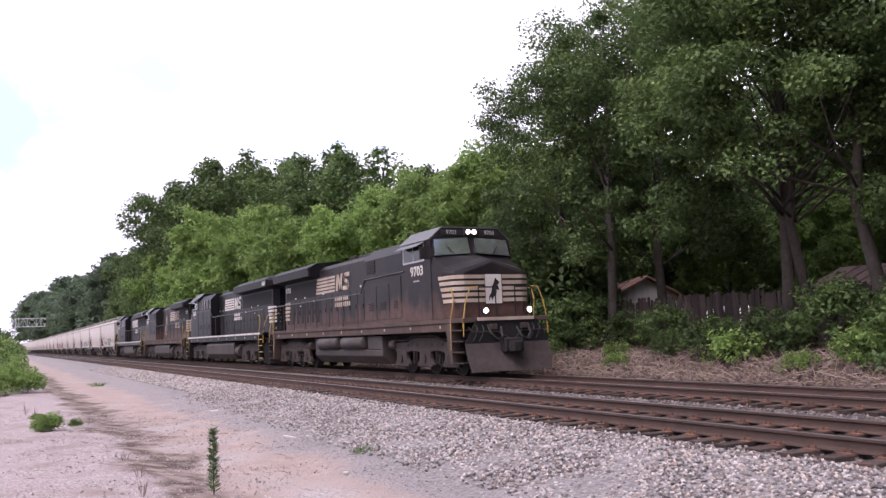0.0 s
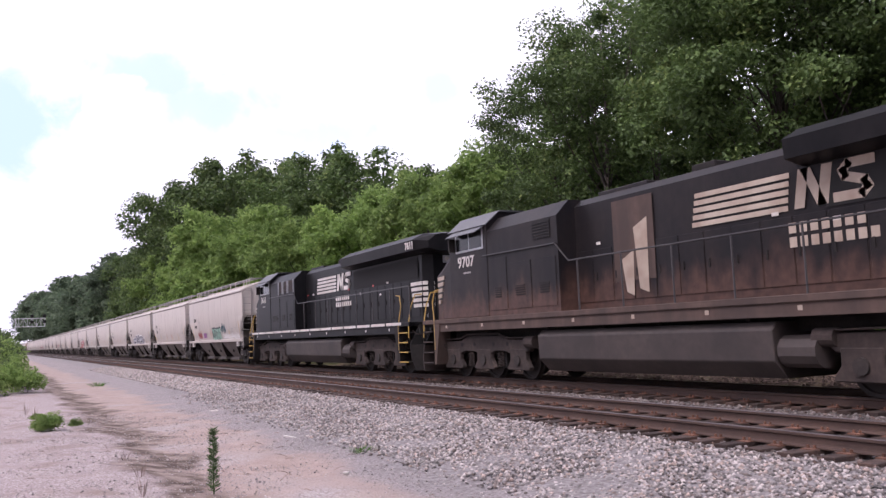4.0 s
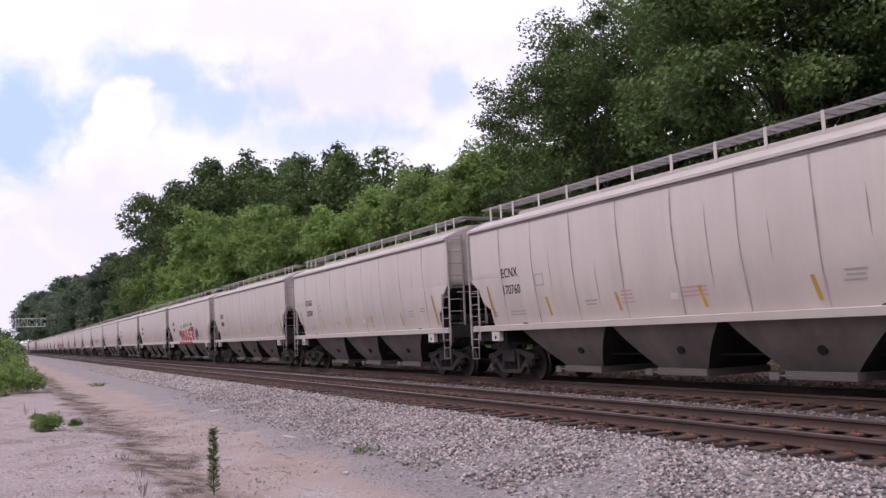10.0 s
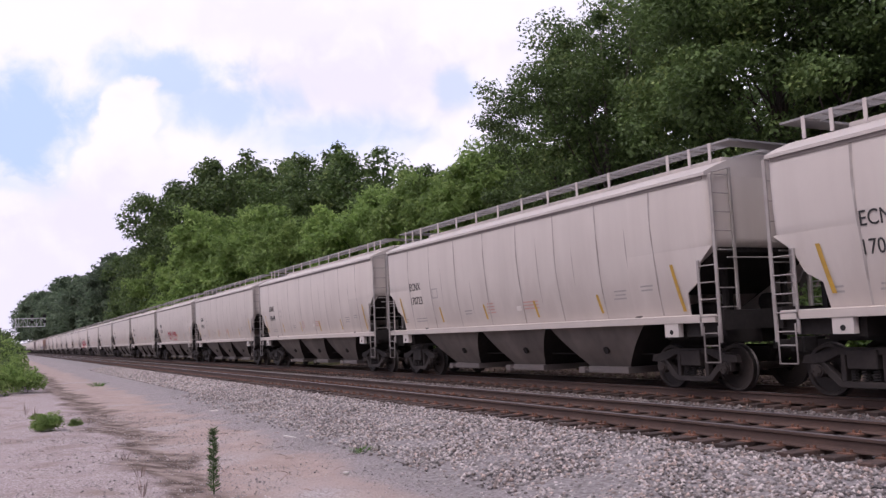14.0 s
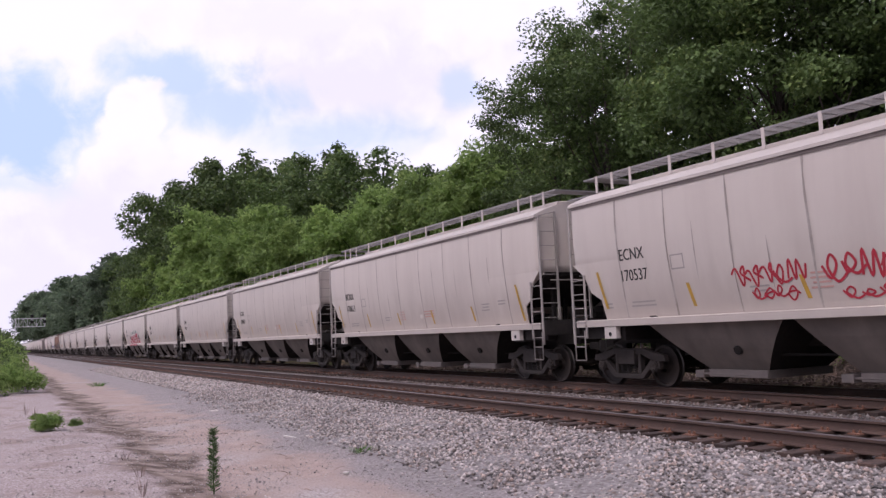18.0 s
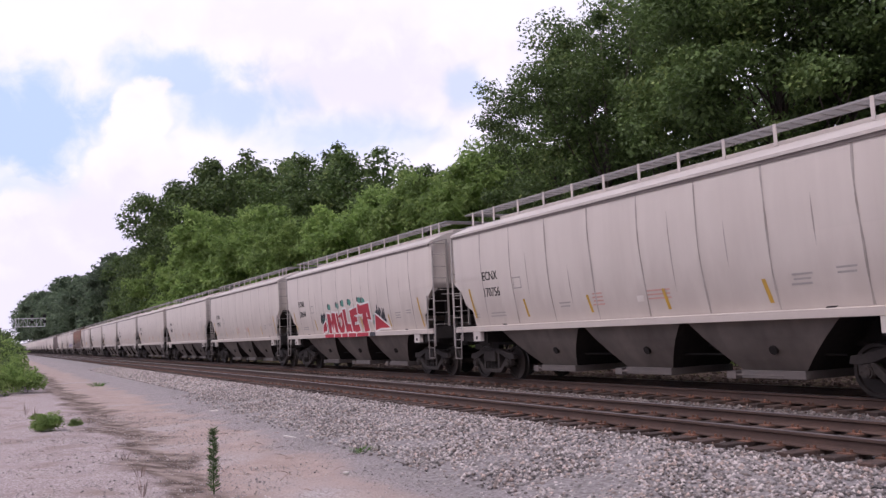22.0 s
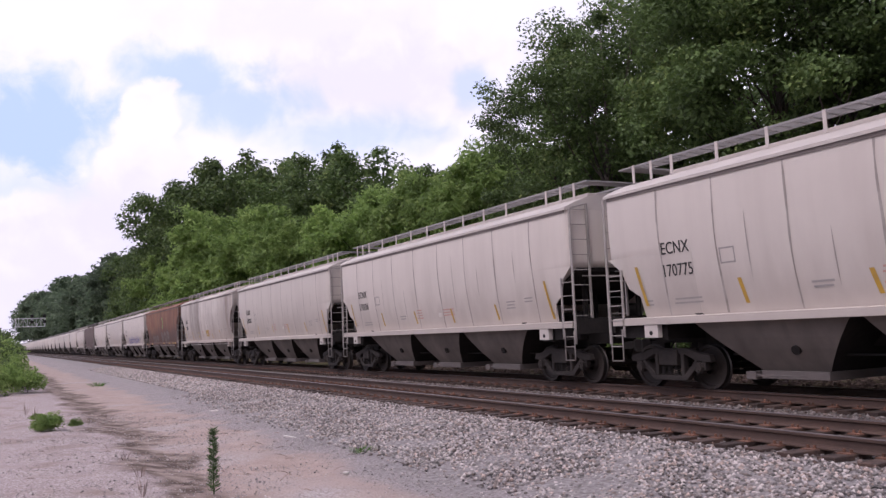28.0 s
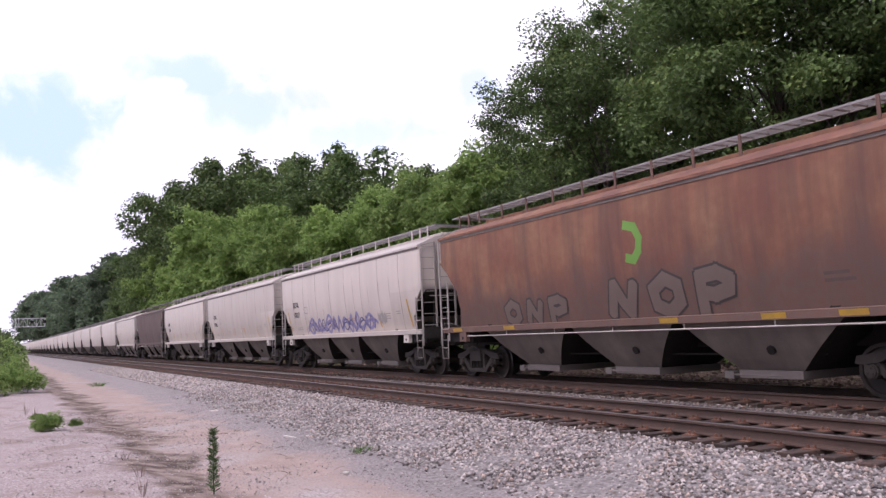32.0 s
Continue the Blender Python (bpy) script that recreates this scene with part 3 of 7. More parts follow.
def stones(name, label, material, spots, sizes, rng, flat=0.7, sink=0.25):
    """Loose angular stones, each a small crooked lump."""
    octa = np.array([(1, 0, 0), (0.25, 0.9, 0.1), (-0.8, 0.5, -0.1), (-0.7, -0.65, 0.1), (0.35, -0.9, 0), (0.1, 0.1, 1.0), (0, 0, -0.8)])
    tri = np.array([(0, 1, 5), (1, 2, 5), (2, 3, 5), (3, 4, 5), (4, 0, 5), (1, 0, 6), (2, 1, 6), (3, 2, 6), (4, 3, 6), (0, 4, 6)])
    n = len(spots)
    v = octa[None] * (1 + rng.uniform(-0.35, 0.35, (n, 7, 3)))
    v = v * sizes[:, None, None] * np.array([1, 0.85, flat])[None, None] * rng.uniform(0.75, 1.25, (n, 1, 3))
    a = rng.uniform(0, math.tau, n)
    b = rng.uniform(-0.6, 0.6, n)
    ca, sa, cb, sb = np.cos(a), np.sin(a), np.cos(b), np.sin(b)
    x, y, z = v[..., 0], v[..., 1], v[..., 2]
    x, z = x * cb[:, None] - z * sb[:, None], x * sb[:, None] + z * cb[:, None]
    x, y = x * ca[:, None] - y * sa[:, None], x * sa[:, None] + y * ca[:, None]
    v = np.stack([x, y, z], -1) + spots[:, None]
    v[..., 2] += (sizes * sink)[:, None]
    f = tri[None] + (np.arange(n) * 7)[:, None, None]
    ob = new(name, big_mesh(name, v.reshape(-1, 3), f.reshape(-1, 3), material))
    return tagged(ob, label, "stones", kind="stuff")


def strew(n, x0, x1, y0, y1, rng, power=1.0):
    """Places on the ground between two distances along the line, thinning out into the distance."""
    x = x1 + (x0 - x1) * rng.uniform(0, 1, n) ** power
    y = rng.uniform(y0, y1, n)
    z = np.array([lift(a, b) for a, b in zip(x, y)])
    off = np.array([bend(a)[0] for a in x])
    return np.stack([x, y - off * 0, z], -1)


RNG = np.random.default_rng(7)
p = np.concatenate([strew(17000, -17, -1.0, 5.2, 8.2, RNG), strew(11000, -32, -17, 5.2, 8.2, RNG)])
shoulder = RNG.uniform(0, 1, len(p)) < np.clip((p[:, 1] - 5.0 - 0.03 * np.maximum(0, -p[:, 0] - 13)) / 1.0, 0.04, 1)
p = p[shoulder]
stones("ballast_shoulder", "loose grey and white crushed ballast stones along the track", STONE, p, RNG.uniform(0.018, 0.042, len(p)), RNG)
p = strew(12000, -75, -32, 6.2, 8.1, RNG, 1.3)
stones("ballast_shoulder", "grey ballast stones along the track further off", STONE, p, RNG.uniform(0.03, 0.06, len(p)), RNG)
p = np.concatenate([strew(7000, -30, -1, 8.0, 10.7, RNG), strew(9000, -34, -1, 10.5, 12.5, RNG), strew(5000, -34, -2, 12.4, 16.3, RNG)])
stones("track_ballast", "dirty grey ballast stones between and beside the rails", DIRTY_STONE, p, RNG.uniform(0.022, 0.048, len(p)), RNG, sink=0.1)
p = np.concatenate([strew(14000, -26, -4, -3.0, 3.4, RNG, 1.1), strew(8000, -26, -5, 2.5, 5.9, RNG)])
stones("road_gravel", "fine pale gravel strewn over the yard and dirt track", PEBBLE, p, RNG.uniform(0.005, 0.014, len(p)) * RNG.choice([1, 1, 1, 1, 1, 1.9], len(p)), RNG)

# ---- tracks ----


def rail_mesh(y, x0, x1):
    """A flat-bottomed rail, laid along the line."""
    half = ((0.076, -0.175), (0.076, -0.163), (0.018, -0.145), (0.011, -0.125), (0.011, -0.055), (0.036, -0.040), (0.037, -0.006), (0.030, 0.0))
    prof = list(half) + [(-a, b) for a, b in half[::-1]]
    xs = np.concatenate([np.arange(x0, -200, 25.0), np.arange(max(x0, -200), x1, 12.0), [x1]])
    bm = bmesh.new()
    loft(bm, [[(x, y - bend(x)[0] + a, b) for a, b in prof] for x in xs])
    me = finish(bm, "rail", RAIL_RUST)
    me.materials.append(RAIL_HEAD)
    for f in me.polygons:
        if f.center.z > -0.004 and f.normal.z > 0.7:
            f.material_index = 1
    return me


def track(y, label, near_ties):
    root = tagged(new("railway_track"), label, "railway track", kind="structure")
    for side in (-GAUGE, GAUGE):
        part("rail", rail_mesh(y + side, -1600, 60), None, root)
    rng = np.random.default_rng(int(y * 100))
    kinds = []
    for k in range(5):
        bm = bmesh.new()
        box(bm, -0.115, 0.115, -1.29, 1.29, -0.178, 0.0)
        bmesh.ops.subdivide_edges(bm, edges=[e for e in bm.edges if abs(e.verts[0].co.y - e.verts[1].co.y) > 1], cuts=5)
        for v in bm.verts:
            v.co += Vector((rng.uniform(-0.012, 0.012), rng.uniform(-0.03, 0.03), rng.uniform(-0.008, 0.008)))
        kinds.append(finish(bm, "tie", TIE_WOOD, 0.008))
    pitch, xs = 0.497, []
    x = 2.3
    while x > near_ties:
        ob = part("tie", kinds[rng.integers(5)], None, root)
        ob.matrix_local = pose(x + rng.uniform(-0.02, 0.02), y + rng.uniform(-0.05, 0.05), -0.182 + rng.uniform(-0.01, 0.006), 0, 0, rng.uniform(-1.2, 1.2))
        xs.append(x)
        x -= pitch
    bm = bmesh.new()
    far = x
    while x > -420:
        o = y - bend(x)[0]
        box(bm, x - 0.115, x + 0.115, o - 1.29, o + 1.29, -0.36, -0.185)
        x -= pitch
    tagged(part("far_ties", bm, TIE_WOOD, root), kind="stuff")
    bm, bs = bmesh.new(), bmesh.new()
    for x in xs + [far - k * pitch for k in range(100)]:
        for side in (-GAUGE, GAUGE):
            o = y + side - bend(x)[0]
            box(bm, x - 0.09, x + 0.09, o - 0.19, o + 0.19, -0.185, -0.168)
            for dy in (-0.10, 0.10):
                box(bs, x - 0.06, x - 0.035, o + dy - 0.014, o + dy + 0.014, -0.17, -0.128)
                box(bs, x + 0.035, x + 0.06, o - dy - 0.014, o - dy + 0.014, -0.17, -0.128)
    tagged(part("tie_plates", bm, PLATE_RUST, root, "rusty orange tie plates"), kind="stuff")
    tagged(part("spikes", bs, PLATE_RUST, root, "rusty spikes"), kind="stuff")
    return root


track(NEAR, "empty main track with rusty rails on dark wooden ties", -62)
track(FAR, "railway track with dark rails under the passing train", -40)

# ---- trees and shrubs ----


def leaves(centres, normals, sizes, rng, narrow=0.55):
    """Leaf blades: four corners each, a little folded, tip away from the stalk."""
    n = len(centres)
    normals = normals / np.linalg.norm(normals, axis=1, keepdims=True)
    side = np.cross(normals, rng.normal(size=(n, 3)))
    side /= np.linalg.norm(side, axis=1, keepdims=True)
    tip = np.cross(side, normals)
    L, Wd = sizes[:, None], (sizes * narrow)[:, None]
    droop = normals * (sizes * rng.uniform(-0.1, 0.25, n))[:, None]
    v = np.stack([centres - tip * L * 0.5, centres + side * Wd * 0.5 + droop * 0.5, centres + tip * L * 0.5 - droop, centres - side * Wd * 0.5 + droop * 0.5], 1)
    f = np.arange(n * 4).reshape(n, 4)
    return v.reshape(-1, 3), f


def tube(bm, pts, radii, n=7):
    rings = []
    for k, (c, r) in enumerate(zip(pts, radii)):
        d = (Vector(pts[min(k + 1, len(pts) - 1)]) - Vector(pts[max(k - 1, 0)])).normalized()
        u = d.cross(Vector((0.3, 0.9, 0.1))).normalized()
        w = d.cross(u)
        rings.append([Vector(c) + (u * math.cos(a * math.tau / n) + w * math.sin(a * math.tau / n)) * r for a in range(n)])
    loft(bm, rings)


def tree(label, seed, high, wide, base, clumps, per, leaf, material, trunk=0.3, clump_r=1.0, lean=0.0, category="tree", narrow=0.55, gaps=0.0):
    """A tapered trunk with limbs, and a crown of leaf clumps about the limbs' ends with gaps between."""
    rng = np.random.default_rng(seed)
    root = tagged(new("tree" if category == "tree" else "shrub"), label, category)
    bm = bmesh.new()
    top = Vector((lean + rng.uniform(-0.4, 0.4), rng.uniform(-0.4, 0.4), high * 0.8))
    path = [Vector((0, 0, -0.4))] + [top * s + Vector((rng.uniform(-0.15, 0.15), rng.uniform(-0.15, 0.15), 0)) * (high / 12) for s in (0.12, 0.3, 0.5, 0.72, 1.0)]
    tube(bm, path, [trunk * k for k in (1.35, 1.0, 0.82, 0.6, 0.38, 0.1)], 9)
    mid = Vector((lean, 0, (base + high) / 2))
    rad = Vector((wide, wide, (high - base) / 2))
    lobes = rng.normal(size=(9, 3))
    lobes /= np.linalg.norm(lobes, axis=1, keepdims=True)
    amp = rng.uniform(-0.26, 0.13, 9)
    d = rng.normal(size=(clumps, 3))
    d /= np.linalg.norm(d, axis=1, keepdims=True)
    d[:, 2] = np.where(d[:, 2] < -0.85, -d[:, 2] * 0.4, d[:, 2])
    flat = np.maximum(np.hypot(d[:, 0], d[:, 1]), 0.05)
    full = np.maximum(1.0, (1 - np.minimum(d[:, 2], 0) ** 4) ** 0.25 / flat * np.where(d[:, 2] < 0, 1, 0))
    d[:, :2] *= np.minimum(full, 2.2)[:, None]
    reach = 1.0 + (np.exp(-(1 - d @ lobes.T) * 5.0) * amp).sum(1)
    rr = reach * (0.30 + 0.70 * rng.uniform(0, 1, clumps) ** 0.55)
    cc = np.array(mid)[None] + d * rr[:, None] * np.array(rad)[None]
    if category == "tree":
        # boughs: the clumps gather in many small billows that fill the crown to an uneven edge
        nb = max(18, clumps // 5)
        size_b = wide * 0.21 * rng.uniform(0.6, 1.4, nb)
        bc = np.array(mid)[None] + d[:nb] * (reach[:nb] * rng.uniform(0.3, 1.0, nb) ** 0.6 * 0.93)[:, None] * np.array(rad)[None]
        which = rng.integers(0, nb, clumps)
        e = rng.normal(size=(clumps, 3)) + d[:nb][which] * 0.45 + np.array([0, 0, 0.25])
        e /= np.linalg.norm(e, axis=1, keepdims=True)
        cc = bc[which] + e * (size_b[which] * rng.uniform(0.25, 1.15, clumps))[:, None] * np.array([1, 1, 0.95])
        d = e
    if gaps:
        keep = np.array([noise.noise(Vector(c) * 0.28 + Vector((seed, 0, 0))) > -gaps for c in cc])
        cc, d = cc[keep], d[keep]
    cc[:, 2] = np.maximum(cc[:, 2], base * 0.8)
    picks = rng.choice(len(cc), min(len(cc), 20), replace=False)
    for k in picks:
        c = Vector(cc[k])
        if c.z < base + 0.32 * (high - base):
            continue
        s = min(0.95, max(0.22, c.z / high * 0.72))
        root_at = top * s
        bend_at = root_at.lerp(c, 0.5) + Vector((0, 0, -0.04 * high * rng.uniform(0, 1)))
        r0 = trunk * 0.26 * (1.1 - s) + 0.015
        tube(bm, [root_at, bend_at, c], [r0, r0 * 0.6, 0.015], 5)
    part("trunk", bm, BARK, root, smooth=True)
    n = len(cc) * per
    off = rng.normal(size=(len(cc), per, 3))
    off /= np.linalg.norm(off, axis=2, keepdims=True)
    size_c = clump_r * rng.uniform(0.65, 1.35, (len(cc), 1, 1))
    q = off * size_c * (rng.uniform(0, 1, (len(cc), per, 1)) ** 0.4) * np.array([1, 1, 0.62])
    centres = (cc[:, None] + q).reshape(-1, 3)
    normals = (off * 0.7 + np.array([0, 0, 0.62]) + rng.normal(size=off.shape) * 0.6).reshape(-1, 3)
    v, f = leaves(centres, normals, leaf * rng.uniform(0.6, 1.4, n), rng, narrow)
    part("crown", big_mesh("crown", v, f, material), None, root)
    return root


def stand(ob, x, y, turn, size, sink=0.0):
    """Another of the same kind, at its own place, turn and size."""
    c = copy_thing(ob, pose(x, y, lift(x, y) - sink, 0, 0, turn))
    c.scale = (size, size, size)
    return c


R = random.Random(11)
BIG = [tree("tall broadleaf tree with a dense dark green crown", 21, 17.5, 5.6, 2.4, 560, 125, 0.165, LEAF, 0.20, 0.72, 0.3, gaps=0.1),
       tree("tall broadleaf tree with a ragged dark green crown", 22, 16.5, 5.6, 0.9, 380, 75, 0.25, LEAF, 0.24, 0.8, -0.4, gaps=0.2),
       tree("tall spreading tree with dark green leaves", 23, 18.5, 6.2, 2.6, 580, 125, 0.165, LEAF, 0.21, 0.72, 0.0, gaps=0.12)]
LIGHT = [tree("round light green tree beside the railway", 31, 10.5, 5.0, 0.6, 300, 85, 0.27, LEAF_LIGHT, 0.2, 0.72),
         tree("bushy light green sumac tree", 32, 11.5, 4.2, 1.2, 260, 75, 0.38, LEAF_LIGHT, 0.2, 0.75, narrow=0.28)]
MID = [tree("tall green tree in the wood along the line", 41, 18.0, 5.8, 2.0, 310, 58, 0.36, LEAF, 0.32, 1.15),
       tree("green broadleaf tree in the wood along the line", 42, 16.0, 5.2, 1.5, 300, 58, 0.36, LEAF, 0.30, 1.1)]
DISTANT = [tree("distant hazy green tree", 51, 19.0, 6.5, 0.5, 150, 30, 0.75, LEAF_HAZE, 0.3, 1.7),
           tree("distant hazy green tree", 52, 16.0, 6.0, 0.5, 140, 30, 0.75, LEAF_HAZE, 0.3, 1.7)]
SHRUB = [tree("leafy green shrub on the bank", 61, 2.2, 1.3, 0.1, 60, 36, 0.17, LEAF, 0.04, 0.42, category="shrub"),
         tree("low bright green bush on the bank", 62, 1.5, 1.2, 0.05, 50, 36, 0.15, LEAF_LIGHT, 0.03, 0.38, category="shrub"),
         tree("dark green shrub below the trees", 63, 3.2, 1.7, 0.2, 80, 40, 0.2, LEAF, 0.05, 0.5, category="shrub"),
         tree("bright green leafy bush at the edge of the yard", 64, 2.2, 1.3, 0.1, 66, 40, 0.16, LEAF_LIGHT, 0.04, 0.42, category="shrub")]

# big trees beside the passing train; x -6.5 and -4.8 unseen, for shade
for i, x, y, turn, size in ((0, -18.8, 22.0, 40, 1.0), (0, -18.2, 22.3, 170, 0.93), (2, -15.7, 22.0, 150, 0.95), (2, -27.3, 22.1, 70, 0.9), (1, -28.8, 25.8, 200, 0.92), (0, -31.8, 23.2, 250, 0.8), (0, -9.8, 22.8, 300, 1.0),
                            (1, -21.0, 40.0, 260, 1.12), (1, -13.0, 34.5, 120, 1.1), (1, -32.0, 42.0, 330, 1.2), (1, -27.0, 39.5, 30, 1.2), (1, -6.5, 30.5, 20, 1.1), (1, -17.5, 34.5, 40, 1.0), (1, -4.8, 24.0, 75, 0.98), (1, -41.0, 40.5, 20, 1.1)):
    stand(BIG[i], x, y, turn, size)
# lower, lighter trees further along
for i, x, y, turn, size in ((1, -42.5, 25.0, 30, 1.10), (1, -47.5, 24.0, 140, 1.05), (1, -53.5, 25.0, 300, 1.05), (0, -58.0, 24.5, 80, 1.15), (1, -38.5, 26.5, 10, 1.0), (0, -78.0, 22.8, 200, 1.38),
                            (0, -92.0, 22.6, 300, 1.42), (0, -67.0, 22.5, 120, 1.12), (0, -118.0, 22.0, 160, 1.35), (0, -85.0, 21.8, 240, 1.5), (0, -29.8, 31.2, 30, 0.62), (0, -22.5, 33.0, 200, 0.7), (1, -15.5, 31.0, 120, 0.7), (0, -10.5, 33.0, 90, 0.75), (0, -4.5, 33.5, 300, 0.75), (0, -26.5, 37.5, 150, 0.8),  (1, -46.0, 29.0, 220, 1.1), (0, -105.0, 22.0, 20, 1.25)):
    stand(LIGHT[i], x, y, turn, size)
# the tall wood behind
for i, x, y, turn, size in ((0, -64.0, 28.5, 20, 0.94), (1, -58.0, 31.0, 100, 0.86), (1, -71.5, 27.5, 200, 1.1), (0, -80.0, 30.0, 45, 1.1), (0, -89.0, 29.5, 290, 1.2), (1, -98.0, 28.0, 140, 1.42),
                            (0, -108.0, 26.5, 75, 1.36), (1, -117.0, 25.0, 230, 1.55), (0, -125.0, 24.0, 310, 1.42), (0, -131.0, 23.5, 30, 1.36), (1, -160.0, 23.0, 260, 1.05),
                            (0, -172.0, 23.5, 15, 1.05), (1, -40.0, 36.0, 160, 0.8), (1, -47.0, 37.0, 60, 0.85), (0, -53.0, 37.0, 190, 0.85), (0, -126.0, 30.0, 190, 1.5), (1, -112.0, 33.0, 10, 1.5)):
    stand(MID[i], x, y, turn, size)
# greenery that closes the view beyond the houses
for k in range(16):
    stand(MID[k % 2], -58.0 + k * 4.6 + R.uniform(-1, 1), 44.0 + R.uniform(-2.5, 4), R.uniform(0, 360), R.uniform(0.62, 0.85))
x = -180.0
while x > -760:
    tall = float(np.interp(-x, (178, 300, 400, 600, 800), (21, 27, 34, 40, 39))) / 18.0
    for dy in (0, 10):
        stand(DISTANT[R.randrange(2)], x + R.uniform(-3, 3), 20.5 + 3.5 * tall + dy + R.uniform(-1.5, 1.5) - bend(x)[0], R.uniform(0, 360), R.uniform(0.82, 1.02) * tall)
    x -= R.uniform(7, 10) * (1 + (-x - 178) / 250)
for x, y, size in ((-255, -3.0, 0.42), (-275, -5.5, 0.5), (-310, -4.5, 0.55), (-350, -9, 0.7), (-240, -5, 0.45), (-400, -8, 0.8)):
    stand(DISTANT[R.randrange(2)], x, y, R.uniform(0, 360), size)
# shrubs along the bank, denser towards the wood
for i, x, y, size in ((1, -28.6, 19.6, 0.6), (0, -28.0, 20.4, 0.7), (1, -23.1, 18.6, 0.42), (0, -21.6, 19.6, 0.5), (0, -19.2, 19.2, 0.72), (1, -18.2, 19.0, 0.8), (0, -17.6, 19.8, 0.75), (1, -14.0, 19.2, 0.75), (0, -13.0, 19.6, 0.9),
                      (0, -11.6, 19.0, 0.7), (2, -16.2, 20.9, 0.75), (2, -28.5, 21.3, 0.85), (2, -30.5, 20.6, 0.8), (2, -25.5, 21.2, 0.55), (2, -23.0, 21.0, 0.6), (0, -20.5, 20.8, 0.6), (1, -9.5, 18.8, 0.8), (0, -7.8, 19.6, 0.9),
                      (2, -13.6, 21.4, 0.8), (1, -33.5, 19.2, 0.9), (0, -36.5, 19.6, 0.9), (0, -40.0, 19.4, 1.0), (2, -44.0, 20.2, 0.9), (1, -5.0, 19.0, 0.9), (0, -2.5, 19.5, 1.0), (2, -6.0, 21.0, 0.9), (2, -10.5, 21.2, 0.8), (1, -31.5, 18.5, 0.6), (1, -24.3, 19.6, 0.5), (1, -15.6, 18.6, 0.45)):
    stand(SHRUB[i], x, y, R.uniform(0, 360), size, 0.1)
for k in range(60):
    x = R.uniform(-175, -40)
    y = 19.5 + R.uniform(0, 3.5)
    stand(SHRUB[R.randrange(3)], x, y - bend(x)[0], R.uniform(0, 360), R.uniform(0.9, 1.8), 0.1)
# thicket behind the fence and the houses
for k in range(17):
    stand(SHRUB[2], -52.0 + k * 3.6 + R.uniform(-0.8, 0.8), 41.0 + R.uniform(-1.2, 1.2), R.uniform(0, 360), R.uniform(1.9, 2.5), 0.1)
# understory between the trunks
for x, y, size in ((-32.0, 23.0, 1.7), (-12.5, 22.4, 1.2), (-10.0, 26.5, 1.9), (-7.0, 22.8, 1.7), (-3.5, 22.5, 1.8), (-36.0, 23.5, 2.0), (-40.0, 23.0, 2.2),
                   (-44.0, 22.0, 1.8), (-34.0, 21.0, 1.3), (-50.0, 21.5, 2.0), (-56.0, 21.6, 2.0)):
    stand(SHRUB[2], x, y, R.uniform(0, 360), size, 0.1)
# bushes at the edge of the yard
for x, y, i, size in ((-38.5, 0.15, 3, 0.62), (-39.5, 0.95, 1, 0.62), (-41.0, 0.4, 3, 0.66), (-43.0, -0.5, 2, 0.55), (-44.0, 0.9, 1, 0.75), (-47.0, -0.3, 3, 0.95), (-52.0, -0.6, 2, 0.85), (-58.0, -0.3, 3, 1.3),
                      (-66.0, -0.8, 2, 1.1), (-78.0, -1.2, 3, 1.6), (-95.0, -1.6, 2, 1.5), (-120, -2.5, 2, 1.7), (-37.5, -0.4, 1, 0.6), (-20.6, 0.93, 3, 0.24), (-20.4, 0.8, 3, 0.2), (-21.5, 1.5, 3, 0.13), (-24.2, 0.8, 3, 0.12)):
    stand(SHRUB[i], x, y, R.uniform(0, 360), size, 0.1)
for proto in BIG + LIGHT + MID + DISTANT + SHRUB:
    for o in (*proto.children_recursive, proto):
        bpy.data.objects.remove(o)

# ---- rolling stock: shared pieces ----


def wheelset_mesh(r, name="wheelset"):
    bm = bmesh.new()
    n = 28
    rod(bm, (0, -1.12, 0), (0, 1.12, 0), 0.075, 10)
    for s in (-1, 1):
        prof = ((0.72, r * 0.30), (0.72, r * 0.84), (0.685, r * 0.86), (0.685, r + 0.028), (0.70, r + 0.028), (0.72, r), (0.815, r - 0.004), (0.815, r * 0.86), (0.775, r * 0.82), (0.765, r * 0.36), (0.84, r * 0.30))
        loft(bm, [[(math.cos(a * math.tau / n) * q, s * y, math.sin(a * math.tau / n) * q) for a in range(n)] for y, q in prof], True, False)
        rod(bm, (0, s * 0.98, 0), (0, s * 1.16, 0), 0.10, 10)
        for k in range(3):
            a = k * math.tau / 3
            rod(bm, (math.cos(a) * 0.06, s * 1.15, math.sin(a) * 0.06), (math.cos(a) * 0.06, s * 1.18, math.sin(a) * 0.06), 0.018, 5)
    me = finish(bm, name, WHEEL_STEEL)
    me.materials.append(TREAD)
    for f in me.polygons:
        q = math.hypot(f.center.x, f.center.z)
        if q > r * 0.97 and abs(f.center.y) > 0.7:
            f.material_index = 1
    return me


CAR_R, LOCO_R = 0.46, 0.53
CAR_WHEELS = wheelset_mesh(CAR_R)
LOCO_WHEELS = wheelset_mesh(LOCO_R)


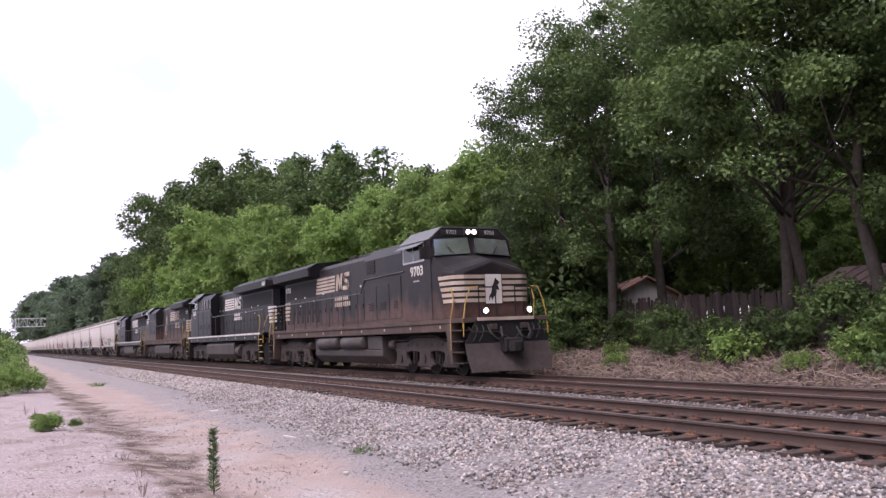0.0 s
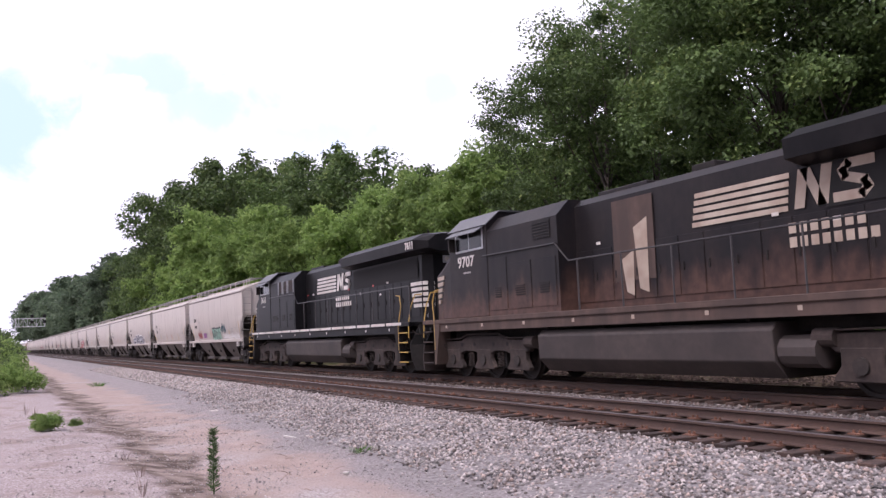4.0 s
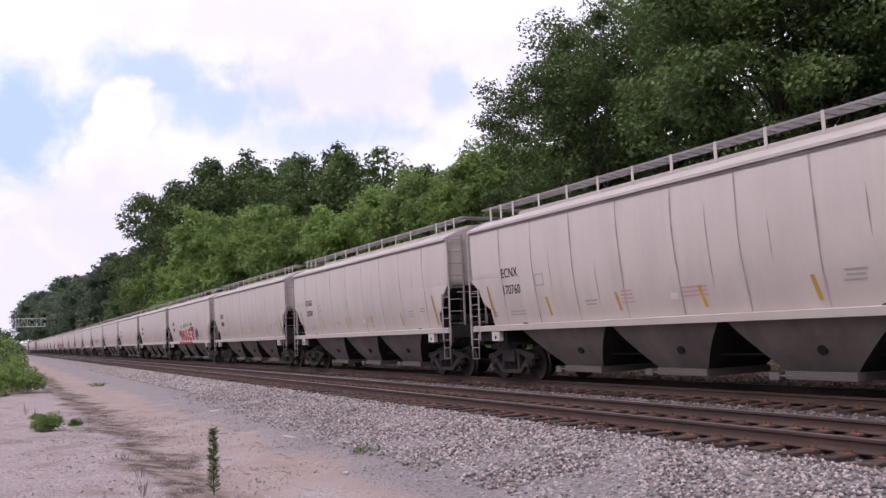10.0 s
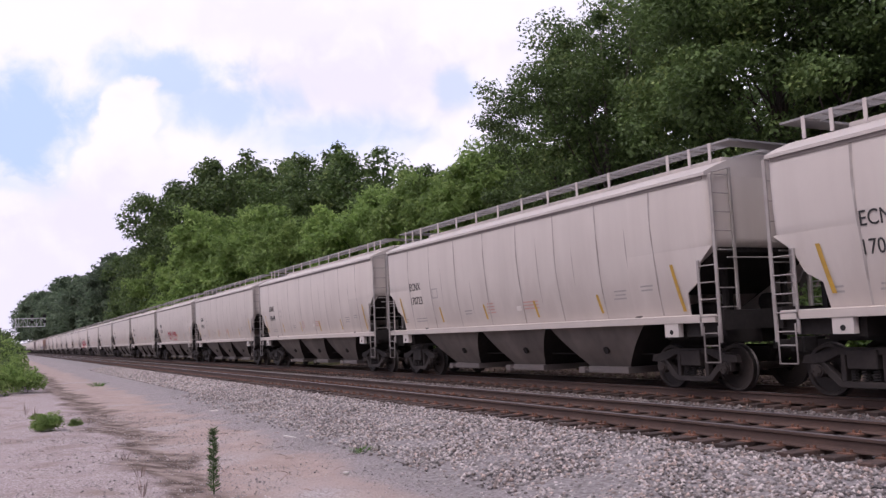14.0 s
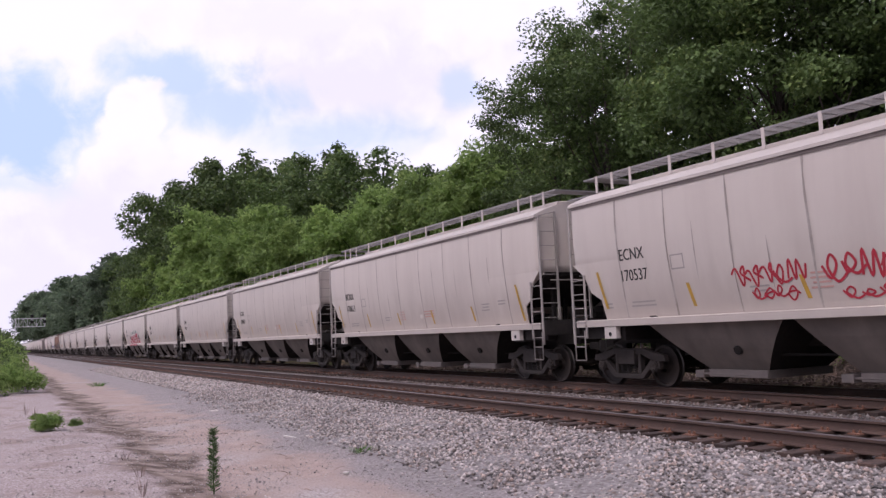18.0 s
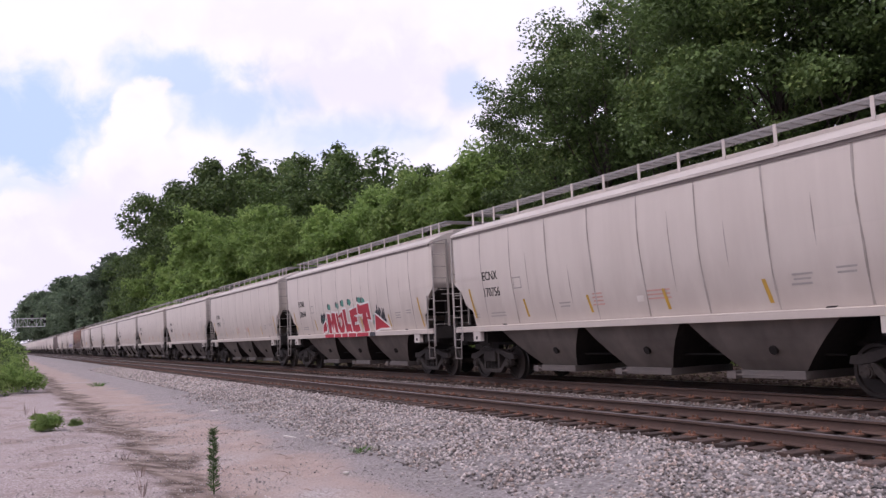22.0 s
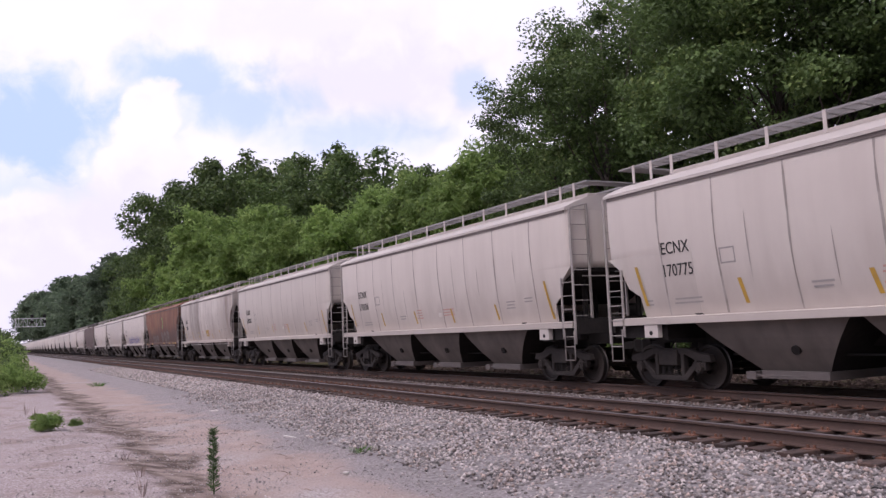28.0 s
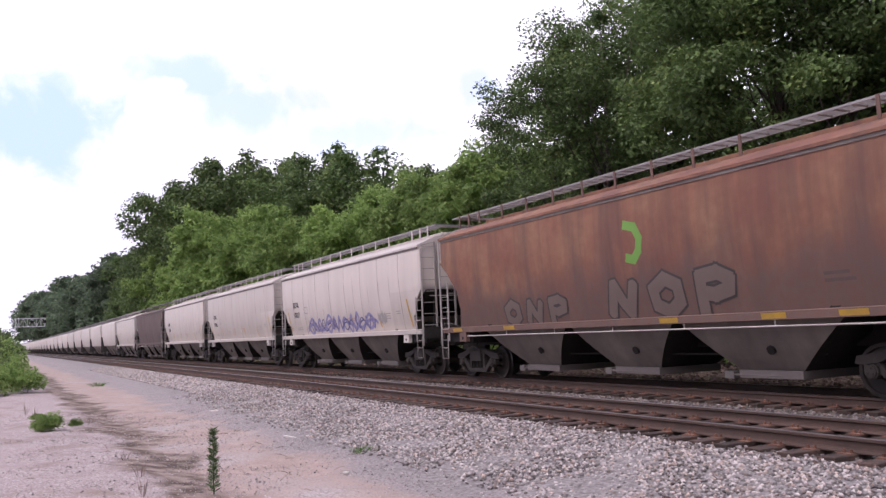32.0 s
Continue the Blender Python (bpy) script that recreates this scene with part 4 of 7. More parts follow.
def freight_truck(parent, x):
    """A three-piece truck: side frames, bolster, springs and two wheelsets."""
    bm = bmesh.new()
    box(bm, x - 0.28, x + 0.28, -1.15, 1.15, 0.50, 0.82)
    rod(bm, (x, 0, 0.8), (x, 0, 1.05), 0.2, 10)
    box(bm, x - 0.5, x + 0.5, -0.25, 0.25, 0.62, 0.78)
    tr = part("truck", bm, TRUCK_STEEL, parent, "grimy steel freight truck", 0.015)
    for s in (-1, 1):
        y0, y1 = sorted((s * 0.96, s * 1.10))
        bm = bmesh.new()
        chord = [(-1.22, 0.58), (-1.18, 0.72), (-0.95, 0.75), (-0.5, 0.86), (0.5, 0.86), (0.95, 0.75), (1.18, 0.72), (1.22, 0.58), (1.04, 0.57), (0.78, 0.60), (0.46, 0.73), (-0.46, 0.73), (-0.78, 0.60), (-1.04, 0.57)]
        prism(bm, [(x + a, b) for a, b in chord], "y", y0, y1)
        prism(bm, [(x + a, b) for a, b in ((-0.48, 0.18), (0.48, 0.18), (0.52, 0.29), (-0.52, 0.29))], "y", y0, y1)
        for q in (-1, 1):
            for bar_ in (((0.50, 0.19), (0.84, 0.50), (0.76, 0.60), (0.42, 0.29)), ((0.34, 0.29), (0.44, 0.29), (0.44, 0.74), (0.34, 0.74)), ((0.74, 0.40), (0.82, 0.40), (0.82, 0.60), (0.74, 0.60)), ((0.97, 0.40), (1.05, 0.40), (1.05, 0.60), (0.97, 0.60))):
                prism(bm, [(x + q * a, b) for a, b in bar_], "y", y0, y1)
        sf = part("side_frame", bm, TRUCK_STEEL, tr, bevel=0.012)
        bm = bmesh.new()
        for k in (-0.2, 0.0, 0.2):
            coil = [(x + k + 0.07 * math.cos(j * math.tau / 6), s * 1.06 + 0.05 * math.sin(j * math.tau / 6), 0.29 + j * 0.0075) for j in range(31)]
            tube(bm, coil, [0.014] * len(coil), 3)
        part("springs", bm, UNDER, tr)
        for cx in (-0.89, 0.89):
            bm = bmesh.new()
            rod(bm, (x + cx, s * 1.0, CAR_R), (x + cx, s * 1.13, CAR_R), 0.125, 12)
            part("bearing_adapter", bm, TRUCK_STEEL, tr)
    bm = bmesh.new()
    for cx in (-1, 1):
        rod(bm, (x + cx * 0.38, -0.85, 0.42), (x + cx * 0.38, 0.85, 0.42), 0.045, 6)
        for s in (-1, 1):
            box(bm, x + cx * 0.36, x + cx * 0.46, s * 0.76 - 0.05, s * 0.76 + 0.05, 0.30, 0.55)
    part("brake_beam", bm, UNDER, tr)
    ws = []
    for cx in (-0.89, 0.89):
        w = part("wheelset", CAR_WHEELS, None, tr)
        w.location = (x + cx, 0, CAR_R)
        ws.append(w)
    return tr


def coupler(parent, x, s):
    bm = bmesh.new()
    box(bm, *sorted((x, x - s * 0.75)), -0.09, 0.09, 0.80, 0.98)
    prism(bm, [(x - s * 0.06, 0.19), (x + s * 0.02, 0.10), (x + s * 0.03, -0.12), (x - s * 0.12, -0.22), (x - s * 0.3, -0.12), (x - s * 0.3, 0.14)], "z", 0.75, 1.03)
    part("coupler", bm, UNDER, parent, bevel=0.01)
    bm = bmesh.new()
    bent(bm, [(x - s * 0.6, 0.35, 0.95), (x - s * 0.35, 0.32, 0.62), (x - s * 0.1, 0.22, 0.5), (x, 0.1, 0.6)], 0.025, 6)
    part("air_hose", bm, UNDER, parent)


def curve_side(z):
    return 1.605 - 0.052 * (z - 3.75) ** 2


def side_tilt(z):
    """Degrees by which the side leans at that height."""
    return math.degrees(math.atan(2 * 0.052 * (z - 3.75)))


def cut_band(o, lo, hi):
    """The part of an outline of (x, z) between two heights."""
    for edge, keep in ((lo, 1), (hi, -1)):
        out = []
        for (xa, za), (xb, zb) in zip(o, o[1:] + o[:1]):
            ia, ib = keep * (za - edge) >= 0, keep * (zb - edge) >= 0
            if ia:
                out.append((xa, za))
            if ia != ib:
                f = (edge - za) / (zb - za)
                out.append((xa + (xb - xa) * f, edge))
        o = out
        if len(o) < 3:
            return []
    return o


def on_side(parent, name, pieces, material, side=-1, label="", proud=0.006):
    """Thin paint or tape on the curved side: pieces are outlines of (x, z)."""
    vs, fs, seen = [], [], {}

    def corner(x, z):
        key = (round(x, 4), round(z, 4))
        if key not in seen:
            seen[key] = len(vs)
            vs.append((x, side * (curve_side(z) + proud), z))
        return seen[key]
    for whole in pieces:
        lo, hi = min(z for x, z in whole), max(z for x, z in whole)
        n_band = max(1, math.ceil((hi - lo) / 0.22))
        for k in range(n_band):
            o = whole if n_band == 1 else cut_band(list(whole), lo + (hi - lo) * k / n_band, lo + (hi - lo) * (k + 1) / n_band)
            if len(o) < 3:
                continue
            face = tuple(dict.fromkeys(corner(x, z) for x, z in o))
            if len(face) > 2:
                fs.append(face)
    me = bpy.data.meshes.new(name)
    me.from_pydata(vs, [], fs)
    me.materials.append(material)
    ob = new(name, me)
    ob.parent = parent
    return tagged(ob, label) if label else ob


def bar(x, z, w, h, lean=0.0):
    return [(x - w / 2, z - h / 2), (x + w / 2, z - h / 2), (x + w / 2 + lean, z + h / 2), (x - w / 2 + lean, z + h / 2)]


def stroke(pts, w):
    """A painted line: outlines of short quads along it."""
    out = []
    for (xa, za), (xb, zb) in zip(pts, pts[1:]):
        d = math.hypot(xb - xa, zb - za) or 1e-6
        nx, nz = -(zb - za) / d * w / 2, (xb - xa) / d * w / 2
        ex, ez = (xb - xa) / d * w * 0.3, (zb - za) / d * w * 0.3
        out.append([(xa - ex + nx, za - ez + nz), (xa - ex - nx, za - ez - nz), (xb + ex - nx, zb + ez - nz), (xb + ex + nx, zb + ez + nz)])
    return out


def ribbon(pts, w):
    """A painted line of one piece: its quads share their corners."""
    edge = []
    for k, (x, z) in enumerate(pts):
        (xa, za), (xb, zb) = pts[max(0, k - 1)], pts[min(len(pts) - 1, k + 1)]
        d = math.hypot(xb - xa, zb - za) or 1e-6
        nx, nz = -(zb - za) / d * w / 2, (xb - xa) / d * w / 2
        edge.append(((x + nx, z + nz), (x - nx, z - nz)))
    return [[a[0], a[1], b[1], b[0]] for a, b in zip(edge, edge[1:])]


SIDE_CUT = ((2.86, 0.0), (2.56, 0.38), (2.17, 0.55), (1.98, 0.87), (1.50, 0.92))


def hopper(label, paint=None, trim=None, detail=True, straight=False, tall_end=False, half=8.465, pockets=3):
    """A covered hopper: curved body, roof with running boards, sills, ladders, discharge pockets, trucks, couplers."""
    paint, trim, HL = paint or GREY_PAINT, trim or CLEAN_PAINT, half - 0.72
    root = tagged(new("hopper_car"), label, "hopper car", "freight cars of the train")
    cut_z = 3.55 if tall_end else 2.86
    zs = sorted({1.50, cut_z, 4.25} | {1.50 + 0.19 * k for k in range(1, 15) if abs(1.50 + 0.19 * k - cut_z) > 0.06})

    def ring(z):
        hl = HL if z >= cut_z else HL - 2.4 * (cut_z - z) / (cut_z - 1.50)
        w = curve_side(z) if not straight else 1.58
        c = 0.17
        out = []
        for qx, qy, a0 in ((1, -1, -90), (1, 1, 0), (-1, 1, 90), (-1, -1, 180)):
            corner = [(qx * (hl - c) + c * math.cos(radians(a0 + 22.5 * j)), qy * (w - c) + c * math.sin(radians(a0 + 22.5 * j)), z) for j in range(5)]
            inner = (qx * (HL - 2.62), qy * w, z)
            end = (qx * hl, qy * (w - c - 0.05), z)
            out += [inner] + corner + [end] if qx * qy < 0 else [end] + corner + [inner]
        return out
    bm = bmesh.new()
    loft(bm, [ring(z) for z in zs], True, False)
    body = part("body", bm, paint, root, smooth=True)
    # side sheets that run out past the sloped ends
    cuts = SIDE_CUT if not tall_end else ((3.55, 0.0), (3.2, 0.45), (2.6, 0.95), (2.05, 1.0), (1.50, 0.75))
    for sx in (-1, 1):
        for sy in (-1, 1):
            bm = bmesh.new()
            rings = []
            fine = [(za + (zb - za) * j / 3, ca + (cb - ca) * j / 3) for (za, ca), (zb, cb) in zip(cuts, cuts[1:]) for j in range(3)] + [cuts[-1]]
            for z, c in fine:
                w = curve_side(z) if not straight else 1.58
                xa, xb = sx * (HL - 2.6), sx * (HL - c - 0.01)
                rings.append([(xa, sy * (w + 0.003), z), (xb, sy * (w + 0.003), z), (xb, sy * (w - 0.03), z), (xa, sy * (w - 0.03), z)])
            loft(bm, rings)
            part("side_sheet", bm, paint, root)
    # sloped end; the shade under the overhang is put into its near-black colour
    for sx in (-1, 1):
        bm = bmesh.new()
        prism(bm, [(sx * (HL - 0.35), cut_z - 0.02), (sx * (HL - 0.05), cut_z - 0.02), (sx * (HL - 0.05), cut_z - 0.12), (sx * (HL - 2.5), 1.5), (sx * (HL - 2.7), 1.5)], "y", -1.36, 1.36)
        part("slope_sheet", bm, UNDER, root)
    # roof
    eave, peak = 4.25, 4.74
    prof = [(-1.635, eave - 0.005), (-1.635, eave + 0.06), (-1.35, eave + 0.19), (-0.95, eave + 0.34), (-0.5, eave + 0.45), (0, peak), (0.5, eave + 0.45), (0.95, eave + 0.34), (1.35, eave + 0.19), (1.635, eave + 0.06), (1.635, eave - 0.005)]
    bm = bmesh.new()
    loft(bm, [[(x, a, b) for a, b in prof] for x in (-HL + 0.02, 0, HL - 0.02)])
    part("roof", bm, paint if straight else trim, root)
    # dark strip below the roof lip: drip dirt plus the eave's shadow as colour
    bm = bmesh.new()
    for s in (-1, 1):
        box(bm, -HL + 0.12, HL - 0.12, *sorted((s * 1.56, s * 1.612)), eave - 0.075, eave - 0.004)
    part("eave_rail", bm, EAVE_DIRT_SHADE, root, "dirty seam under the eaves with their shadow painted in")
    # hatch along the middle, running boards on posts at both sides of it
    bm = bmesh.new()
    prism(bm, [(-0.32, peak - 0.05), (-0.30, peak + 0.10), (0.30, peak + 0.10), (0.32, peak - 0.05)], "x", -HL + 0.8, HL - 0.8)
    part("hatch_cover", bm, trim, root, bevel=0.01)
    for s in (-1, 1):
        bm = bmesh.new()
        for k in range(7 if detail else 3):
            y = s * (0.54 + 0.475 * k / (6 if detail else 2))
            box(bm, -HL + 0.35, HL - 0.35, y - 0.014, y + 0.014, 4.945 if k in (0, 6) else 4.965, 4.99)
        for k in range(45 if detail else 9):
            x = -HL + 0.4 + k * (2 * HL - 0.8) / (44 if detail else 8)
            box(bm, x - 0.02, x + 0.02, *sorted((s * 0.54, s * 1.01)), 4.957, 4.982)
        part("running_board", bm, BOARD, root, "galvanised grating walkway")
    for sx in (-1, 1):
        bm = bmesh.new()
        box(bm, *sorted((sx * (HL - 0.36), sx * (HL + 0.10))), -1.02, 1.02, 4.95, 4.99)
        part("end_platform", bm, BOARD, root)
    posts = [-HL + 0.42, -HL + 1.0, -HL + 1.65] + [-HL + 2.95 + 1.27 * k for k in range(8)] + [HL - 1.65, HL - 1.0, HL - 0.42]
    if detail:
        bm = bmesh.new()
        box(bm, -0.035, 0.035, -0.01, 0.012, 0, 0.41)
        pm = finish(bm, "post", trim)
        for x in posts:
            o = part("post", pm, None, root)
            o.location = (x, -1.03, 4.585)
        bm = bmesh.new()
        for x in posts:
            box(bm, x - 0.035, x + 0.035, 1.018, 1.042, 4.585, 4.995)
        tagged(part("posts", bm, trim, root), kind="stuff")
    else:
        bm = bmesh.new()
        for s in (-1, 1):
            for x in posts:
                box(bm, x - 0.035, x + 0.035, s * 1.03 - 0.01, s * 1.03 + 0.012, 4.585, 4.995)
        tagged(part("posts", bm, trim, root), kind="stuff")
    # sills
    for s in (-1, 1):
        bm = bmesh.new()
        prism(bm, [(s * 1.585, 1.37), (s * 1.585, 1.52), (s * 1.50, 1.535), (s * 1.26, 1.535), (s * 1.26, 1.37)], "x", -HL + 0.05, HL - 0.05)
        part("side_sill", bm, paint, root, bevel=0.006)
        if detail:
            for sx in (-1, 1):
                bm = bmesh.new()
                box(bm, *sorted((sx * (HL - 1.08), sx * (HL - 1.48))), *sorted((s * 1.44, s * 1.57)), 1.10, 1.372)
                part("jacking_pad", bm, trim, root)
                bm = bmesh.new()
                rod(bm, (sx * (HL - 1.28), s * 1.57, 1.2), (sx * (HL - 1.28), s * 1.578, 1.2), 0.05, 10)
                part("pad_hole", bm, DARK_GAP, root)
                bm = bmesh.new()
                box(bm, *sorted((sx * (HL - 0.98), sx * (HL + 0.06))), *sorted((s * 1.40, s * 1.44)), 1.10, 1.372)
                part("sill_web", bm, UNDER, root)
    for sx in (-1, 1):
        bm = bmesh.new()
        box(bm, *sorted((sx * (HL - 0.05), sx * (HL + 0.12))), -1.52, 1.52, 1.22, 1.60)
        box(bm, *sorted((sx * (HL - 2.6), sx * (HL - 0.05))), -0.35, 0.35, 0.95, 1.35)
        box(bm, *sorted((sx * (HL - 1.6), sx * (HL - 1.1))), -1.40, 1.40, 1.05, 1.46)
        box(bm, *sorted((sx * (HL - 0.5), sx * (HL - 0.4))), -0.9, -0.8, 1.5, cut_z)
        box(bm, *sorted((sx * (HL - 0.5), sx * (HL - 0.4))), 0.8, 0.9, 1.5, cut_z)
        box(bm, *sorted((sx * (HL - 1.2), sx * (HL - 1.1))), -0.05, 0.05, 1.5, cut_z - 0.3)
        part("end_frame", bm, UNDER, root)
        bm = bmesh.new()
        rod(bm, (sx * (HL - 0.7), 0.55, 1.75), (sx * (HL - 0.7), 0.95, 1.75), 0.2, 10)
        part("air_tank", bm, UNDER, root)
        bm = bmesh.new()
        rod(bm, (sx * (HL - 1.6), -0.6, 1.62), (sx * (HL - 0.9), -0.6, 1.62), 0.17, 10)
        part("brake_cylinder", bm, UNDER, root)
        # ladders, on the side and on the end
        for s in (-1, 1):
            y, xo = s * 1.585, sx * (HL + 0.06)
            bm = bmesh.new()
            bot = 0.45 if s * sx < 0 else 1.25
            low = 2.60 if not tall_end else 2.9
            xi = sx * (HL - 0.42)
            box(bm, *sorted((xo - sx * 0.035, xo + sx * 0.035)), *sorted((y, y - s * 0.03)), 0.98, 4.25)
            box(bm, *sorted((xi - sx * 0.028, xi + sx * 0.028)), *sorted((y, y - s * 0.03)), 1.12, low)
            for k in range(6):
                z = 1.16 + k * 0.33
                if z < low:
                    rod(bm, (xo, y, z), (xi, y, z), 0.013, 5)
            part("side_ladder", bm, LADDER_PAINT, root, "weathered grey side ladder")
            bm = bmesh.new()
            x2 = sx * (HL + 0.07)
            box(bm, *sorted((x2 - sx * 0.03, x2 + sx * 0.012)), *sorted((s * 1.02, s * 1.075)), 1.55, 4.40)
            for k in range(8):
                z = 1.66 + k * 0.37
                rod(bm, (x2, s * 1.05, z), (x2, s * 1.56, z), 0.012, 5)
            rod(bm, (x2, s * 1.05, 4.40), (x2, s * 1.55, 4.28), 0.016, 5)
            part("end_ladder", bm, LADDER_PAINT, root, "weathered grey end ladder")
            bm = bmesh.new()
            xa, xb = sx * (HL + 0.02), sx * (HL - 0.36)
            for x in (xa, xb):
                rod(bm, (x, y, 1.30), (x, y, 0.60), 0.017, 5)
            for z in (0.60, 0.92):
                rod(bm, (xa, y, z), (xb, y, z), 0.017, 5)
            part("sill_step", bm, LADDER_PAINT, root)
        bm = bmesh.new()
        rod(bm, (sx * (HL + 0.10), -1.3, 2.62), (sx * (HL + 0.10), 1.3, 2.62), 0.016, 5)
        part("grab_iron", bm, LADDER_PAINT, root)
        coupler(root, sx * half, sx)
        freight_truck(root, sx * (HL - 1.25))
    # discharge pockets between the trucks
    n = pockets
    span = 2 * (HL - 2.55)
    pitch = span / n
    for k in range(n):
        cx = -span / 2 + pitch * (k + 0.5)
        bm = bmesh.new()
        a, b = pitch / 2 - 0.02, 0.74
        t0, t1 = a, a
        if k == 0:
            t0 = a + 0.35
        if k == n - 1:
            t1 = a + 0.35
        # the side sheets bulge on their way down to the outlet
        rings = []
        for f, w in ((0.0, 0.82), (0.2, 0.98), (0.4, 1.12), (0.6, 1.24), (0.8, 1.33), (1.0, 1.40)):
            xa, xb, z = cx - b - (t0 - b) * f, cx + b + (t1 - b) * f, 0.42 + 1.06 * f
            rings.append([(xa, -w, z), (xb, -w, z), (xb, w, z), (xa, w, z)])
        loft(bm, rings)
        pk = part("pocket", bm, POCKET_PAINT, root, "grimy discharge pocket with shade painted on its slopes")
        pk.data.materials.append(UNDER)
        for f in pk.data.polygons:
            # slopes that face along the car take the shade between pockets as colour
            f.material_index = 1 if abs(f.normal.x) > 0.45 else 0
        if detail:
            bm = bmesh.new()
            rod(bm, (cx + 0.3, -1.08, 0.84), (cx + 0.3, -1.16, 0.81), 0.09, 10)
            part("poke_hole", bm, UNDER, pk)
        bm = bmesh.new()
        box(bm, cx - b + 0.02, cx + b + 0.04, -0.92, 0.92, 0.27, 0.425)
        box(bm, cx - b - 0.34, cx - b - 0.10, -0.95, 0.95, 0.25, 0.40)
        rod(bm, (cx - b - 0.3, -0.9, 0.33), (cx + 0.3, -0.9, 0.33), 0.03, 6)
        part("gate", bm, GATE_PAINT, pk, "outlet gate", 0.01)
    if tall_end:
        bm = bmesh.new()
        rod(bm, (-HL + 1.3, -1.52, 1.26), (HL - 1.3, -1.52, 1.26), 0.018, 5)
        for k in range(7):
            x = -HL + 1.4 + k * (2 * HL - 2.8) / 6
            rod(bm, (x, -1.52, 1.26), (x, -1.52, 1.38), 0.016, 5)
        part("brake_rod", bm, CLEAN_PAINT, root)
    bm = bmesh.new()
    box(bm, -HL + 1.0, HL - 1.0, -0.18, 0.18, 0.85, 1.15)
    rod(bm, (-5.0, -0.75, 0.72), (5.0, -0.75, 0.72), 0.022, 5)
    part("centre_sill", bm, UNDER, root)
    # welded seams down the side, each a little dirty
    if detail and paint is not RUST_PAINT and paint is not DARK_RUST:
        zz = np.linspace(1.55, 4.2, 9)
        for x in (-6.02, -4.46, -2.74, -0.97, 0.77, 2.5, 4.2, 6.06):
            rng = random.Random(int(x * 100))
            ws = [(x + 0.012 * math.sin(3.1 * z + x), 0.012 + 0.02 * rng.random()) for z in zz]
            on_side(root, "seam", [[(c0 - w0, a), (c0 + w0, a), (c1 + w1, b), (c1 - w1, b)] for a, b, (c0, w0), (c1, w1) in zip(zz, zz[1:], ws, ws[1:])], SEAM, -1, proud=0.008)
        for x, za, zb in ((-3.7, 2.1, 3.4), (-1.9, 1.9, 2.9), (1.7, 2.0, 3.7), (3.2, 2.4, 3.3), (5.2, 2.6, 3.5)):
            zz = np.linspace(za, zb, 5)
            ws = (0.002, 0.012, 0.016, 0.012, 0.003)
            on_side(root, "rust_run", [[(x - p, a), (x + p, a), (x + q, b), (x - q, b)] for a, b, p, q in zip(zz, zz[1:], ws, ws[1:])], SEAM, -1, proud=0.008)
    return root


def strips(root, xs=((-6.72, 2.2, 0.85), (-3.98, 1.95, 0.48), (-1.25, 1.93, 0.42), (1.35, 1.9, 0.44), (4.0, 1.9, 0.44), (6.66, 2.1, 0.97))):
    for x, z, h in xs:
        on_side(root, "reflective_strip", [bar(x + 0.05, z, 0.09, h, -0.16 if abs(x) > 6 else -0.1)], YELLOW_TAPE, -1, "faded yellow reflective strip", 0.022 if abs(x) > 6 else 0.008)


def small_print(root, rng):
    """Blocks of print too small to read, as bars."""
    def block(x, z, w, rows, m, name="small_print"):
        on_side(root, name, [bar(x - w * 0.08 * rng.random(), z - k * 0.085, w * rng.uniform(0.75, 1), 0.035) for k in range(rows)], m)
    block(-5.4, 1.88, 0.8, 2, LETTER_GREY)
    block(-6.6, 1.88, 0.25, 2, LETTER_GREY)
    block(-2.2, 2.0, 0.5, 2, LETTER_GREY)
    block(-0.9, 2.15, 0.45, 4, LETTER_RED)
    block(1.2, 2.1, 0.9, 3, LETTER_RED)
    block(4.8, 2.15, 0.45, 3, LETTER_GREY)
    block(5.7, 2.2, 0.4, 2, LETTER_GREY)
    on_side(root, "notice_plate", [bar(0.55, 1.95, 0.22, 0.13)], STRIPE, -1, "white notice plate")
    on_side(root, "stencil_frame", stroke([(-4.4, 2.5), (-4.05, 2.5), (-4.05, 2.78), (-4.4, 2.78), (-4.4, 2.5)], 0.03), LETTER_GREY, -1)


def marks(root, top, bottom, x=-5.6, tint=None):
    tint = tint or LETTER_BLACK
    for words, z in ((top, 2.92), (bottom, 2.46)):
        lettering("reporting_mark", words, 0.36, tint, root, x, -(curve_side(z) + 0.010), z, "black stencilled lettering", 0.0, 0.84, tilt=-side_tilt(z))

# ---- locomotives ----


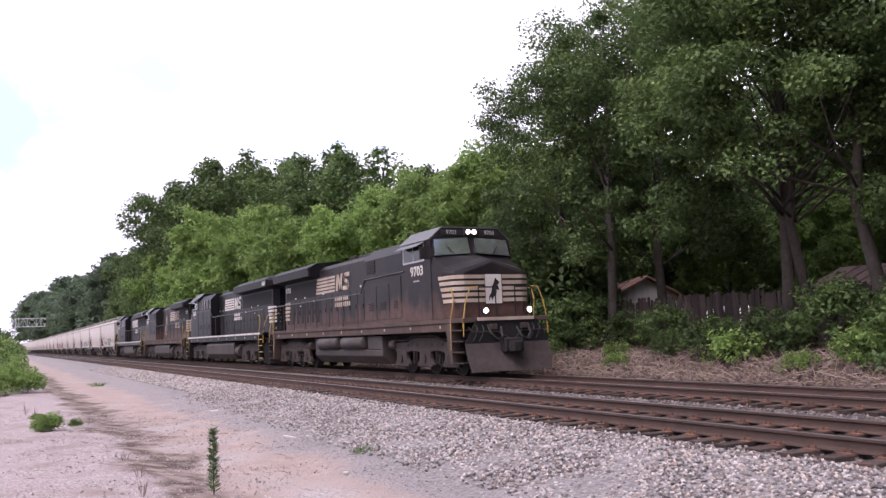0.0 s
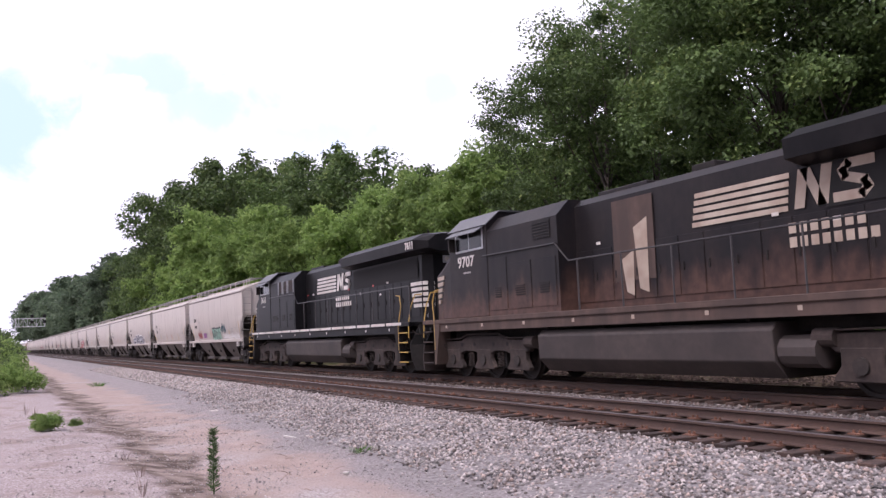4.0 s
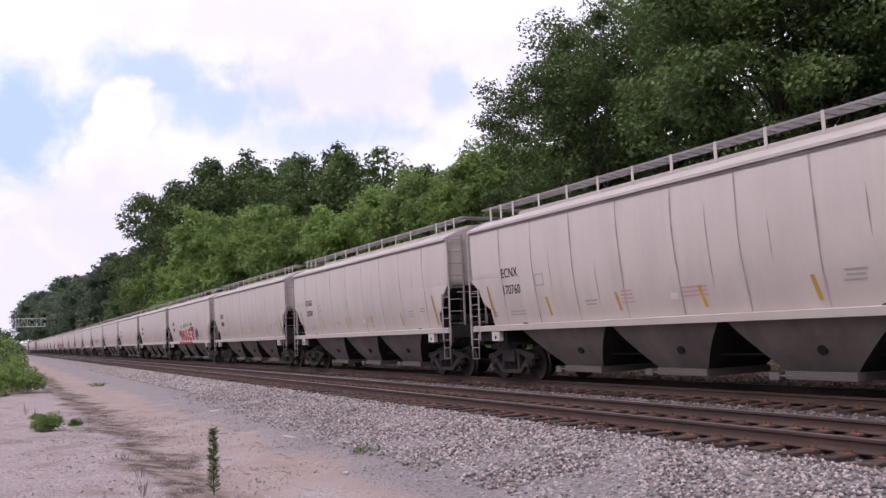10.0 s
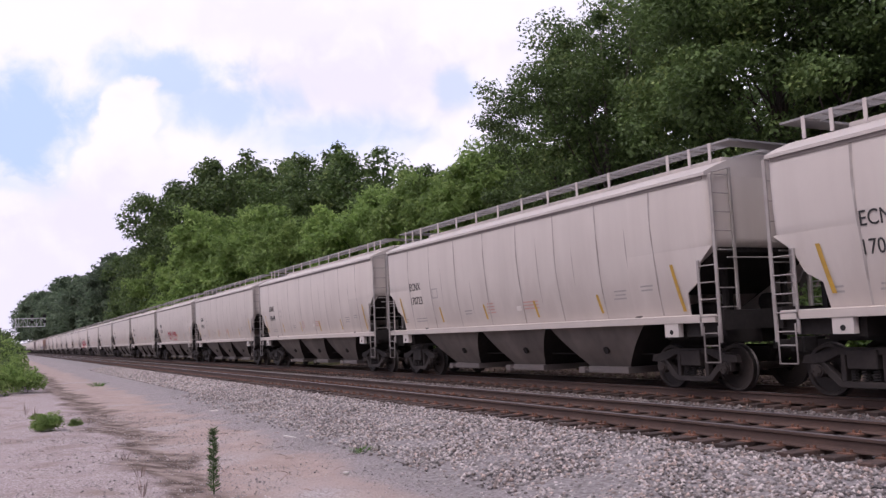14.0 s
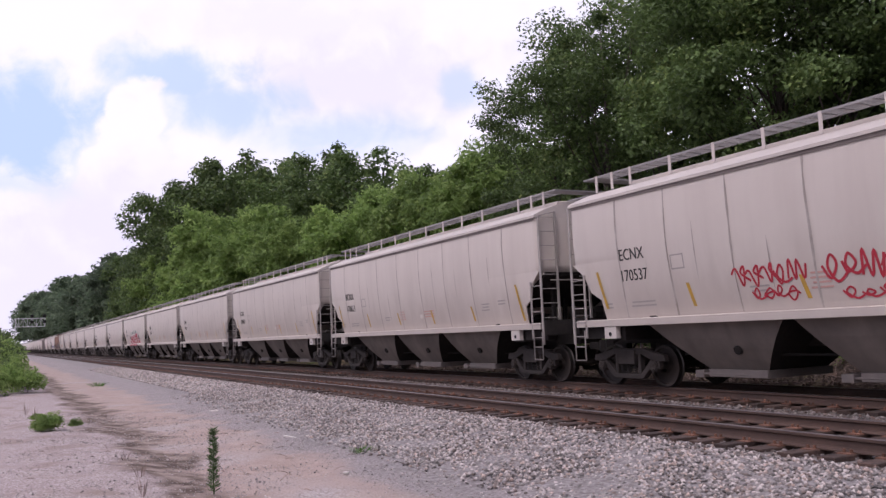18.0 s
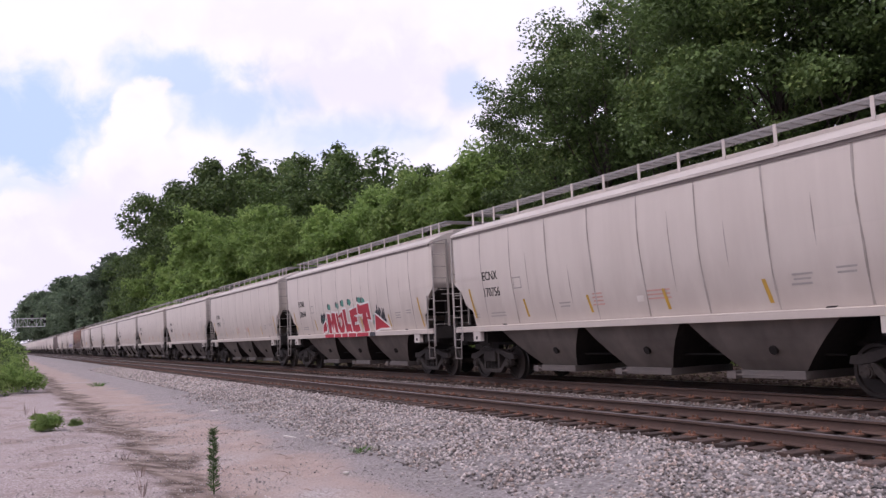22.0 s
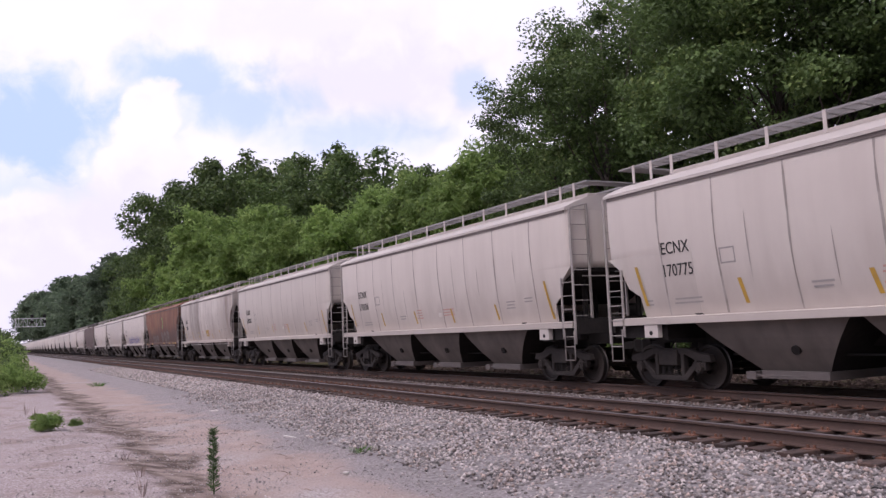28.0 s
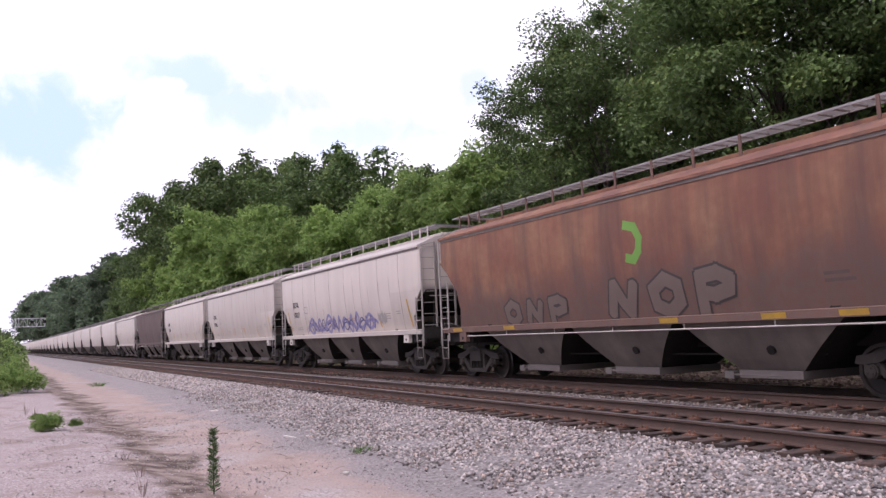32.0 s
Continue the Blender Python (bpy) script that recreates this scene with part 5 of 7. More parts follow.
def loco_truck(parent, x, flip):
    """A three-axle truck with cast side frames."""
    bm = bmesh.new()
    box(bm, x - 2.1, x + 2.1, -0.9, 0.9, 0.62, 0.95)
    tr = part("truck", bm, UNDER, parent, "dusty three-axle truck", 0.02)
    for s in (-1, 1):
        y0, y1 = sorted((s * 1.02, s * 1.20))
        bm = bmesh.new()
        o = [(-2.55, 0.95), (-2.50, 1.10), (-1.4, 1.12), (-0.9, 1.24), (0.9, 1.24), (1.4, 1.12), (2.50, 1.10), (2.55, 0.95), (2.35, 0.78), (1.45, 0.72), (1.15, 0.80), (0.62, 0.80), (0.35, 0.72), (-0.35, 0.72), (-0.62, 0.80), (-1.15, 0.80), (-1.45, 0.72), (-2.35, 0.78)]
        prism(bm, [(x + a, b) for a, b in o], "y", y0, y1)
        sf = part("side_frame", bm, LOCO_TRUCK, tr, bevel=0.02)
        for ax in (-1.85, 0.0, 1.85):
            bm = bmesh.new()
            prism(bm, [(x + ax - 0.40, 0.86), (x + ax + 0.40, 0.86), (x + ax + 0.40, 0.55), (x + ax + 0.56, 0.36), (x + ax + 0.54, 0.28), (x + ax - 0.54, 0.28), (x + ax - 0.56, 0.36), (x + ax - 0.40, 0.55)], "y", *sorted((s * 1.06, s * 1.22)))
            jb = part("axle_box", bm, LOCO_TRUCK, tr, bevel=0.02)
            bm = bmesh.new()
            rod(bm, (x + ax, s * 1.21, LOCO_R + 0.02), (x + ax, s * 1.27, LOCO_R + 0.02), 0.15, 14)
            part("axle_cap", bm, TRUCK_STEEL, tr)
        for ax in (-1.32, -0.55, 0.55, 1.32):
            bm = bmesh.new()
            rod(bm, (x + ax, s * 1.195, 1.0), (x + ax, s * 1.21, 1.0), 0.06, 8)
            part("frame_hole", bm, DARK_GAP, tr)
        # dark plates and bars added as shade between the axle boxes
        for ax in (-0.93, 0.93):
            bm = bmesh.new()
            box(bm, x + ax - 0.36, x + ax + 0.36, *sorted((s * 0.84, s * 0.9)), 0.30, 0.80)
            box(bm, x + ax - 0.08, x + ax + 0.08, *sorted((s * 0.9, s * 1.05)), 0.34, 0.78)
            part("brake_shoe", bm, UNDER, tr)
        bm = bmesh.new()
        bent(bm, [(x - 2.5, s * 1.24, 1.16), (x - 1.3, s * 1.25, 1.18), (x - 0.9, s * 1.25, 1.30), (x + 0.9, s * 1.25, 1.30), (x + 1.3, s * 1.25, 1.18), (x + 2.5, s * 1.24, 1.16)], 0.02, 5)
        part("brake_pipe", bm, LOCO_TRUCK, tr)
        for ax in (-0.85, 0.85):
            bm = bmesh.new()
            coil = [(x + ax + 0.085 * math.cos(j * math.tau / 8), s * 1.14 + 0.085 * math.sin(j * math.tau / 8), 0.36 + j * 0.0085) for j in range(49)]
            tube(bm, coil, [0.02] * len(coil), 5)
            part("coil_spring", bm, LOCO_TRUCK, tr)
        for ax in (-2.3, 2.3):
            bm = bmesh.new()
            rod(bm, (x + ax, s * 1.16, 1.04), (x + ax + 0.42 * (1 if ax > 0 else -1), s * 1.16, 1.04), 0.17, 12)
            part("brake_cylinder", bm, LOCO_TRUCK, tr)
    for ax in (-1.85, 0.0, 1.85):
        w = part("wheelset", LOCO_WHEELS, None, tr)
        w.location = (x + ax, 0, LOCO_R)
    return tr


def stripes(parent, name, x0, x1, y, z_top, rows, pitch, thick, material, lean=0.0):
    for k in range(rows):
        z = z_top - k * pitch
        bm = bmesh.new()
        s = -1 if y < 0 else 1
        a, b = x0 + lean * k, x1
        prism(bm, [(a, z), (b, z), (b, z - thick), (a + lean * 0.6, z - thick)], "y", *sorted((y, y + s * 0.006)))
        part(name, bm, material, parent)


def locomotive(label, number, dusty, modern, wings):
    """A six-axle diesel, cab end towards +x; built the same on both sides. wings: start and end of the radiator overhang."""
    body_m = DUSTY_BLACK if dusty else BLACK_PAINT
    stripe_m = DIRTY_STRIPE if dusty else STRIPE
    low_m = ROAD_DIRT if dusty else BLACK_PAINT
    root = tagged(new("locomotive"), label, "locomotive", "locomotives of the train")
    half = 11.0
    # deck and frame
    bm = bmesh.new()
    box(bm, -10.45, 10.45, -1.53, 1.53, 1.66, 1.80)
    deck = part("deck", bm, low_m, root, bevel=0.015)
    bm = bmesh.new()
    box(bm, -9.6, 9.6, -0.75, 0.75, 1.15, 1.66)
    part("frame", bm, UNDER, root)
    for s in (-1, 1):
        segs = 14 if not dusty else 1
        if not dusty:
            for k in range(segs):
                a = -9.9 + k * 19.8 / segs
                bm = bmesh.new()
                box(bm, a + 0.04, a + 19.8 / segs - 0.1, *sorted((s * 1.53, s * 1.538)), 1.70, 1.80)
                part("sill_stripe", bm, STRIPE, root, "white reflective sill stripe")
        bm = bmesh.new()
        box(bm, -9.5, 9.5, *sorted((s * 1.40, s * 1.49)), 1.42, 1.665)
        part("sill_skirt", bm, low_m, root)
        for k in range(9):
            bm = bmesh.new()
            box(bm, -8.8 + k * 2.2, -8.7 + k * 2.2, *sorted((s * 1.489, s * 1.496)), 1.52, 1.61)
            part("marker_plate", bm, stripe_m, root)
    # long hood
    hood_end, full_end = (-10.45, 2.1) if modern else (-9.3, 2.7)
    bm = bmesh.new()
    prof = [(-0.93, 1.8), (-0.93, 4.40), (-0.72, 4.58), (0.72, 4.58), (0.93, 4.40), (0.93, 1.8)]
    rear = [(-0.62, 1.8), (-0.62, 4.40), (-0.48, 4.55), (0.48, 4.55), (0.62, 4.40), (0.62, 1.8)]
    loft(bm, [[(hood_end - 0.25, a, b) for a, b in rear], [(hood_end, a, b) for a, b in prof], [(full_end, a, b) for a, b in prof]])
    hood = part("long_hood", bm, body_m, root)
    # lower dirt band on the hood's doors
    for s in (-1, 1):
        x = hood_end + 0.25
        k = 0
        while x < full_end - 0.5:
            w = 0.74
            if not (4.6 < x < 5):
                bm = bmesh.new()
                box(bm, x, x + w - 0.05, *sorted((s * 0.932, s * 0.95)), 1.98, 3.25)
                d = part("hood_door", bm, body_m, root, bevel=0.006)
                if number == "9703" and x < -4.6:
                    bm = bmesh.new()
                    box(bm, x + 0.14, x + 0.50, *sorted((s * 0.951, s * 0.956)), 2.10, 3.12)
                    part("vent_slot", bm, DARK_GAP, d, "dark louvred vent in the hood door")
                if number == "9707" and x < -6.4:
                    for za, zb in ((2.15, 2.6), (2.68, 3.1)):
                        bm = bmesh.new()
                        box(bm, x + 0.08, x + 0.56, *sorted((s * 0.951, s * 0.956)), za, zb)
                        part("vent_slot", bm, DARK_GAP, d, "dark louvred vent in the hood door")
                bm = bmesh.new()
                box(bm, x + w - 0.16, x + w - 0.12, *sorted((s * 0.95, s * 0.972)), 2.5, 2.68)
                part("latch", bm, UNDER, d)
            x += w
            k += 1
    # radiator overhang at the hood's end
    wa, wb = wings
    bm = bmesh.new()
    wing = [(-0.93, 4.10), (-1.46, 4.20), (-1.50, 4.55), (-1.05, 4.78), (0, 4.86), (1.05, 4.78), (1.50, 4.55), (1.46, 4.20), (0.93, 4.10)]
    ends = [(a * 0.94, b + (0.10 if b < 4.3 else -0.02)) for a, b in wing]
    blunt = [(a * 0.72, b + (0.06 if b < 4.3 else -0.06)) for a, b in wing]
    if modern:
        loft(bm, [[(wa - 0.4, a, b) for a, b in blunt], [(wa, a, b) for a, b in wing], [(wb - 0.3, a, b) for a, b in wing], [(wb, a * 0.9, b) for a, b in wing]])
    else:
        loft(bm, [[(wa, a, b) for a, b in ends], [(wa + 0.3, a, b) for a, b in wing], [(wb - 0.05, a, b) for a, b in wing], [(wb, a * 0.95, b) for a, b in wing]])
    part("radiator_housing", bm, BLACK_PAINT, root)
    for s in (-1, 1):
        bm = bmesh.new()
        box(bm, hood_end + 0.3, wb - 0.4, *sorted((s * 0.951, s * 0.956)), 3.30, 4.02)
        part("radiator_screen", bm, DARK_GAP, root, "dark radiator intake screen")
    # roof clutter: exhaust, air intake, fans
    bm = bmesh.new()
    box(bm, -1.6, -0.9, -0.4, 0.4, 4.58, 4.80)
    part("exhaust_stack", bm, UNDER, root, bevel=0.02)
    bm = bmesh.new()
    box(bm, 0.2, 2.0, -0.7, 0.7, 4.57, 4.68)
    part("roof_hatch", bm, body_m, root, bevel=0.02)
    # equipment cab, full width behind the driver's cab
    cab_rear, cab_front = 6.15, 8.3
    bm = bmesh.new()
    prof = [(-1.50, 1.8), (-1.50, 4.20), (-1.10, 4.60), (1.10, 4.60), (1.50, 4.20), (1.50, 1.8)]
    loft(bm, [[(full_end, a, b) for a, b in prof], [(cab_rear, a, b) for a, b in prof]])
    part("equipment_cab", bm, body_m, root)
    for s in (-1, 1):
        for a, b, z0, z1 in ((full_end + 0.12, full_end + 1.15, 1.95, 3.2), (full_end + 1.25, full_end + 2.3, 1.95, 3.2), (full_end + 2.45, cab_rear - 0.1, 1.95, 3.4)):
            bm = bmesh.new()
            box(bm, a, b, *sorted((s * 1.502, s * 1.516)), z0, z1)
            d = part("access_panel", bm, body_m, root, bevel=0.006)
            bm = bmesh.new()
            for k in range(5):
                box(bm, a + 0.3, b - 0.3, *sorted((s * 1.516, s * 1.53)), 2.30 + k * 0.06, 2.33 + k * 0.06)
            part("louvre", bm, UNDER, d)
        for a, b in ((full_end + 0.3, full_end + 1.1),) if not modern else ((full_end + 0.2, full_end + 0.9), (full_end + 1.2, full_end + 1.7), (full_end + 2.0, full_end + 2.5)):
            bm = bmesh.new()
            box(bm, a, b, *sorted((s * 1.502, s * 1.512)), 3.68, 4.16)
            g = part("intake_grille", bm, DARK_GAP if not modern else ROAD_DIRT, root)
            bm = bmesh.new()
            for k in range(6):
                box(bm, a, b, *sorted((s * 1.512, s * 1.53)), 3.71 + k * 0.075, 3.735 + k * 0.075)
            part("slats", bm, body_m, g)
            if modern:
                for x in (a - 0.06, b + 0.06):
                    bm = bmesh.new()
                    box(bm, x - 0.02, x + 0.02, *sorted((s * 1.502, s * 1.545)), 3.6, 4.2)
                    part("grille_frame", bm, SILVER, g)
    # cab
    bm = bmesh.new()
    prof = [(-1.52, 1.8), (-1.52, 4.40), (-1.05, 4.80), (1.05, 4.80), (1.52, 4.40), (1.52, 1.8)]
    top = [(-1.52, 1.8), (-1.52, 4.38), (-1.10, 4.79), (1.10, 4.79), (1.52, 4.38), (1.52, 1.8)]
    loft(bm, [[(cab_rear + 0.002, a, b) for a, b in prof], [(cab_front - 0.1, a, b) for a, b in prof], [(cab_front + 0.1, a, b) for a, b in top]])
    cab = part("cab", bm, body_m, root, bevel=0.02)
    bm = bmesh.new()
    box(bm, cab_rear - 0.05, cab_front + 0.12, -1.04, 1.04, 4.802, 4.84)
    for s in (-1, 1):
        prism(bm, [(s * 1.54, 4.395), (s * 1.05, 4.815), (s * 1.05, 4.84), (s * 1.57, 4.41)], "x", cab_rear - 0.05, cab_front + 0.1)
    part("cab_roof", bm, ROOF_GREY, root, "black cab roof with sunlight in its paint")
    for s in (-1, 1):
        bm = bmesh.new()
        box(bm, 6.33, 7.98, *sorted((s * 1.50, s * 1.535)), 3.74, 4.36)
        fr = part("window_frame", bm, SILVER, root, "aluminium side window frame", 0.01)
        for a, b in ((6.40, 7.12), (7.18, 7.91)):
            bm = bmesh.new()
            box(bm, a, b, *sorted((s * 1.52, s * 1.541)), 3.80, 4.30)
            part("side_window", bm, CAB_GLASS, fr, "dark cab side window")
        bm = bmesh.new()
        prism(bm, [(s * 1.53, 4.40), (s * 1.83, 4.22), (s * 1.83, 4.20), (s * 1.53, 4.37)], "x", 6.25, 8.05)
        part("sun_awning", bm, ROOF_GREY, fr)
        bm = bmesh.new()
        box(bm, 8.02, 8.10, *sorted((s * 1.53, s * 1.72)), 3.8, 4.2)
        part("mirror", bm, UNDER, root)
    # windscreens and number boards
    for s in (-1, 1):
        bm = bmesh.new()
        x = cab_front + 0.10
        loft(bm, [[(x, s * 0.12, 3.97), (x, s * 1.40, 3.89), (x - 0.02, s * 1.38, 4.42), (x - 0.02, s * 0.12, 4.50)], [(x + 0.20, s * 0.12, 3.95), (x + 0.16, s * 1.40, 3.87), (x - 0.003, s * 1.38, 4.42), (x - 0.003, s * 0.12, 4.50)]])
        w = part("windscreen", bm, SCREEN_GLASS, root, "cab windscreen reflecting the sky")
        bm = bmesh.new()
        bent(bm, [(x + 0.21, s * 0.75, 3.93), (x + 0.10, s * 0.95, 4.2)], 0.012, 4)
        part("wiper", bm, UNDER, w)
        bm = bmesh.new()
        box(bm, x - 0.06, x + 0.02, *sorted((s * 0.34, s * 1.10)), 4.54, 4.76)
        nb = part("number_board", bm, DARK_GAP, root, "dark number board with white digits", 0.01)
        o = new("road_number", text_mesh(number, 0.2, LETTER_GREY, 0.004))
        o.parent = nb
        o.matrix_local = pose(x + 0.024, s * 0.72, 4.65, 90, 0, 90)
    bm = bmesh.new()
    box(bm, cab_front + 0.03, cab_front + 0.16, -0.28, 0.28, 4.54, 4.80)
    part("headlight_housing", bm, UNDER, root, bevel=0.02)
    for y in (-0.11, 0.11):
        bm = bmesh.new()
        rod(bm, (cab_front + 0.15, y, 4.67), (cab_front + 0.185, y, 4.67), 0.075, 14)
        part("headlight", bm, LAMP if number == "9703" else SILVER, root, "lit headlight" if number == "9703" else "")
    # nose
    bm = bmesh.new()
    foot, tip = cab_front + 0.1, 9.7
    r0 = [(foot, -1.50, 1.8), (foot, -1.50, 3.60), (foot, -1.44, 3.86), (foot, 0, 3.96), (foot, 1.44, 3.86), (foot, 1.50, 3.60), (foot, 1.50, 1.8)]
    r1 = [(9.05, -1.48, 1.8), (9.05, -1.46, 3.28), (9.05, -1.36, 3.46), (9.05, 0, 3.78), (9.05, 1.36, 3.46), (9.05, 1.46, 3.28), (9.05, 1.48, 1.8)]
    r2 = [(tip - 0.10, -1.36, 1.8), (tip - 0.10, -1.34, 3.20), (tip - 0.12, -1.24, 3.30), (tip - 0.12, 0, 3.65), (tip - 0.12, 1.24, 3.30), (tip - 0.10, 1.34, 3.20), (tip - 0.10, 1.36, 1.8)]
    r3 = [(tip + 0.05, -1.05, 1.8), (tip + 0.02, -1.05, 3.17), (tip, -1.0, 3.24), (tip, 0, 3.55), (tip, 1.0, 3.24), (tip + 0.02, 1.05, 3.17), (tip + 0.05, 1.05, 1.8)]
    loft(bm, [r0, r1, r2, r3])
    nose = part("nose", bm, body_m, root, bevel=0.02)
    for k in range(5):
        z = 3.15 - k * 0.185
        bm = bmesh.new()
        box(bm, tip + 0.045, tip + 0.062, -1.03, -0.32, z - 0.115, z)
        part("nose_stripe", bm, stripe_m, root)
        bm = bmesh.new()
        box(bm, tip + 0.045, tip + 0.062, 0.32, 1.03, z - 0.115, z)
        part("nose_stripe", bm, stripe_m, root)
        for s in (-1, 1):
            bm = bmesh.new()
            g = 0.012
            loft(bm, [[(tip + 0.05, s * (1.05 + g), z - 0.115), (tip + 0.05, s * (1.05 + g), z), (tip - 0.10, s * (1.335 + g), z), (tip - 0.10, s * (1.335 + g), z - 0.115)],
                      [(tip + 0.05, s * 1.04, z - 0.115), (tip + 0.05, s * 1.04, z), (tip - 0.10, s * 1.32, z), (tip - 0.10, s * 1.32, z - 0.115)]])
            part("nose_stripe", bm, stripe_m, root)
            bm = bmesh.new()
            back = 8.85 + k * 0.07
            loft(bm, [[(tip - 0.10, s * (1.335 + g), z - 0.115), (tip - 0.10, s * (1.335 + g), z), (back, s * (1.49 + g), z), (back + 0.03, s * (1.49 + g), z - 0.115)],
                      [(tip - 0.10, s * 1.30, z - 0.115), (tip - 0.10, s * 1.30, z), (back, s * 1.44, z), (back + 0.03, s * 1.44, z - 0.115)]])
            part("nose_stripe", bm, stripe_m, root)
    bm = bmesh.new()
    box(bm, tip + 0.045, tip + 0.06, -0.30, 0.29, 2.24, 3.16)
    em = part("nose_panel", bm, STRIPE, root, "white panel with a dark emblem")
    bm = bmesh.new()
    prism(bm, [(-0.20, 2.32), (-0.18, 2.46), (-0.10, 2.58), (-0.06, 2.78), (0.02, 2.92), (0.06, 3.06), (0.13, 2.98), (0.22, 2.90), (0.14, 2.82), (0.20, 2.66), (0.10, 2.68), (0.08, 2.52), (-0.02, 2.44), (-0.08, 2.34), (-0.12, 2.46)], "x", tip + 0.06, tip + 0.066)
    part("emblem", bm, DARK_GAP, em)
    # hood end panel: stripes and number
    for s in (-1, 1):
        for k in range(5):
            z = 3.18 - k * 0.19
            bm = bmesh.new()
            box(bm, hood_end + 0.02, hood_end + 0.90 - k * 0.05, *sorted((s * 0.952, s * 0.962)), z - 0.12, z)
            if k < 5:
                part("hood_stripe", bm, stripe_m, root)
            bm = bmesh.new()
            loft(bm, [[(hood_end - 0.255, s * 0.60, z - 0.12), (hood_end - 0.255, s * 0.60, z), (hood_end - 0.005, s * 0.935, z), (hood_end - 0.005, s * 0.935, z - 0.12)],
                      [(hood_end - 0.23, s * 0.58, z - 0.12), (hood_end - 0.23, s * 0.58, z), (hood_end + 0.02, s * 0.91, z), (hood_end + 0.02, s * 0.91, z - 0.12)]])
            part("hood_stripe", bm, stripe_m, root)
        if modern:
            lettering("road_number", number, 0.34, STRIPE, root, hood_end - 0.22, s * 1.506, 4.36, "white road number", 0.012)
        else:
            lettering("road_number", number, 0.36, STRIPE, root, hood_end + 0.60, s * 0.958, 3.78, "white road number", 0.008, 1.1)
        # number under the side window, and the road's lettering as plain bars
        lettering("road_number", number, 0.44, STRIPE, root, 7.38, s * 1.528, 3.44, "white road number", 0.010, 1.12)
        bm = bmesh.new()
        box(bm, 7.1, 7.55, *sorted((s * 1.524, s * 1.53)), 3.10, 3.15)
        part("small_print", bm, LETTER_GREY, root)
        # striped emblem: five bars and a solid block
        d = s  # reads left to right from outside
        x_mid = -1.75 if modern else -2.25 if number == "9703" else -3.6
        for k in range(5):
            bm = bmesh.new()
            z = 4.05 - k * 0.15
            a, b = -2.1 + k * -0.03, 0.3 - k * 0.02
            xs = sorted((x_mid - d * a * 1, x_mid - d * b * 1))
            box(bm, xs[0], xs[1], *sorted((s * 0.952, s * 0.958)), z - 0.10, z)
            part("side_emblem", bm, stripe_m, root, "white striped emblem")
        f = -d
        solid = [[(0.36, 3.36), (0.58, 3.36), (0.72, 4.07), (0.50, 4.07)], [(0.86, 3.36), (1.06, 3.36), (0.76, 4.07), (0.54, 4.07)], [(0.86, 3.36), (1.08, 3.36), (1.22, 4.07), (1.00, 4.07)]]
        curl = [(1.98, 3.99), (1.52, 3.99), (1.40, 3.88), (1.44, 3.78), (1.82, 3.66), (1.88, 3.55), (1.76, 3.44), (1.24, 3.44)]
        for o in solid + stroke(curl, 0.17):
            bm = bmesh.new()
            prism(bm, [(x_mid + f * a, z) for a, z in o], "y", *sorted((s * 0.952, s * 0.958)))
            part("side_emblem", bm, stripe_m, root, "white striped emblem")
        for row, z in ((0, 3.12), (1, 2.86)):
            n = 7 if row == 0 else 8
            for k in range(n):
                bm = bmesh.new()
                xa = x_mid - d * (0.2 + k * 0.235)
                box(bm, *sorted((xa, xa - d * 0.16)), *sorted((s * 0.952, s * 0.957)), z - 0.19, z)
                part("name_bar", bm, stripe_m, root)
    # hood end: window, number and fittings
    for s in (-1, 1) if modern else ():
        bm = bmesh.new()
        box(bm, hood_end + 0.28, hood_end + 0.80, *sorted((s * 0.952, s * 0.962)), 3.42, 3.92)
        part("hood_window", bm, DARK_GAP, root, "dark square window in the hood end")
    if modern:
        o = new("road_number", text_mesh(number, 0.28, STRIPE, 0.006))
        o.parent = root
        o.matrix_local = pose(wings[0] - 0.405, -0.42, 4.34, 90, 0, -90)
    bm = bmesh.new()
    box(bm, hood_end - 0.30, hood_end - 0.24, -0.24, 0.24, 3.80, 4.06)
    rl = part("rear_light", bm, SILVER, root)
    for y in (-0.11, 0.11):
        bm = bmesh.new()
        rod(bm, (hood_end - 0.30, y, 3.94), (hood_end - 0.325, y, 3.94), 0.085, 12)
        part("lens", bm, STRIPE, rl)
    bm = bmesh.new()
    prism(bm, [(-0.20, 2.32), (-0.18, 2.46), (-0.10, 2.58), (-0.06, 2.78), (0.02, 2.92), (0.06, 3.06), (0.13, 2.98), (0.22, 2.90), (0.14, 2.82), (0.10, 2.52), (-0.02, 2.44)], "x", hood_end - 0.272, hood_end - 0.266)
    part("emblem", bm, DARK_GAP, root)
    bm = bmesh.new()
    box(bm, hood_end - 0.262, hood_end - 0.251, -0.24, 0.24, 3.3, 3.72)
    part("hood_end_door", bm, DARK_GAP, root)
    bm = bmesh.new()
    box(bm, hood_end - 0.265, hood_end - 0.252, -0.26, 0.26, 2.2, 3.2)
    part("hood_panel", bm, STRIPE, root, "white panel on the hood end")
    # handrails with posts
    for s in (-1, 1):
        y = s * 1.50
        for x in np.arange(hood_end - 0.1, full_end - 0.3, 1.62):
            bm = bmesh.new()
            rod(bm, (x, y, 1.8), (x, y, 3.02), 0.022, 5)
            part("handrail_post", bm, RAIL_GREY, root)
        bm = bmesh.new()
        bent(bm, [(hood_end - 0.1, y, 3.02), (full_end - 0.4, y, 3.02), (full_end + 0.1, y * 1.02, 3.5), (cab_rear + 0.2, y * 1.03, 3.53)], 0.022, 5)
        part("handrail", bm, RAIL_GREY, root)
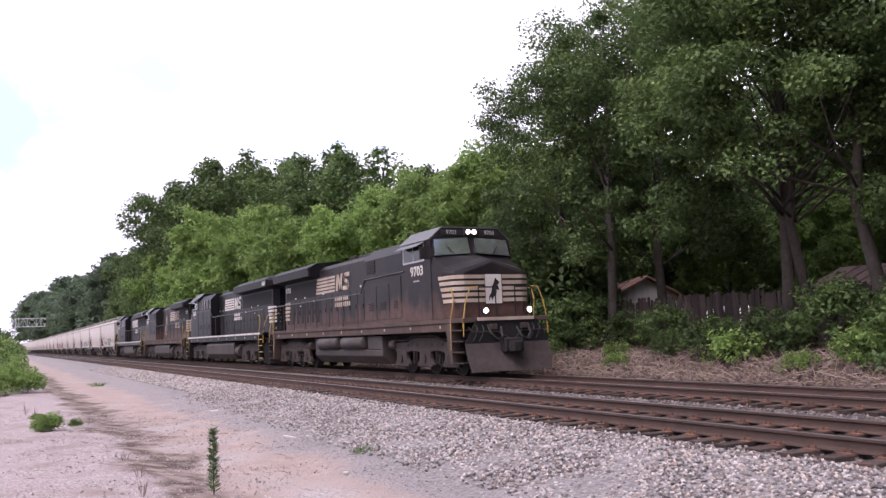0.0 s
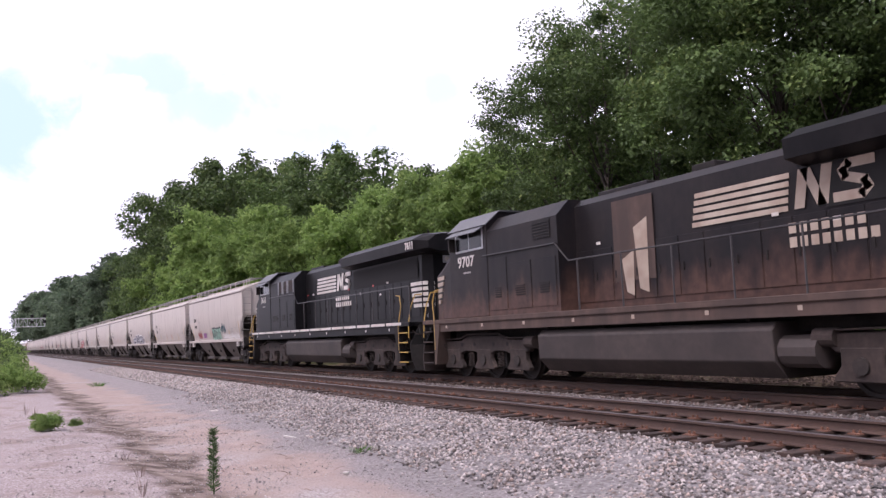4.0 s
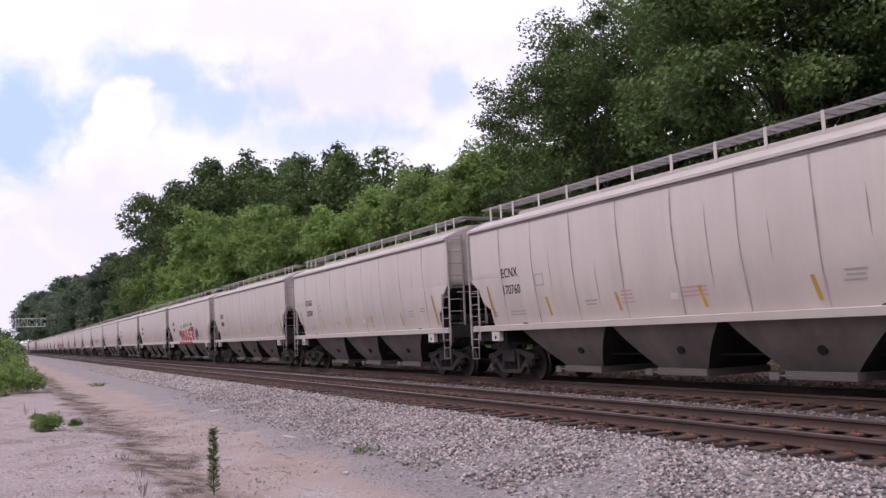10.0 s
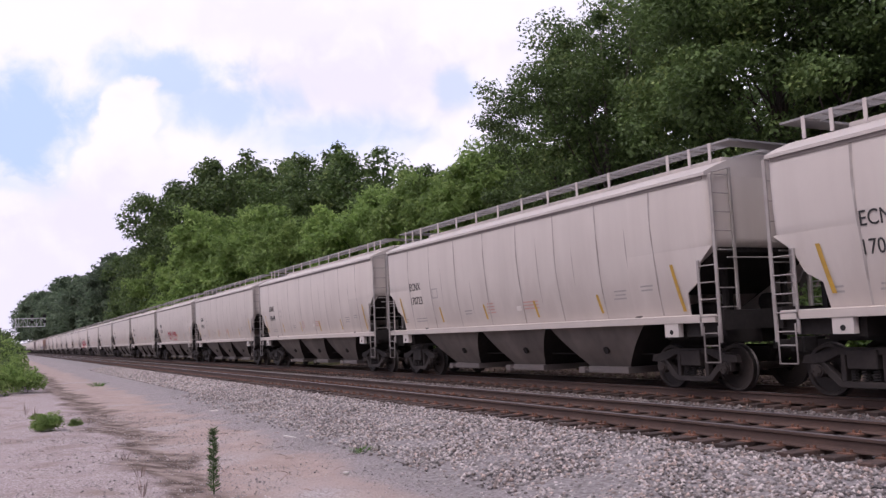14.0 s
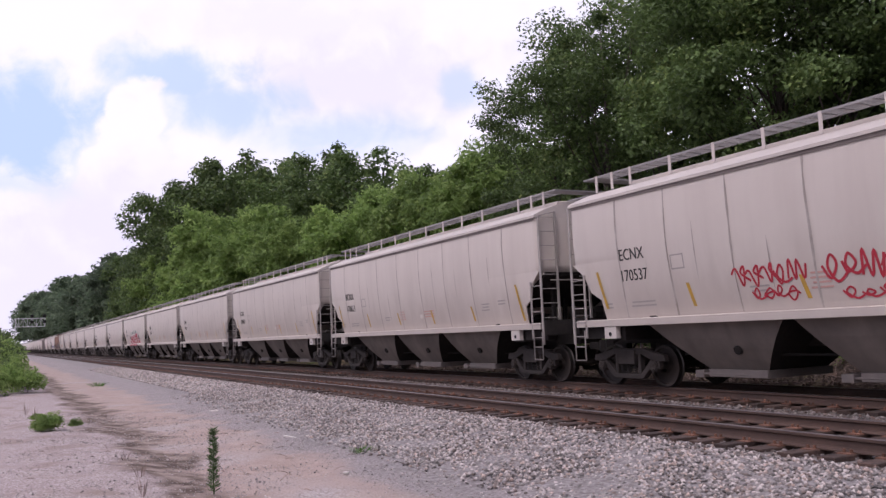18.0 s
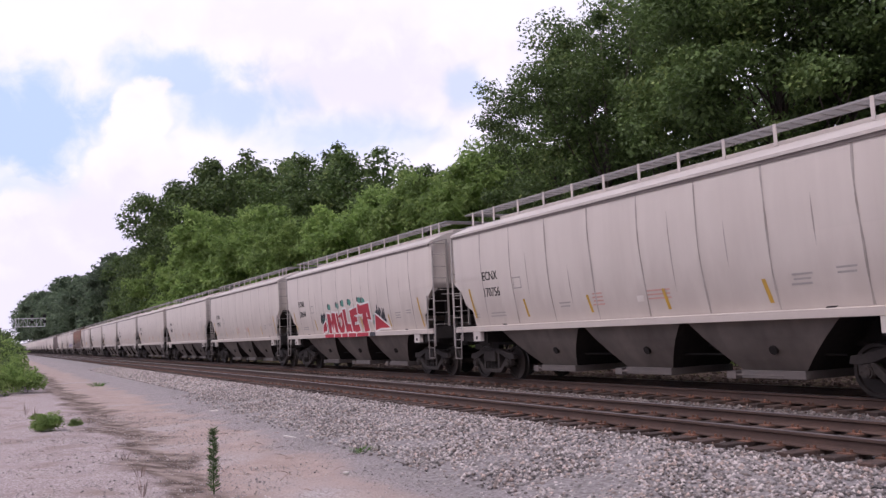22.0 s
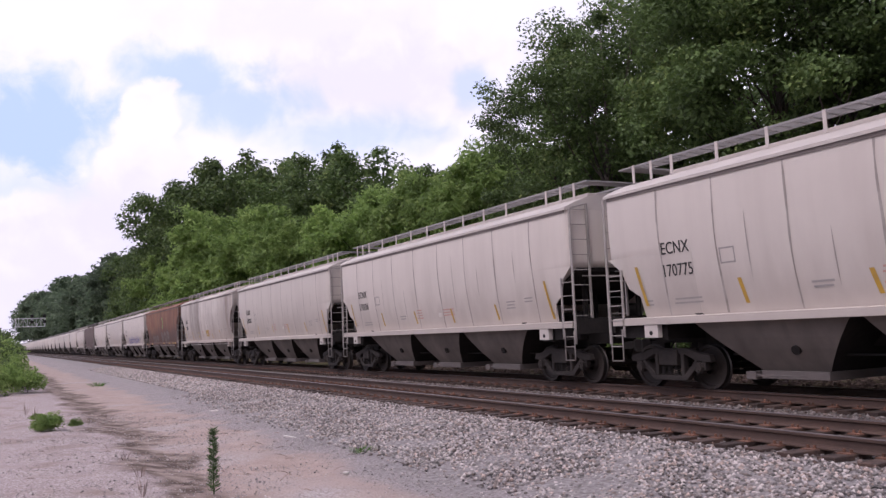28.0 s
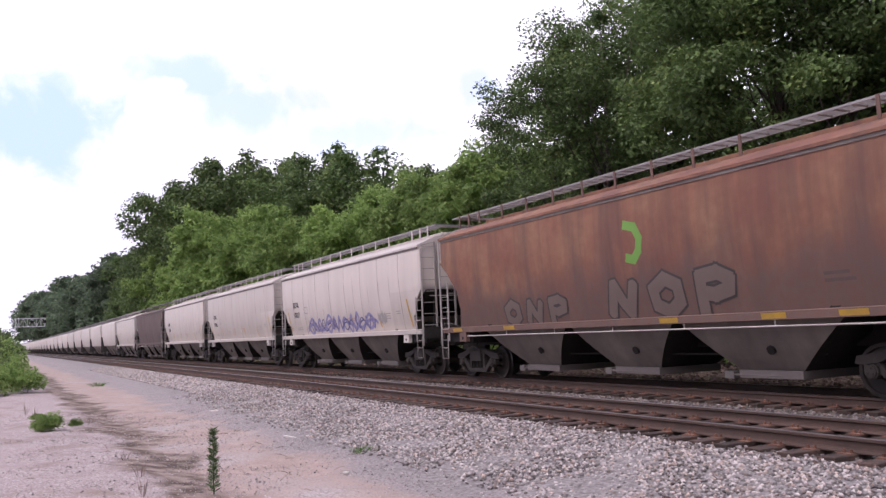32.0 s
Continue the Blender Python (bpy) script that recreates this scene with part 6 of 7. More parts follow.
        for x, sx in ((10.4, 1), (-10.4, -1)):
            col = RAIL_YELLOW
            bm = bmesh.new()
            bent(bm, [(x - sx * 0.8, s * 1.52, 0.85), (x - sx * 0.78, s * 1.52, 1.75), (x - sx * 0.62, s * 1.48, 2.35), (x - sx * 0.75, s * 1.46, 2.72), (x - sx * 1.05, s * 1.46, 2.75)], 0.019, 6)
            part("grab_rail", bm, col, root, "yellow grab rail at the steps")
            bm = bmesh.new()
            bent(bm, [(x + sx * 0.02, s * 1.52, 1.25), (x, s * 1.50, 1.75), (x, s * 1.40, 2.30), (x, s * 1.22, 2.72), (x, s * 0.95, 2.74)], 0.019, 6)
            part("grab_rail", bm, col, root, "yellow grab rail at the steps")
            # stepwell
            for k in range(4):
                bm = bmesh.new()
                box(bm, *sorted((x - sx * 0.72, x + sx * 0.02)), *sorted((s * 1.12, s * 1.55)), 0.42 + k * 0.33, 0.46 + k * 0.33)
                st = part("step", bm, UNDER, root)
                bm = bmesh.new()
                box(bm, *sorted((x - sx * 0.70, x)), *sorted((s * 1.55, s * 1.565)), 0.425 + k * 0.33, 0.465 + k * 0.33)
                part("step_edge", bm, RAIL_YELLOW if not dusty else LOCO_TRUCK, st)
            bm = bmesh.new()
            prism(bm, [(x - sx * 0.74, 1.66), (x - sx * 1.15, 1.66), (x - sx * 0.85, 0.4), (x - sx * 0.74, 0.4)], "y", *sorted((s * 1.10, s * 1.53)))
            part("stepwell_side", bm, low_m if dusty else UNDER, root)
    # pilots, couplers, platform ends
    for sx in (-1, 1):
        x = sx * 10.42
        bm = bmesh.new()
        loft(bm, [[(x, -1.5, 1.0), (x + sx * 0.04, -1.5, 1.0), (x + sx * 0.04, 1.5, 1.0), (x, 1.5, 1.0)], [(x, -1.1, 1.72), (x + sx * 0.04, -1.1, 1.72), (x + sx * 0.04, 1.1, 1.72), (x, 1.1, 1.72)]])
        part("end_plate", bm, DARK_GAP, root)
        bm = bmesh.new()
        loft(bm, [[(x + sx * 0.02, -1.5, 1.02), (x + sx * 0.06, -1.5, 1.02), (x + sx * 0.12, 0, 1.02), (x + sx * 0.06, 1.5, 1.02), (x + sx * 0.02, 1.5, 1.02)],
                  [(x + sx * 0.12, -1.5, 0.6), (x + sx * 0.16, -1.5, 0.6), (x + sx * 0.26, 0, 0.6), (x + sx * 0.16, 1.5, 0.6), (x + sx * 0.12, 1.5, 0.6)],
                  [(x + sx * 0.20, -1.42, 0.17), (x + sx * 0.26, -1.42, 0.17), (x + sx * 0.42, 0, 0.17), (x + sx * 0.26, 1.42, 0.17), (x + sx * 0.20, 1.42, 0.17)]])
        part("plow", bm, PLOW_DUST if dusty else UNDER, root, "dusty steel plow blade")
        bm = bmesh.new()
        box(bm, *sorted((x + sx * 0.02, x + sx * 0.42)), -0.34, 0.34, 0.72, 1.16)
        box(bm, *sorted((x + sx * 0.40, x + sx * 0.52)), -0.22, 0.26, 0.78, 1.08)
        part("coupler_pocket", bm, UNDER, root, bevel=0.04)
        bm = bmesh.new()
        box(bm, *sorted((x - sx * 0.02, x + sx * 0.1)), -1.05, 0.95, 1.70, 1.80)
        part("anticlimber", bm, stripe_m, root)
        for s in (-1, 1):
            bm = bmesh.new()
            rod(bm, (x + sx * 0.0, s * 0.78, 2.0), (x + sx * 0.12, s * 0.78, 2.0), 0.12, 12)
            dl = part("ditch_light_housing", bm, UNDER, root)
            bm = bmesh.new()
            rod(bm, (x + sx * 0.121, s * 0.78, 2.0), (x + sx * 0.135, s * 0.78, 2.0), 0.08, 14)
            lit = number == "9703" and sx > 0
            part("ditch_light", bm, LAMP if lit else SILVER, dl, "lit ditch light" if lit else "")
            bm = bmesh.new()
            bent(bm, [(x + sx * 0.06, s * 0.72, 1.58), (x + sx * 0.26, s * 0.70, 1.30), (x + sx * 0.34, s * 0.52, 1.12), (x + sx * 0.30, s * 0.34, 1.20), (x + sx * 0.12, s * 0.28, 1.50)], 0.034, 6)
            part("air_hose", bm, RUBBER, root)
            for k in range(2):
                bm = bmesh.new()
                y = s * (0.9 + 0.22 * k)
                bent(bm, [(x + sx * 0.05, y, 1.58), (x + sx * 0.12, y + 0.02, 1.45), (x + sx * 0.13, y - 0.06, 1.25), (x + sx * 0.10, y - 0.14, 1.10)], 0.022, 6)
                part("hose", bm, RUBBER, root)
            bm = bmesh.new()
            bent(bm, [(x + sx * 0.10, s * 1.42, 1.52), (x + sx * 0.16, s * 1.30, 1.38), (x + sx * 0.16, s * 0.40, 1.36), (x + sx * 0.3, s * 0.12, 1.16)], 0.018, 5)
            part("cut_lever", bm, LOCO_TRUCK, root)
            bm = bmesh.new()
            box(bm, *sorted((x + sx * 0.03, x + sx * 0.20)), *sorted((s * 0.44, s * 0.66)), 1.42, 1.60)
            part("jumper_socket", bm, LOCO_TRUCK, root, bevel=0.02)
            bm = bmesh.new()
            bent(bm, [(x, s * 0.95, 1.8), (x, s * 0.95, 2.72), (x, s * 0.35, 2.72), (x, s * 0.35, 1.8)], 0.02, 5)
            part("platform_rail", bm, UNDER, root)
        coupler(root, sx * half, sx)
    # fuel tank and air reservoirs
    bm = bmesh.new()
    if number == "9703":
        prism(bm, [(-1.35, 0.62), (-1.05, 0.32), (1.05, 0.32), (1.35, 0.62), (1.35, 0.85), (1.1, 0.95), (1.1, 1.36), (-1.1, 1.36), (-1.1, 0.95), (-1.35, 0.85)], "x", -3.6, 3.9)
        part("fuel_tank", bm, TANK_PAINT, root, "dusty brown fuel tank", 0.02)
        for s in (-1, 1):
            for a, b in ((2.5, 3.9), (-3.6, -3.0)):
                bm = bmesh.new()
                box(bm, a, b, *sorted((s * 1.1, s * 1.36)), 0.86, 1.36)
                part("tank_end_box", bm, TANK_PAINT, root, bevel=0.02)
        for s in (-1, 1):
            for a, b in ((-2.85, -0.6), (0.0, 2.25)):
                bm = bmesh.new()
                rod(bm, (a, s * 1.32, 1.13), (b, s * 1.32, 1.13), 0.25, 14)
                part("air_reservoir", bm, TANK_PAINT, root, "cylindrical air reservoir", 0.03, True)
    else:
        prism(bm, [(-1.42, 0.62), (-1.12, 0.30), (1.12, 0.30), (1.42, 0.62), (1.44, 1.20), (1.30, 1.34), (-1.30, 1.34), (-1.44, 1.20)], "x", -3.65, 3.9)
        part("fuel_tank", bm, TANK_PAINT, root, "dusty grey-brown fuel tank", 0.02)
        for s in (-1, 1):
            bm = bmesh.new()
            rod(bm, (-4.5, s * 1.1, 0.8), (-3.7, s * 1.1, 0.8), 0.3, 12)
            part("air_reservoir", bm, TANK_PAINT, root)
    bm = bmesh.new()
    for s in (-1, 1):
        bent(bm, [(-8.5, s * 1.3, 1.5), (-3, s * 1.32, 1.48), (5, s * 1.32, 1.48), (8, s * 1.3, 1.5)], 0.03, 5)
        for x in (-3.0, -0.6, 1.3, 3.6):
            rod(bm, (x, s * 1.3, 1.36), (x, s * 1.3, 1.5), 0.05, 6)
    part("piping", bm, UNDER, root)
    # reflective squares and tags
    for s in (-1, 1):
        for k, (x, z) in enumerate(((-7.6, 3.3), (-6.2, 3.28), (-4.9, 3.05), (-3.6, 3.3), (0.9, 3.35), (1.7, 3.35), (-6.9, 2.9))):
            bm = bmesh.new()
            box(bm, x, x + 0.16, *sorted((s * 0.953, s * 0.96)), z, z + 0.07)
            part("marker_plate", bm, STRIPE if not (number == "7611" and k % 2) else RED_TAG, root)
    loco_truck(root, 7.1, False)
    loco_truck(root, -7.1, True)
    return root

# ---- the train ----
PAINTS = {}


def spray(name, c):
    if name not in PAINTS:
        PAINTS[name] = mat("spray_" + name, c, 0.6, grain=0.15, grain_scale=5.0, stain=[v * 0.7 for v in c], stain_scale=1.5, stain_amount=0.4)
    return PAINTS[name]


RED, WHITE, TEAL, DARK, MINT, CHROME, PURPLE, BLUE, GREEN, SLATE, FADED, DARK_RED = (spray(n, c) for n, c in (
    ("red", (0.42, 0.025, 0.045)), ("white", (0.72, 0.70, 0.69)), ("teal", (0.06, 0.25, 0.20)), ("dark", (0.03, 0.03, 0.04)), ("mint", (0.30, 0.50, 0.40)),
    ("chrome", (0.50, 0.52, 0.58)), ("purple", (0.28, 0.10, 0.28)), ("blue", (0.09, 0.08, 0.22)), ("green", (0.16, 0.34, 0.06)), ("slate", (0.19, 0.18, 0.22)), ("faded", (0.155, 0.115, 0.10)), ("dark_red", (0.26, 0.02, 0.05))))


def blob(x, z, w, h, rng, n=9):
    return [(x + w / 2 * math.cos(k * math.tau / n) * rng.uniform(0.75, 1.15), z + h / 2 * math.sin(k * math.tau / n) * rng.uniform(0.75, 1.15)) for k in range(n)]


def piece(root, label, x0, x1, z0, z1, letters, fill, line, glow_m=None, seed=1, thick=0.07, hollow=True):
    """A sprayed piece of swelling shapes side by side: outline, filling, inner lines."""
    rng = random.Random(seed)
    w = (x1 - x0) / letters
    zc, h = (z0 + z1) / 2, z1 - z0
    if glow_m:
        on_side(root, "graffiti", [blob(x0 + w * (k + 0.5), zc, w * 1.5, h * 1.3, rng) for k in range(letters)], glow_m, -1, label, 0.004)
    outer, inner, lines = [], [], []
    for k in range(letters):
        cx = x0 + w * (k + 0.5)
        o = [(cx - w * 0.52, zc - h * 0.5), (cx + w * 0.3, zc - h * 0.5), (cx + w * 0.56, zc - h * 0.3), (cx + w * 0.45, zc + h * 0.05), (cx + w * 0.58, zc + h * 0.42), (cx + w * 0.1, zc + h * 0.5), (cx - w * 0.5, zc + h * 0.44)]
        o = [(a + rng.uniform(-0.06, 0.06) * w, b + rng.uniform(-0.05, 0.05) * h) for a, b in o]
        c = (sum(a for a, b in o) / 7, sum(b for a, b in o) / 7)
        f = 1 - thick * 2 / min(w, h)
        outer.append(o)
        inner.append([(c[0] + (a - c[0]) * f, c[1] + (b - c[1]) * f) for a, b in o])
        if hollow:
            shape = rng.choice((((-0.25, 0.2), (0.2, 0.24), (0.25, -0.02), (-0.1, -0.08), (0.15, -0.3)), ((-0.3, 0.25), (-0.05, -0.25), (0.1, 0.1), (0.3, -0.3)), ((0.25, 0.22), (-0.25, 0.2), (-0.3, -0.22), (0.28, -0.26)),
                                ((-0.25, -0.3), (-0.2, 0.28), (0.05, 0.0), (0.25, 0.28), (0.3, -0.3)), ((-0.28, 0.1), (0.3, 0.05), (0.0, 0.05), (0.05, -0.35))))
            lines += stroke([(cx + a * w, zc + b * h) for a, b in shape], thick * 0.9)
    for k, (o, i) in enumerate(zip(outer, inner)):
        on_side(root, "graffiti", [o], line, -1, label, 0.007 + 0.0012 * k)
        on_side(root, "graffiti", [i], fill, -1, label, 0.0076 + 0.0012 * k)
    if lines:
        on_side(root, "graffiti", lines, line, -1, label, 0.018)


def flowing(pts, steps=5):
    """A smooth line through the points."""
    out = []
    for k in range(len(pts) - 1):
        p0, p1, p2, p3 = pts[max(0, k - 1)], pts[k], pts[k + 1], pts[min(len(pts) - 1, k + 2)]
        for j in range(steps):
            t = j / steps
            out.append(tuple(0.5 * (2 * b + (c - a) * t + (2 * a - 5 * b + 4 * c - d) * t * t + (3 * b - a - 3 * c + d) * t ** 3) for a, b, c, d in zip(p0, p1, p2, p3)))
    return out + [pts[-1]]


def scribble(root, label, x0, x1, z0, z1, n, m, seed, w=0.05):
    """A tag in one running hand: loops and hooks side by side."""
    rng = random.Random(seed)
    q = []
    step = (x1 - x0) / n
    hooks = (((-0.5, 0.15), (-0.32, 0.9), (-0.12, 0.1), (0.1, 0.85), (0.3, 0.1), (0.55, 0.7)), ((-0.45, 0.3), (0.0, 0.95), (0.35, 0.55), (0.0, 0.05), (-0.3, 0.5), (0.2, 0.7), (0.6, 0.35)),
             ((-0.5, 0.7), (-0.2, 0.2), (0.1, 0.6), (-0.1, 0.95), (-0.3, 0.6), (0.1, 0.1), (0.6, 0.45)), ((-0.55, 0.5), (-0.2, 0.75), (0.15, 0.0), (0.35, 0.9), (0.1, 0.6), (0.6, 0.2)))
    for k in range(n):
        lift_ = rng.uniform(-0.12, 0.12)
        tall = rng.uniform(0.7, 1.0)
        pts = [(x0 + step * (k + 0.5 + a * 1.15 + rng.uniform(-0.08, 0.08)), z0 + (z1 - z0) * min(1.08, max(-0.05, b * tall + lift_ + rng.uniform(-0.08, 0.08)))) for a, b in hooks[rng.randrange(len(hooks))]]
        q += ribbon(flowing(pts), w)
    on_side(root, "graffiti", q, m, -1, label, 0.009)


FAT_M = [(0.0, 0.02), (0.08, 1.0), (0.40, 0.95), (0.50, 0.55), (0.62, 1.0), (0.97, 0.96), (1.0, 0.0), (0.72, 0.02), (0.67, 0.5), (0.53, 0.1), (0.38, 0.5), (0.30, 0.0)]
FAT_U = [(0.0, 0.95), (0.02, 0.3), (0.22, 0.0), (0.78, 0.02), (1.0, 0.32), (0.98, 1.0), (0.74, 0.97), (0.71, 0.42), (0.52, 0.28), (0.31, 0.42), (0.28, 1.0)]
FAT_L = [(0.0, 0.98), (0.06, 0.02), (0.6, 0.05), (1.0, 0.0), (0.96, 0.36), (0.46, 0.36), (0.46, 1.02)]
FAT_E = [(0.0, 0.92), (0.06, 0.04), (0.5, 0.0), (1.0, 0.06), (0.95, 0.32), (0.47, 0.30), (0.46, 0.42), (0.86, 0.45), (0.83, 0.63), (0.46, 0.61), (0.45, 0.71), (1.0, 0.72), (0.97, 1.03)]
FAT_T = [(0.0, 0.72), (0.03, 1.08), (0.28, 0.98), (0.95, 1.04), (1.0, 0.42), (0.80, 0.46), (0.74, 0.70), (0.66, 0.68), (0.70, 0.04), (0.28, 0.0), (0.36, 0.68), (0.16, 0.66)]


def on_sill(root, label, x0, x1, material, proud):
    """Spray that runs down over the side sill."""
    bm = bmesh.new()
    prism(bm, [(x0, 1.375), (x1, 1.375), (x1 - 0.02, 1.518), (x0 + 0.03, 1.518)], "y", -1.585 - proud, -1.584)
    part("graffiti", bm, material, root, label)


def wild_words(root, label, x0, x1, z1, seed, jag=0.0):
    """Fat sprayed letters in red with a pale edge, down over the sill; green and black puffs behind, tags beside."""
    rng = random.Random(seed)
    z0, span = 1.53, x1 - x0
    h = z1 - z0
    puffs, soot = [], []
    for u, v in ((0.09, 1.08), (0.29, 1.1), (0.41, 1.16), (0.57, 1.16), (0.78, 1.2), (0.86, 1.16)):
        puffs.append(blob(x0 + u * span + 0.06, z0 + v * h, 0.34, 0.30, rng))
        soot.append(blob(x0 + u * span - 0.10, z0 + v * h + 0.04, 0.20, 0.28, rng, 7))
    for sx, xe in ((-1, x0), (1, x1)):
        for k in range(4):
            puffs.append(blob(xe + sx * rng.uniform(0.05, 0.5), z0 + h * rng.uniform(0.1, 0.62), 0.36, 0.32, rng))
            soot.append(blob(xe + sx * rng.uniform(0.05, 0.6), z0 + h * rng.uniform(0.05, 0.85), 0.30, 0.26, rng, 7))
    on_side(root, "graffiti", soot, DARK, -1, label, 0.004)
    on_side(root, "graffiti", puffs, TEAL, -1, label, 0.005)
    scribble(root, "black marker tag", x1 + 0.35, x1 + 1.25 + jag * 4, z0 + 0.25 * h, z0 + 0.95 * h, 8, DARK, seed + 1, 0.05)
    scribble(root, "black marker tag", x0 - 0.75, x0 - 0.2, z0 + 0.4 * h, z0 + 0.8 * h, 4, DARK, seed + 2, 0.035)
    at = 0.0
    for k, (shape, w, up) in enumerate(((FAT_M, 0.24, 0.86), (FAT_U, 0.17, 0.84), (FAT_L, 0.15, 0.94), (FAT_E, 0.18, 0.95), (FAT_T, 0.26, 1.04))):
        pts = [(x0 + span * (at + a * (w - 0.012)) + rng.uniform(-jag, jag), z0 + 0.02 + b * up * (h - 0.04) + rng.uniform(-jag, jag)) for a, b in shape]
        on_side(root, "graffiti", stroke(pts + pts[:1], 0.15) + [[(a + 0.075 * math.cos(q * math.tau / 8), b + 0.075 * math.sin(q * math.tau / 8)) for q in range(8)] for a, b in pts], WHITE, -1, label, 0.0075)
        on_side(root, "graffiti", [pts], RED, -1, label, 0.0115)
        on_side(root, "graffiti", [blob(x0 + span * (at + w * 0.3), z0 + h * 0.35, 0.16, 0.3, rng, 7)], DARK_RED, -1, label, 0.0125)
        on_sill(root, label, x0 + span * at, x0 + span * (at + w), WHITE, 0.004)
        on_sill(root, label, x0 + span * at + 0.05, x0 + span * (at + w) - 0.04, RED, 0.006)
        at += w
    if jag:
        # arrow shapes thrown out at both ends
        for pts in ([(x1 + 0.15, z0 + 0.05), (x1 + 0.4, z0 + 0.62 * h), (x1 + 0.7, z0 + 0.5 * h), (x1 + 1.55, z0 + 0.12 * h), (x1 + 0.7, z0 + 0.12 * h)],
                    [(x0 - 0.1, z0 + 0.55 * h), (x0 - 0.55, z0 + 0.35 * h), (x0 - 0.75, z0 + 0.05), (x0 - 0.2, z0 + 0.15 * h)]):
            on_side(root, "graffiti", stroke(pts + pts[:1], 0.13), WHITE, -1, label, 0.014)
            on_side(root, "graffiti", [pts], RED, -1, label, 0.0155)
        on_sill(root, label, x1 + 0.05, x1 + 0.6, DARK, 0.004)


def silver_piece(c):
    """A long silver piece: slate ground, white contours, pale bands, dark hollows."""
    say = "large silver and slate graffiti with white contours"
    rng = random.Random(8)
    on_side(c, "graffiti", [blob(-4.2 + 0.85 * k, 1.86 + 0.08 * (k % 3), 1.2, 0.72, rng) for k in range(9)], FADED_MAUVE, -1, say, 0.005)
    shapes = ([(-4.7, 1.46), (-4.62, 2.0), (-4.3, 2.14), (-2.9, 2.2), (-2.35, 2.05), (-2.9, 1.6), (-3.0, 1.46)],
              [(-2.6, 1.46), (-2.2, 2.05), (-2.35, 2.4), (-1.5, 2.42), (-1.1, 2.28), (-1.0, 1.95), (-1.3, 1.5)],
              [(-1.5, 1.46), (-1.0, 2.0), (-0.9, 2.42), (0.15, 2.48), (0.2, 2.3), (-0.3, 2.0), (0.55, 1.46)],
              [(-0.35, 1.98), (0.2, 2.27), (1.6, 2.38), (2.2, 2.2), (2.6, 1.46), (0.7, 1.46)])
    for k, o in enumerate(shapes):
        on_side(c, "graffiti", [o], SLATE, -1, say, 0.008 + 0.006 * k)
        on_side(c, "graffiti", ribbon(o + o[:1], 0.10), BRIGHT_WHITE, -1, say, 0.011 + 0.006 * k)
    on_side(c, "graffiti", stroke([(-4.1, 1.6), (-4.0, 1.85), (-3.0, 1.92), (-2.6, 1.85)], 0.16) + stroke([(0.1, 1.9), (1.3, 2.02), (1.75, 1.9), (1.8, 1.62)], 0.2) + stroke([(-1.9, 1.6), (-1.6, 2.2)], 0.14) + stroke([(-0.6, 1.55), (-0.4, 1.95)], 0.14), CHROME, -1, say, 0.036)
    on_side(c, "graffiti", [[(-3.8, 1.62), (-2.95, 1.66), (-2.8, 1.8), (-3.7, 1.76)], [(0.3, 1.66), (1.45, 1.66), (1.5, 1.82), (0.6, 1.84)], [(-1.7, 1.7), (-1.35, 1.72), (-1.4, 2.1)]], DARK, -1, say, 0.039)
    on_side(c, "graffiti", stroke([(-3.85, 1.60), (-2.9, 1.64), (-2.75, 1.82), (-3.75, 1.78), (-3.85, 1.60)], 0.03) + stroke([(0.25, 1.64), (1.5, 1.64), (1.55, 1.84), (0.55, 1.86), (0.25, 1.64)], 0.03), WHITE, -1, say, 0.042)


def bubble_letters(root, label, x, z, w, h, shapes, fill, line):
    """Rounded sprayed letters: a dark edge round pale strokes."""
    n = 10
    for k, shape in enumerate(shapes):
        cx = x + k * w * 1.12
        pts = [(cx + a * w, z + b * h) for a, b in shape]
        for out, width, m in ((0.006, 0.34 * h + 0.10, line), (0.011, 0.34 * h, fill)):
            quads = stroke(pts, width)
            quads += [[(a + width / 2 * math.cos(q * math.tau / n), b + width / 2 * math.sin(q * math.tau / n)) for q in range(n)] for a, b in pts]
            for j, q in enumerate(quads):
                on_side(root, "graffiti", [q], m, -1, label, out + 0.00005 * j + 0.0008 * k)


LOOP = [(-0.32, -0.42), (-0.30, 0.36), (0.06, 0.42), (0.30, 0.26), (0.26, 0.02), (-0.04, -0.08), (-0.26, -0.02)]
WAVE = [(-0.34, -0.34), (-0.20, 0.36), (0.0, -0.10), (0.16, -0.36), (0.32, 0.30)]
RING = [(0.0, 0.40), (0.28, 0.22), (0.30, -0.18), (0.04, -0.42), (-0.26, -0.24), (-0.30, 0.16), (0.0, 0.40)]
BRIGHT_WHITE = spray("bright_white", (0.84, 0.83, 0.82))
VIOLET = spray("violet", (0.26, 0.24, 0.42))
DARK_TEAL = spray("dark_teal", (0.05, 0.10, 0.12))
DARK_LINE = spray("soot", (0.05, 0.042, 0.04))
FADED_MAUVE = spray("mauve", (0.27, 0.225, 0.25))
RAKE = random.Random(5)
EMPTY_CAR = hopper("light grey covered hopper car with curved sides")
strips(EMPTY_CAR)
small_print(EMPTY_CAR, RAKE)


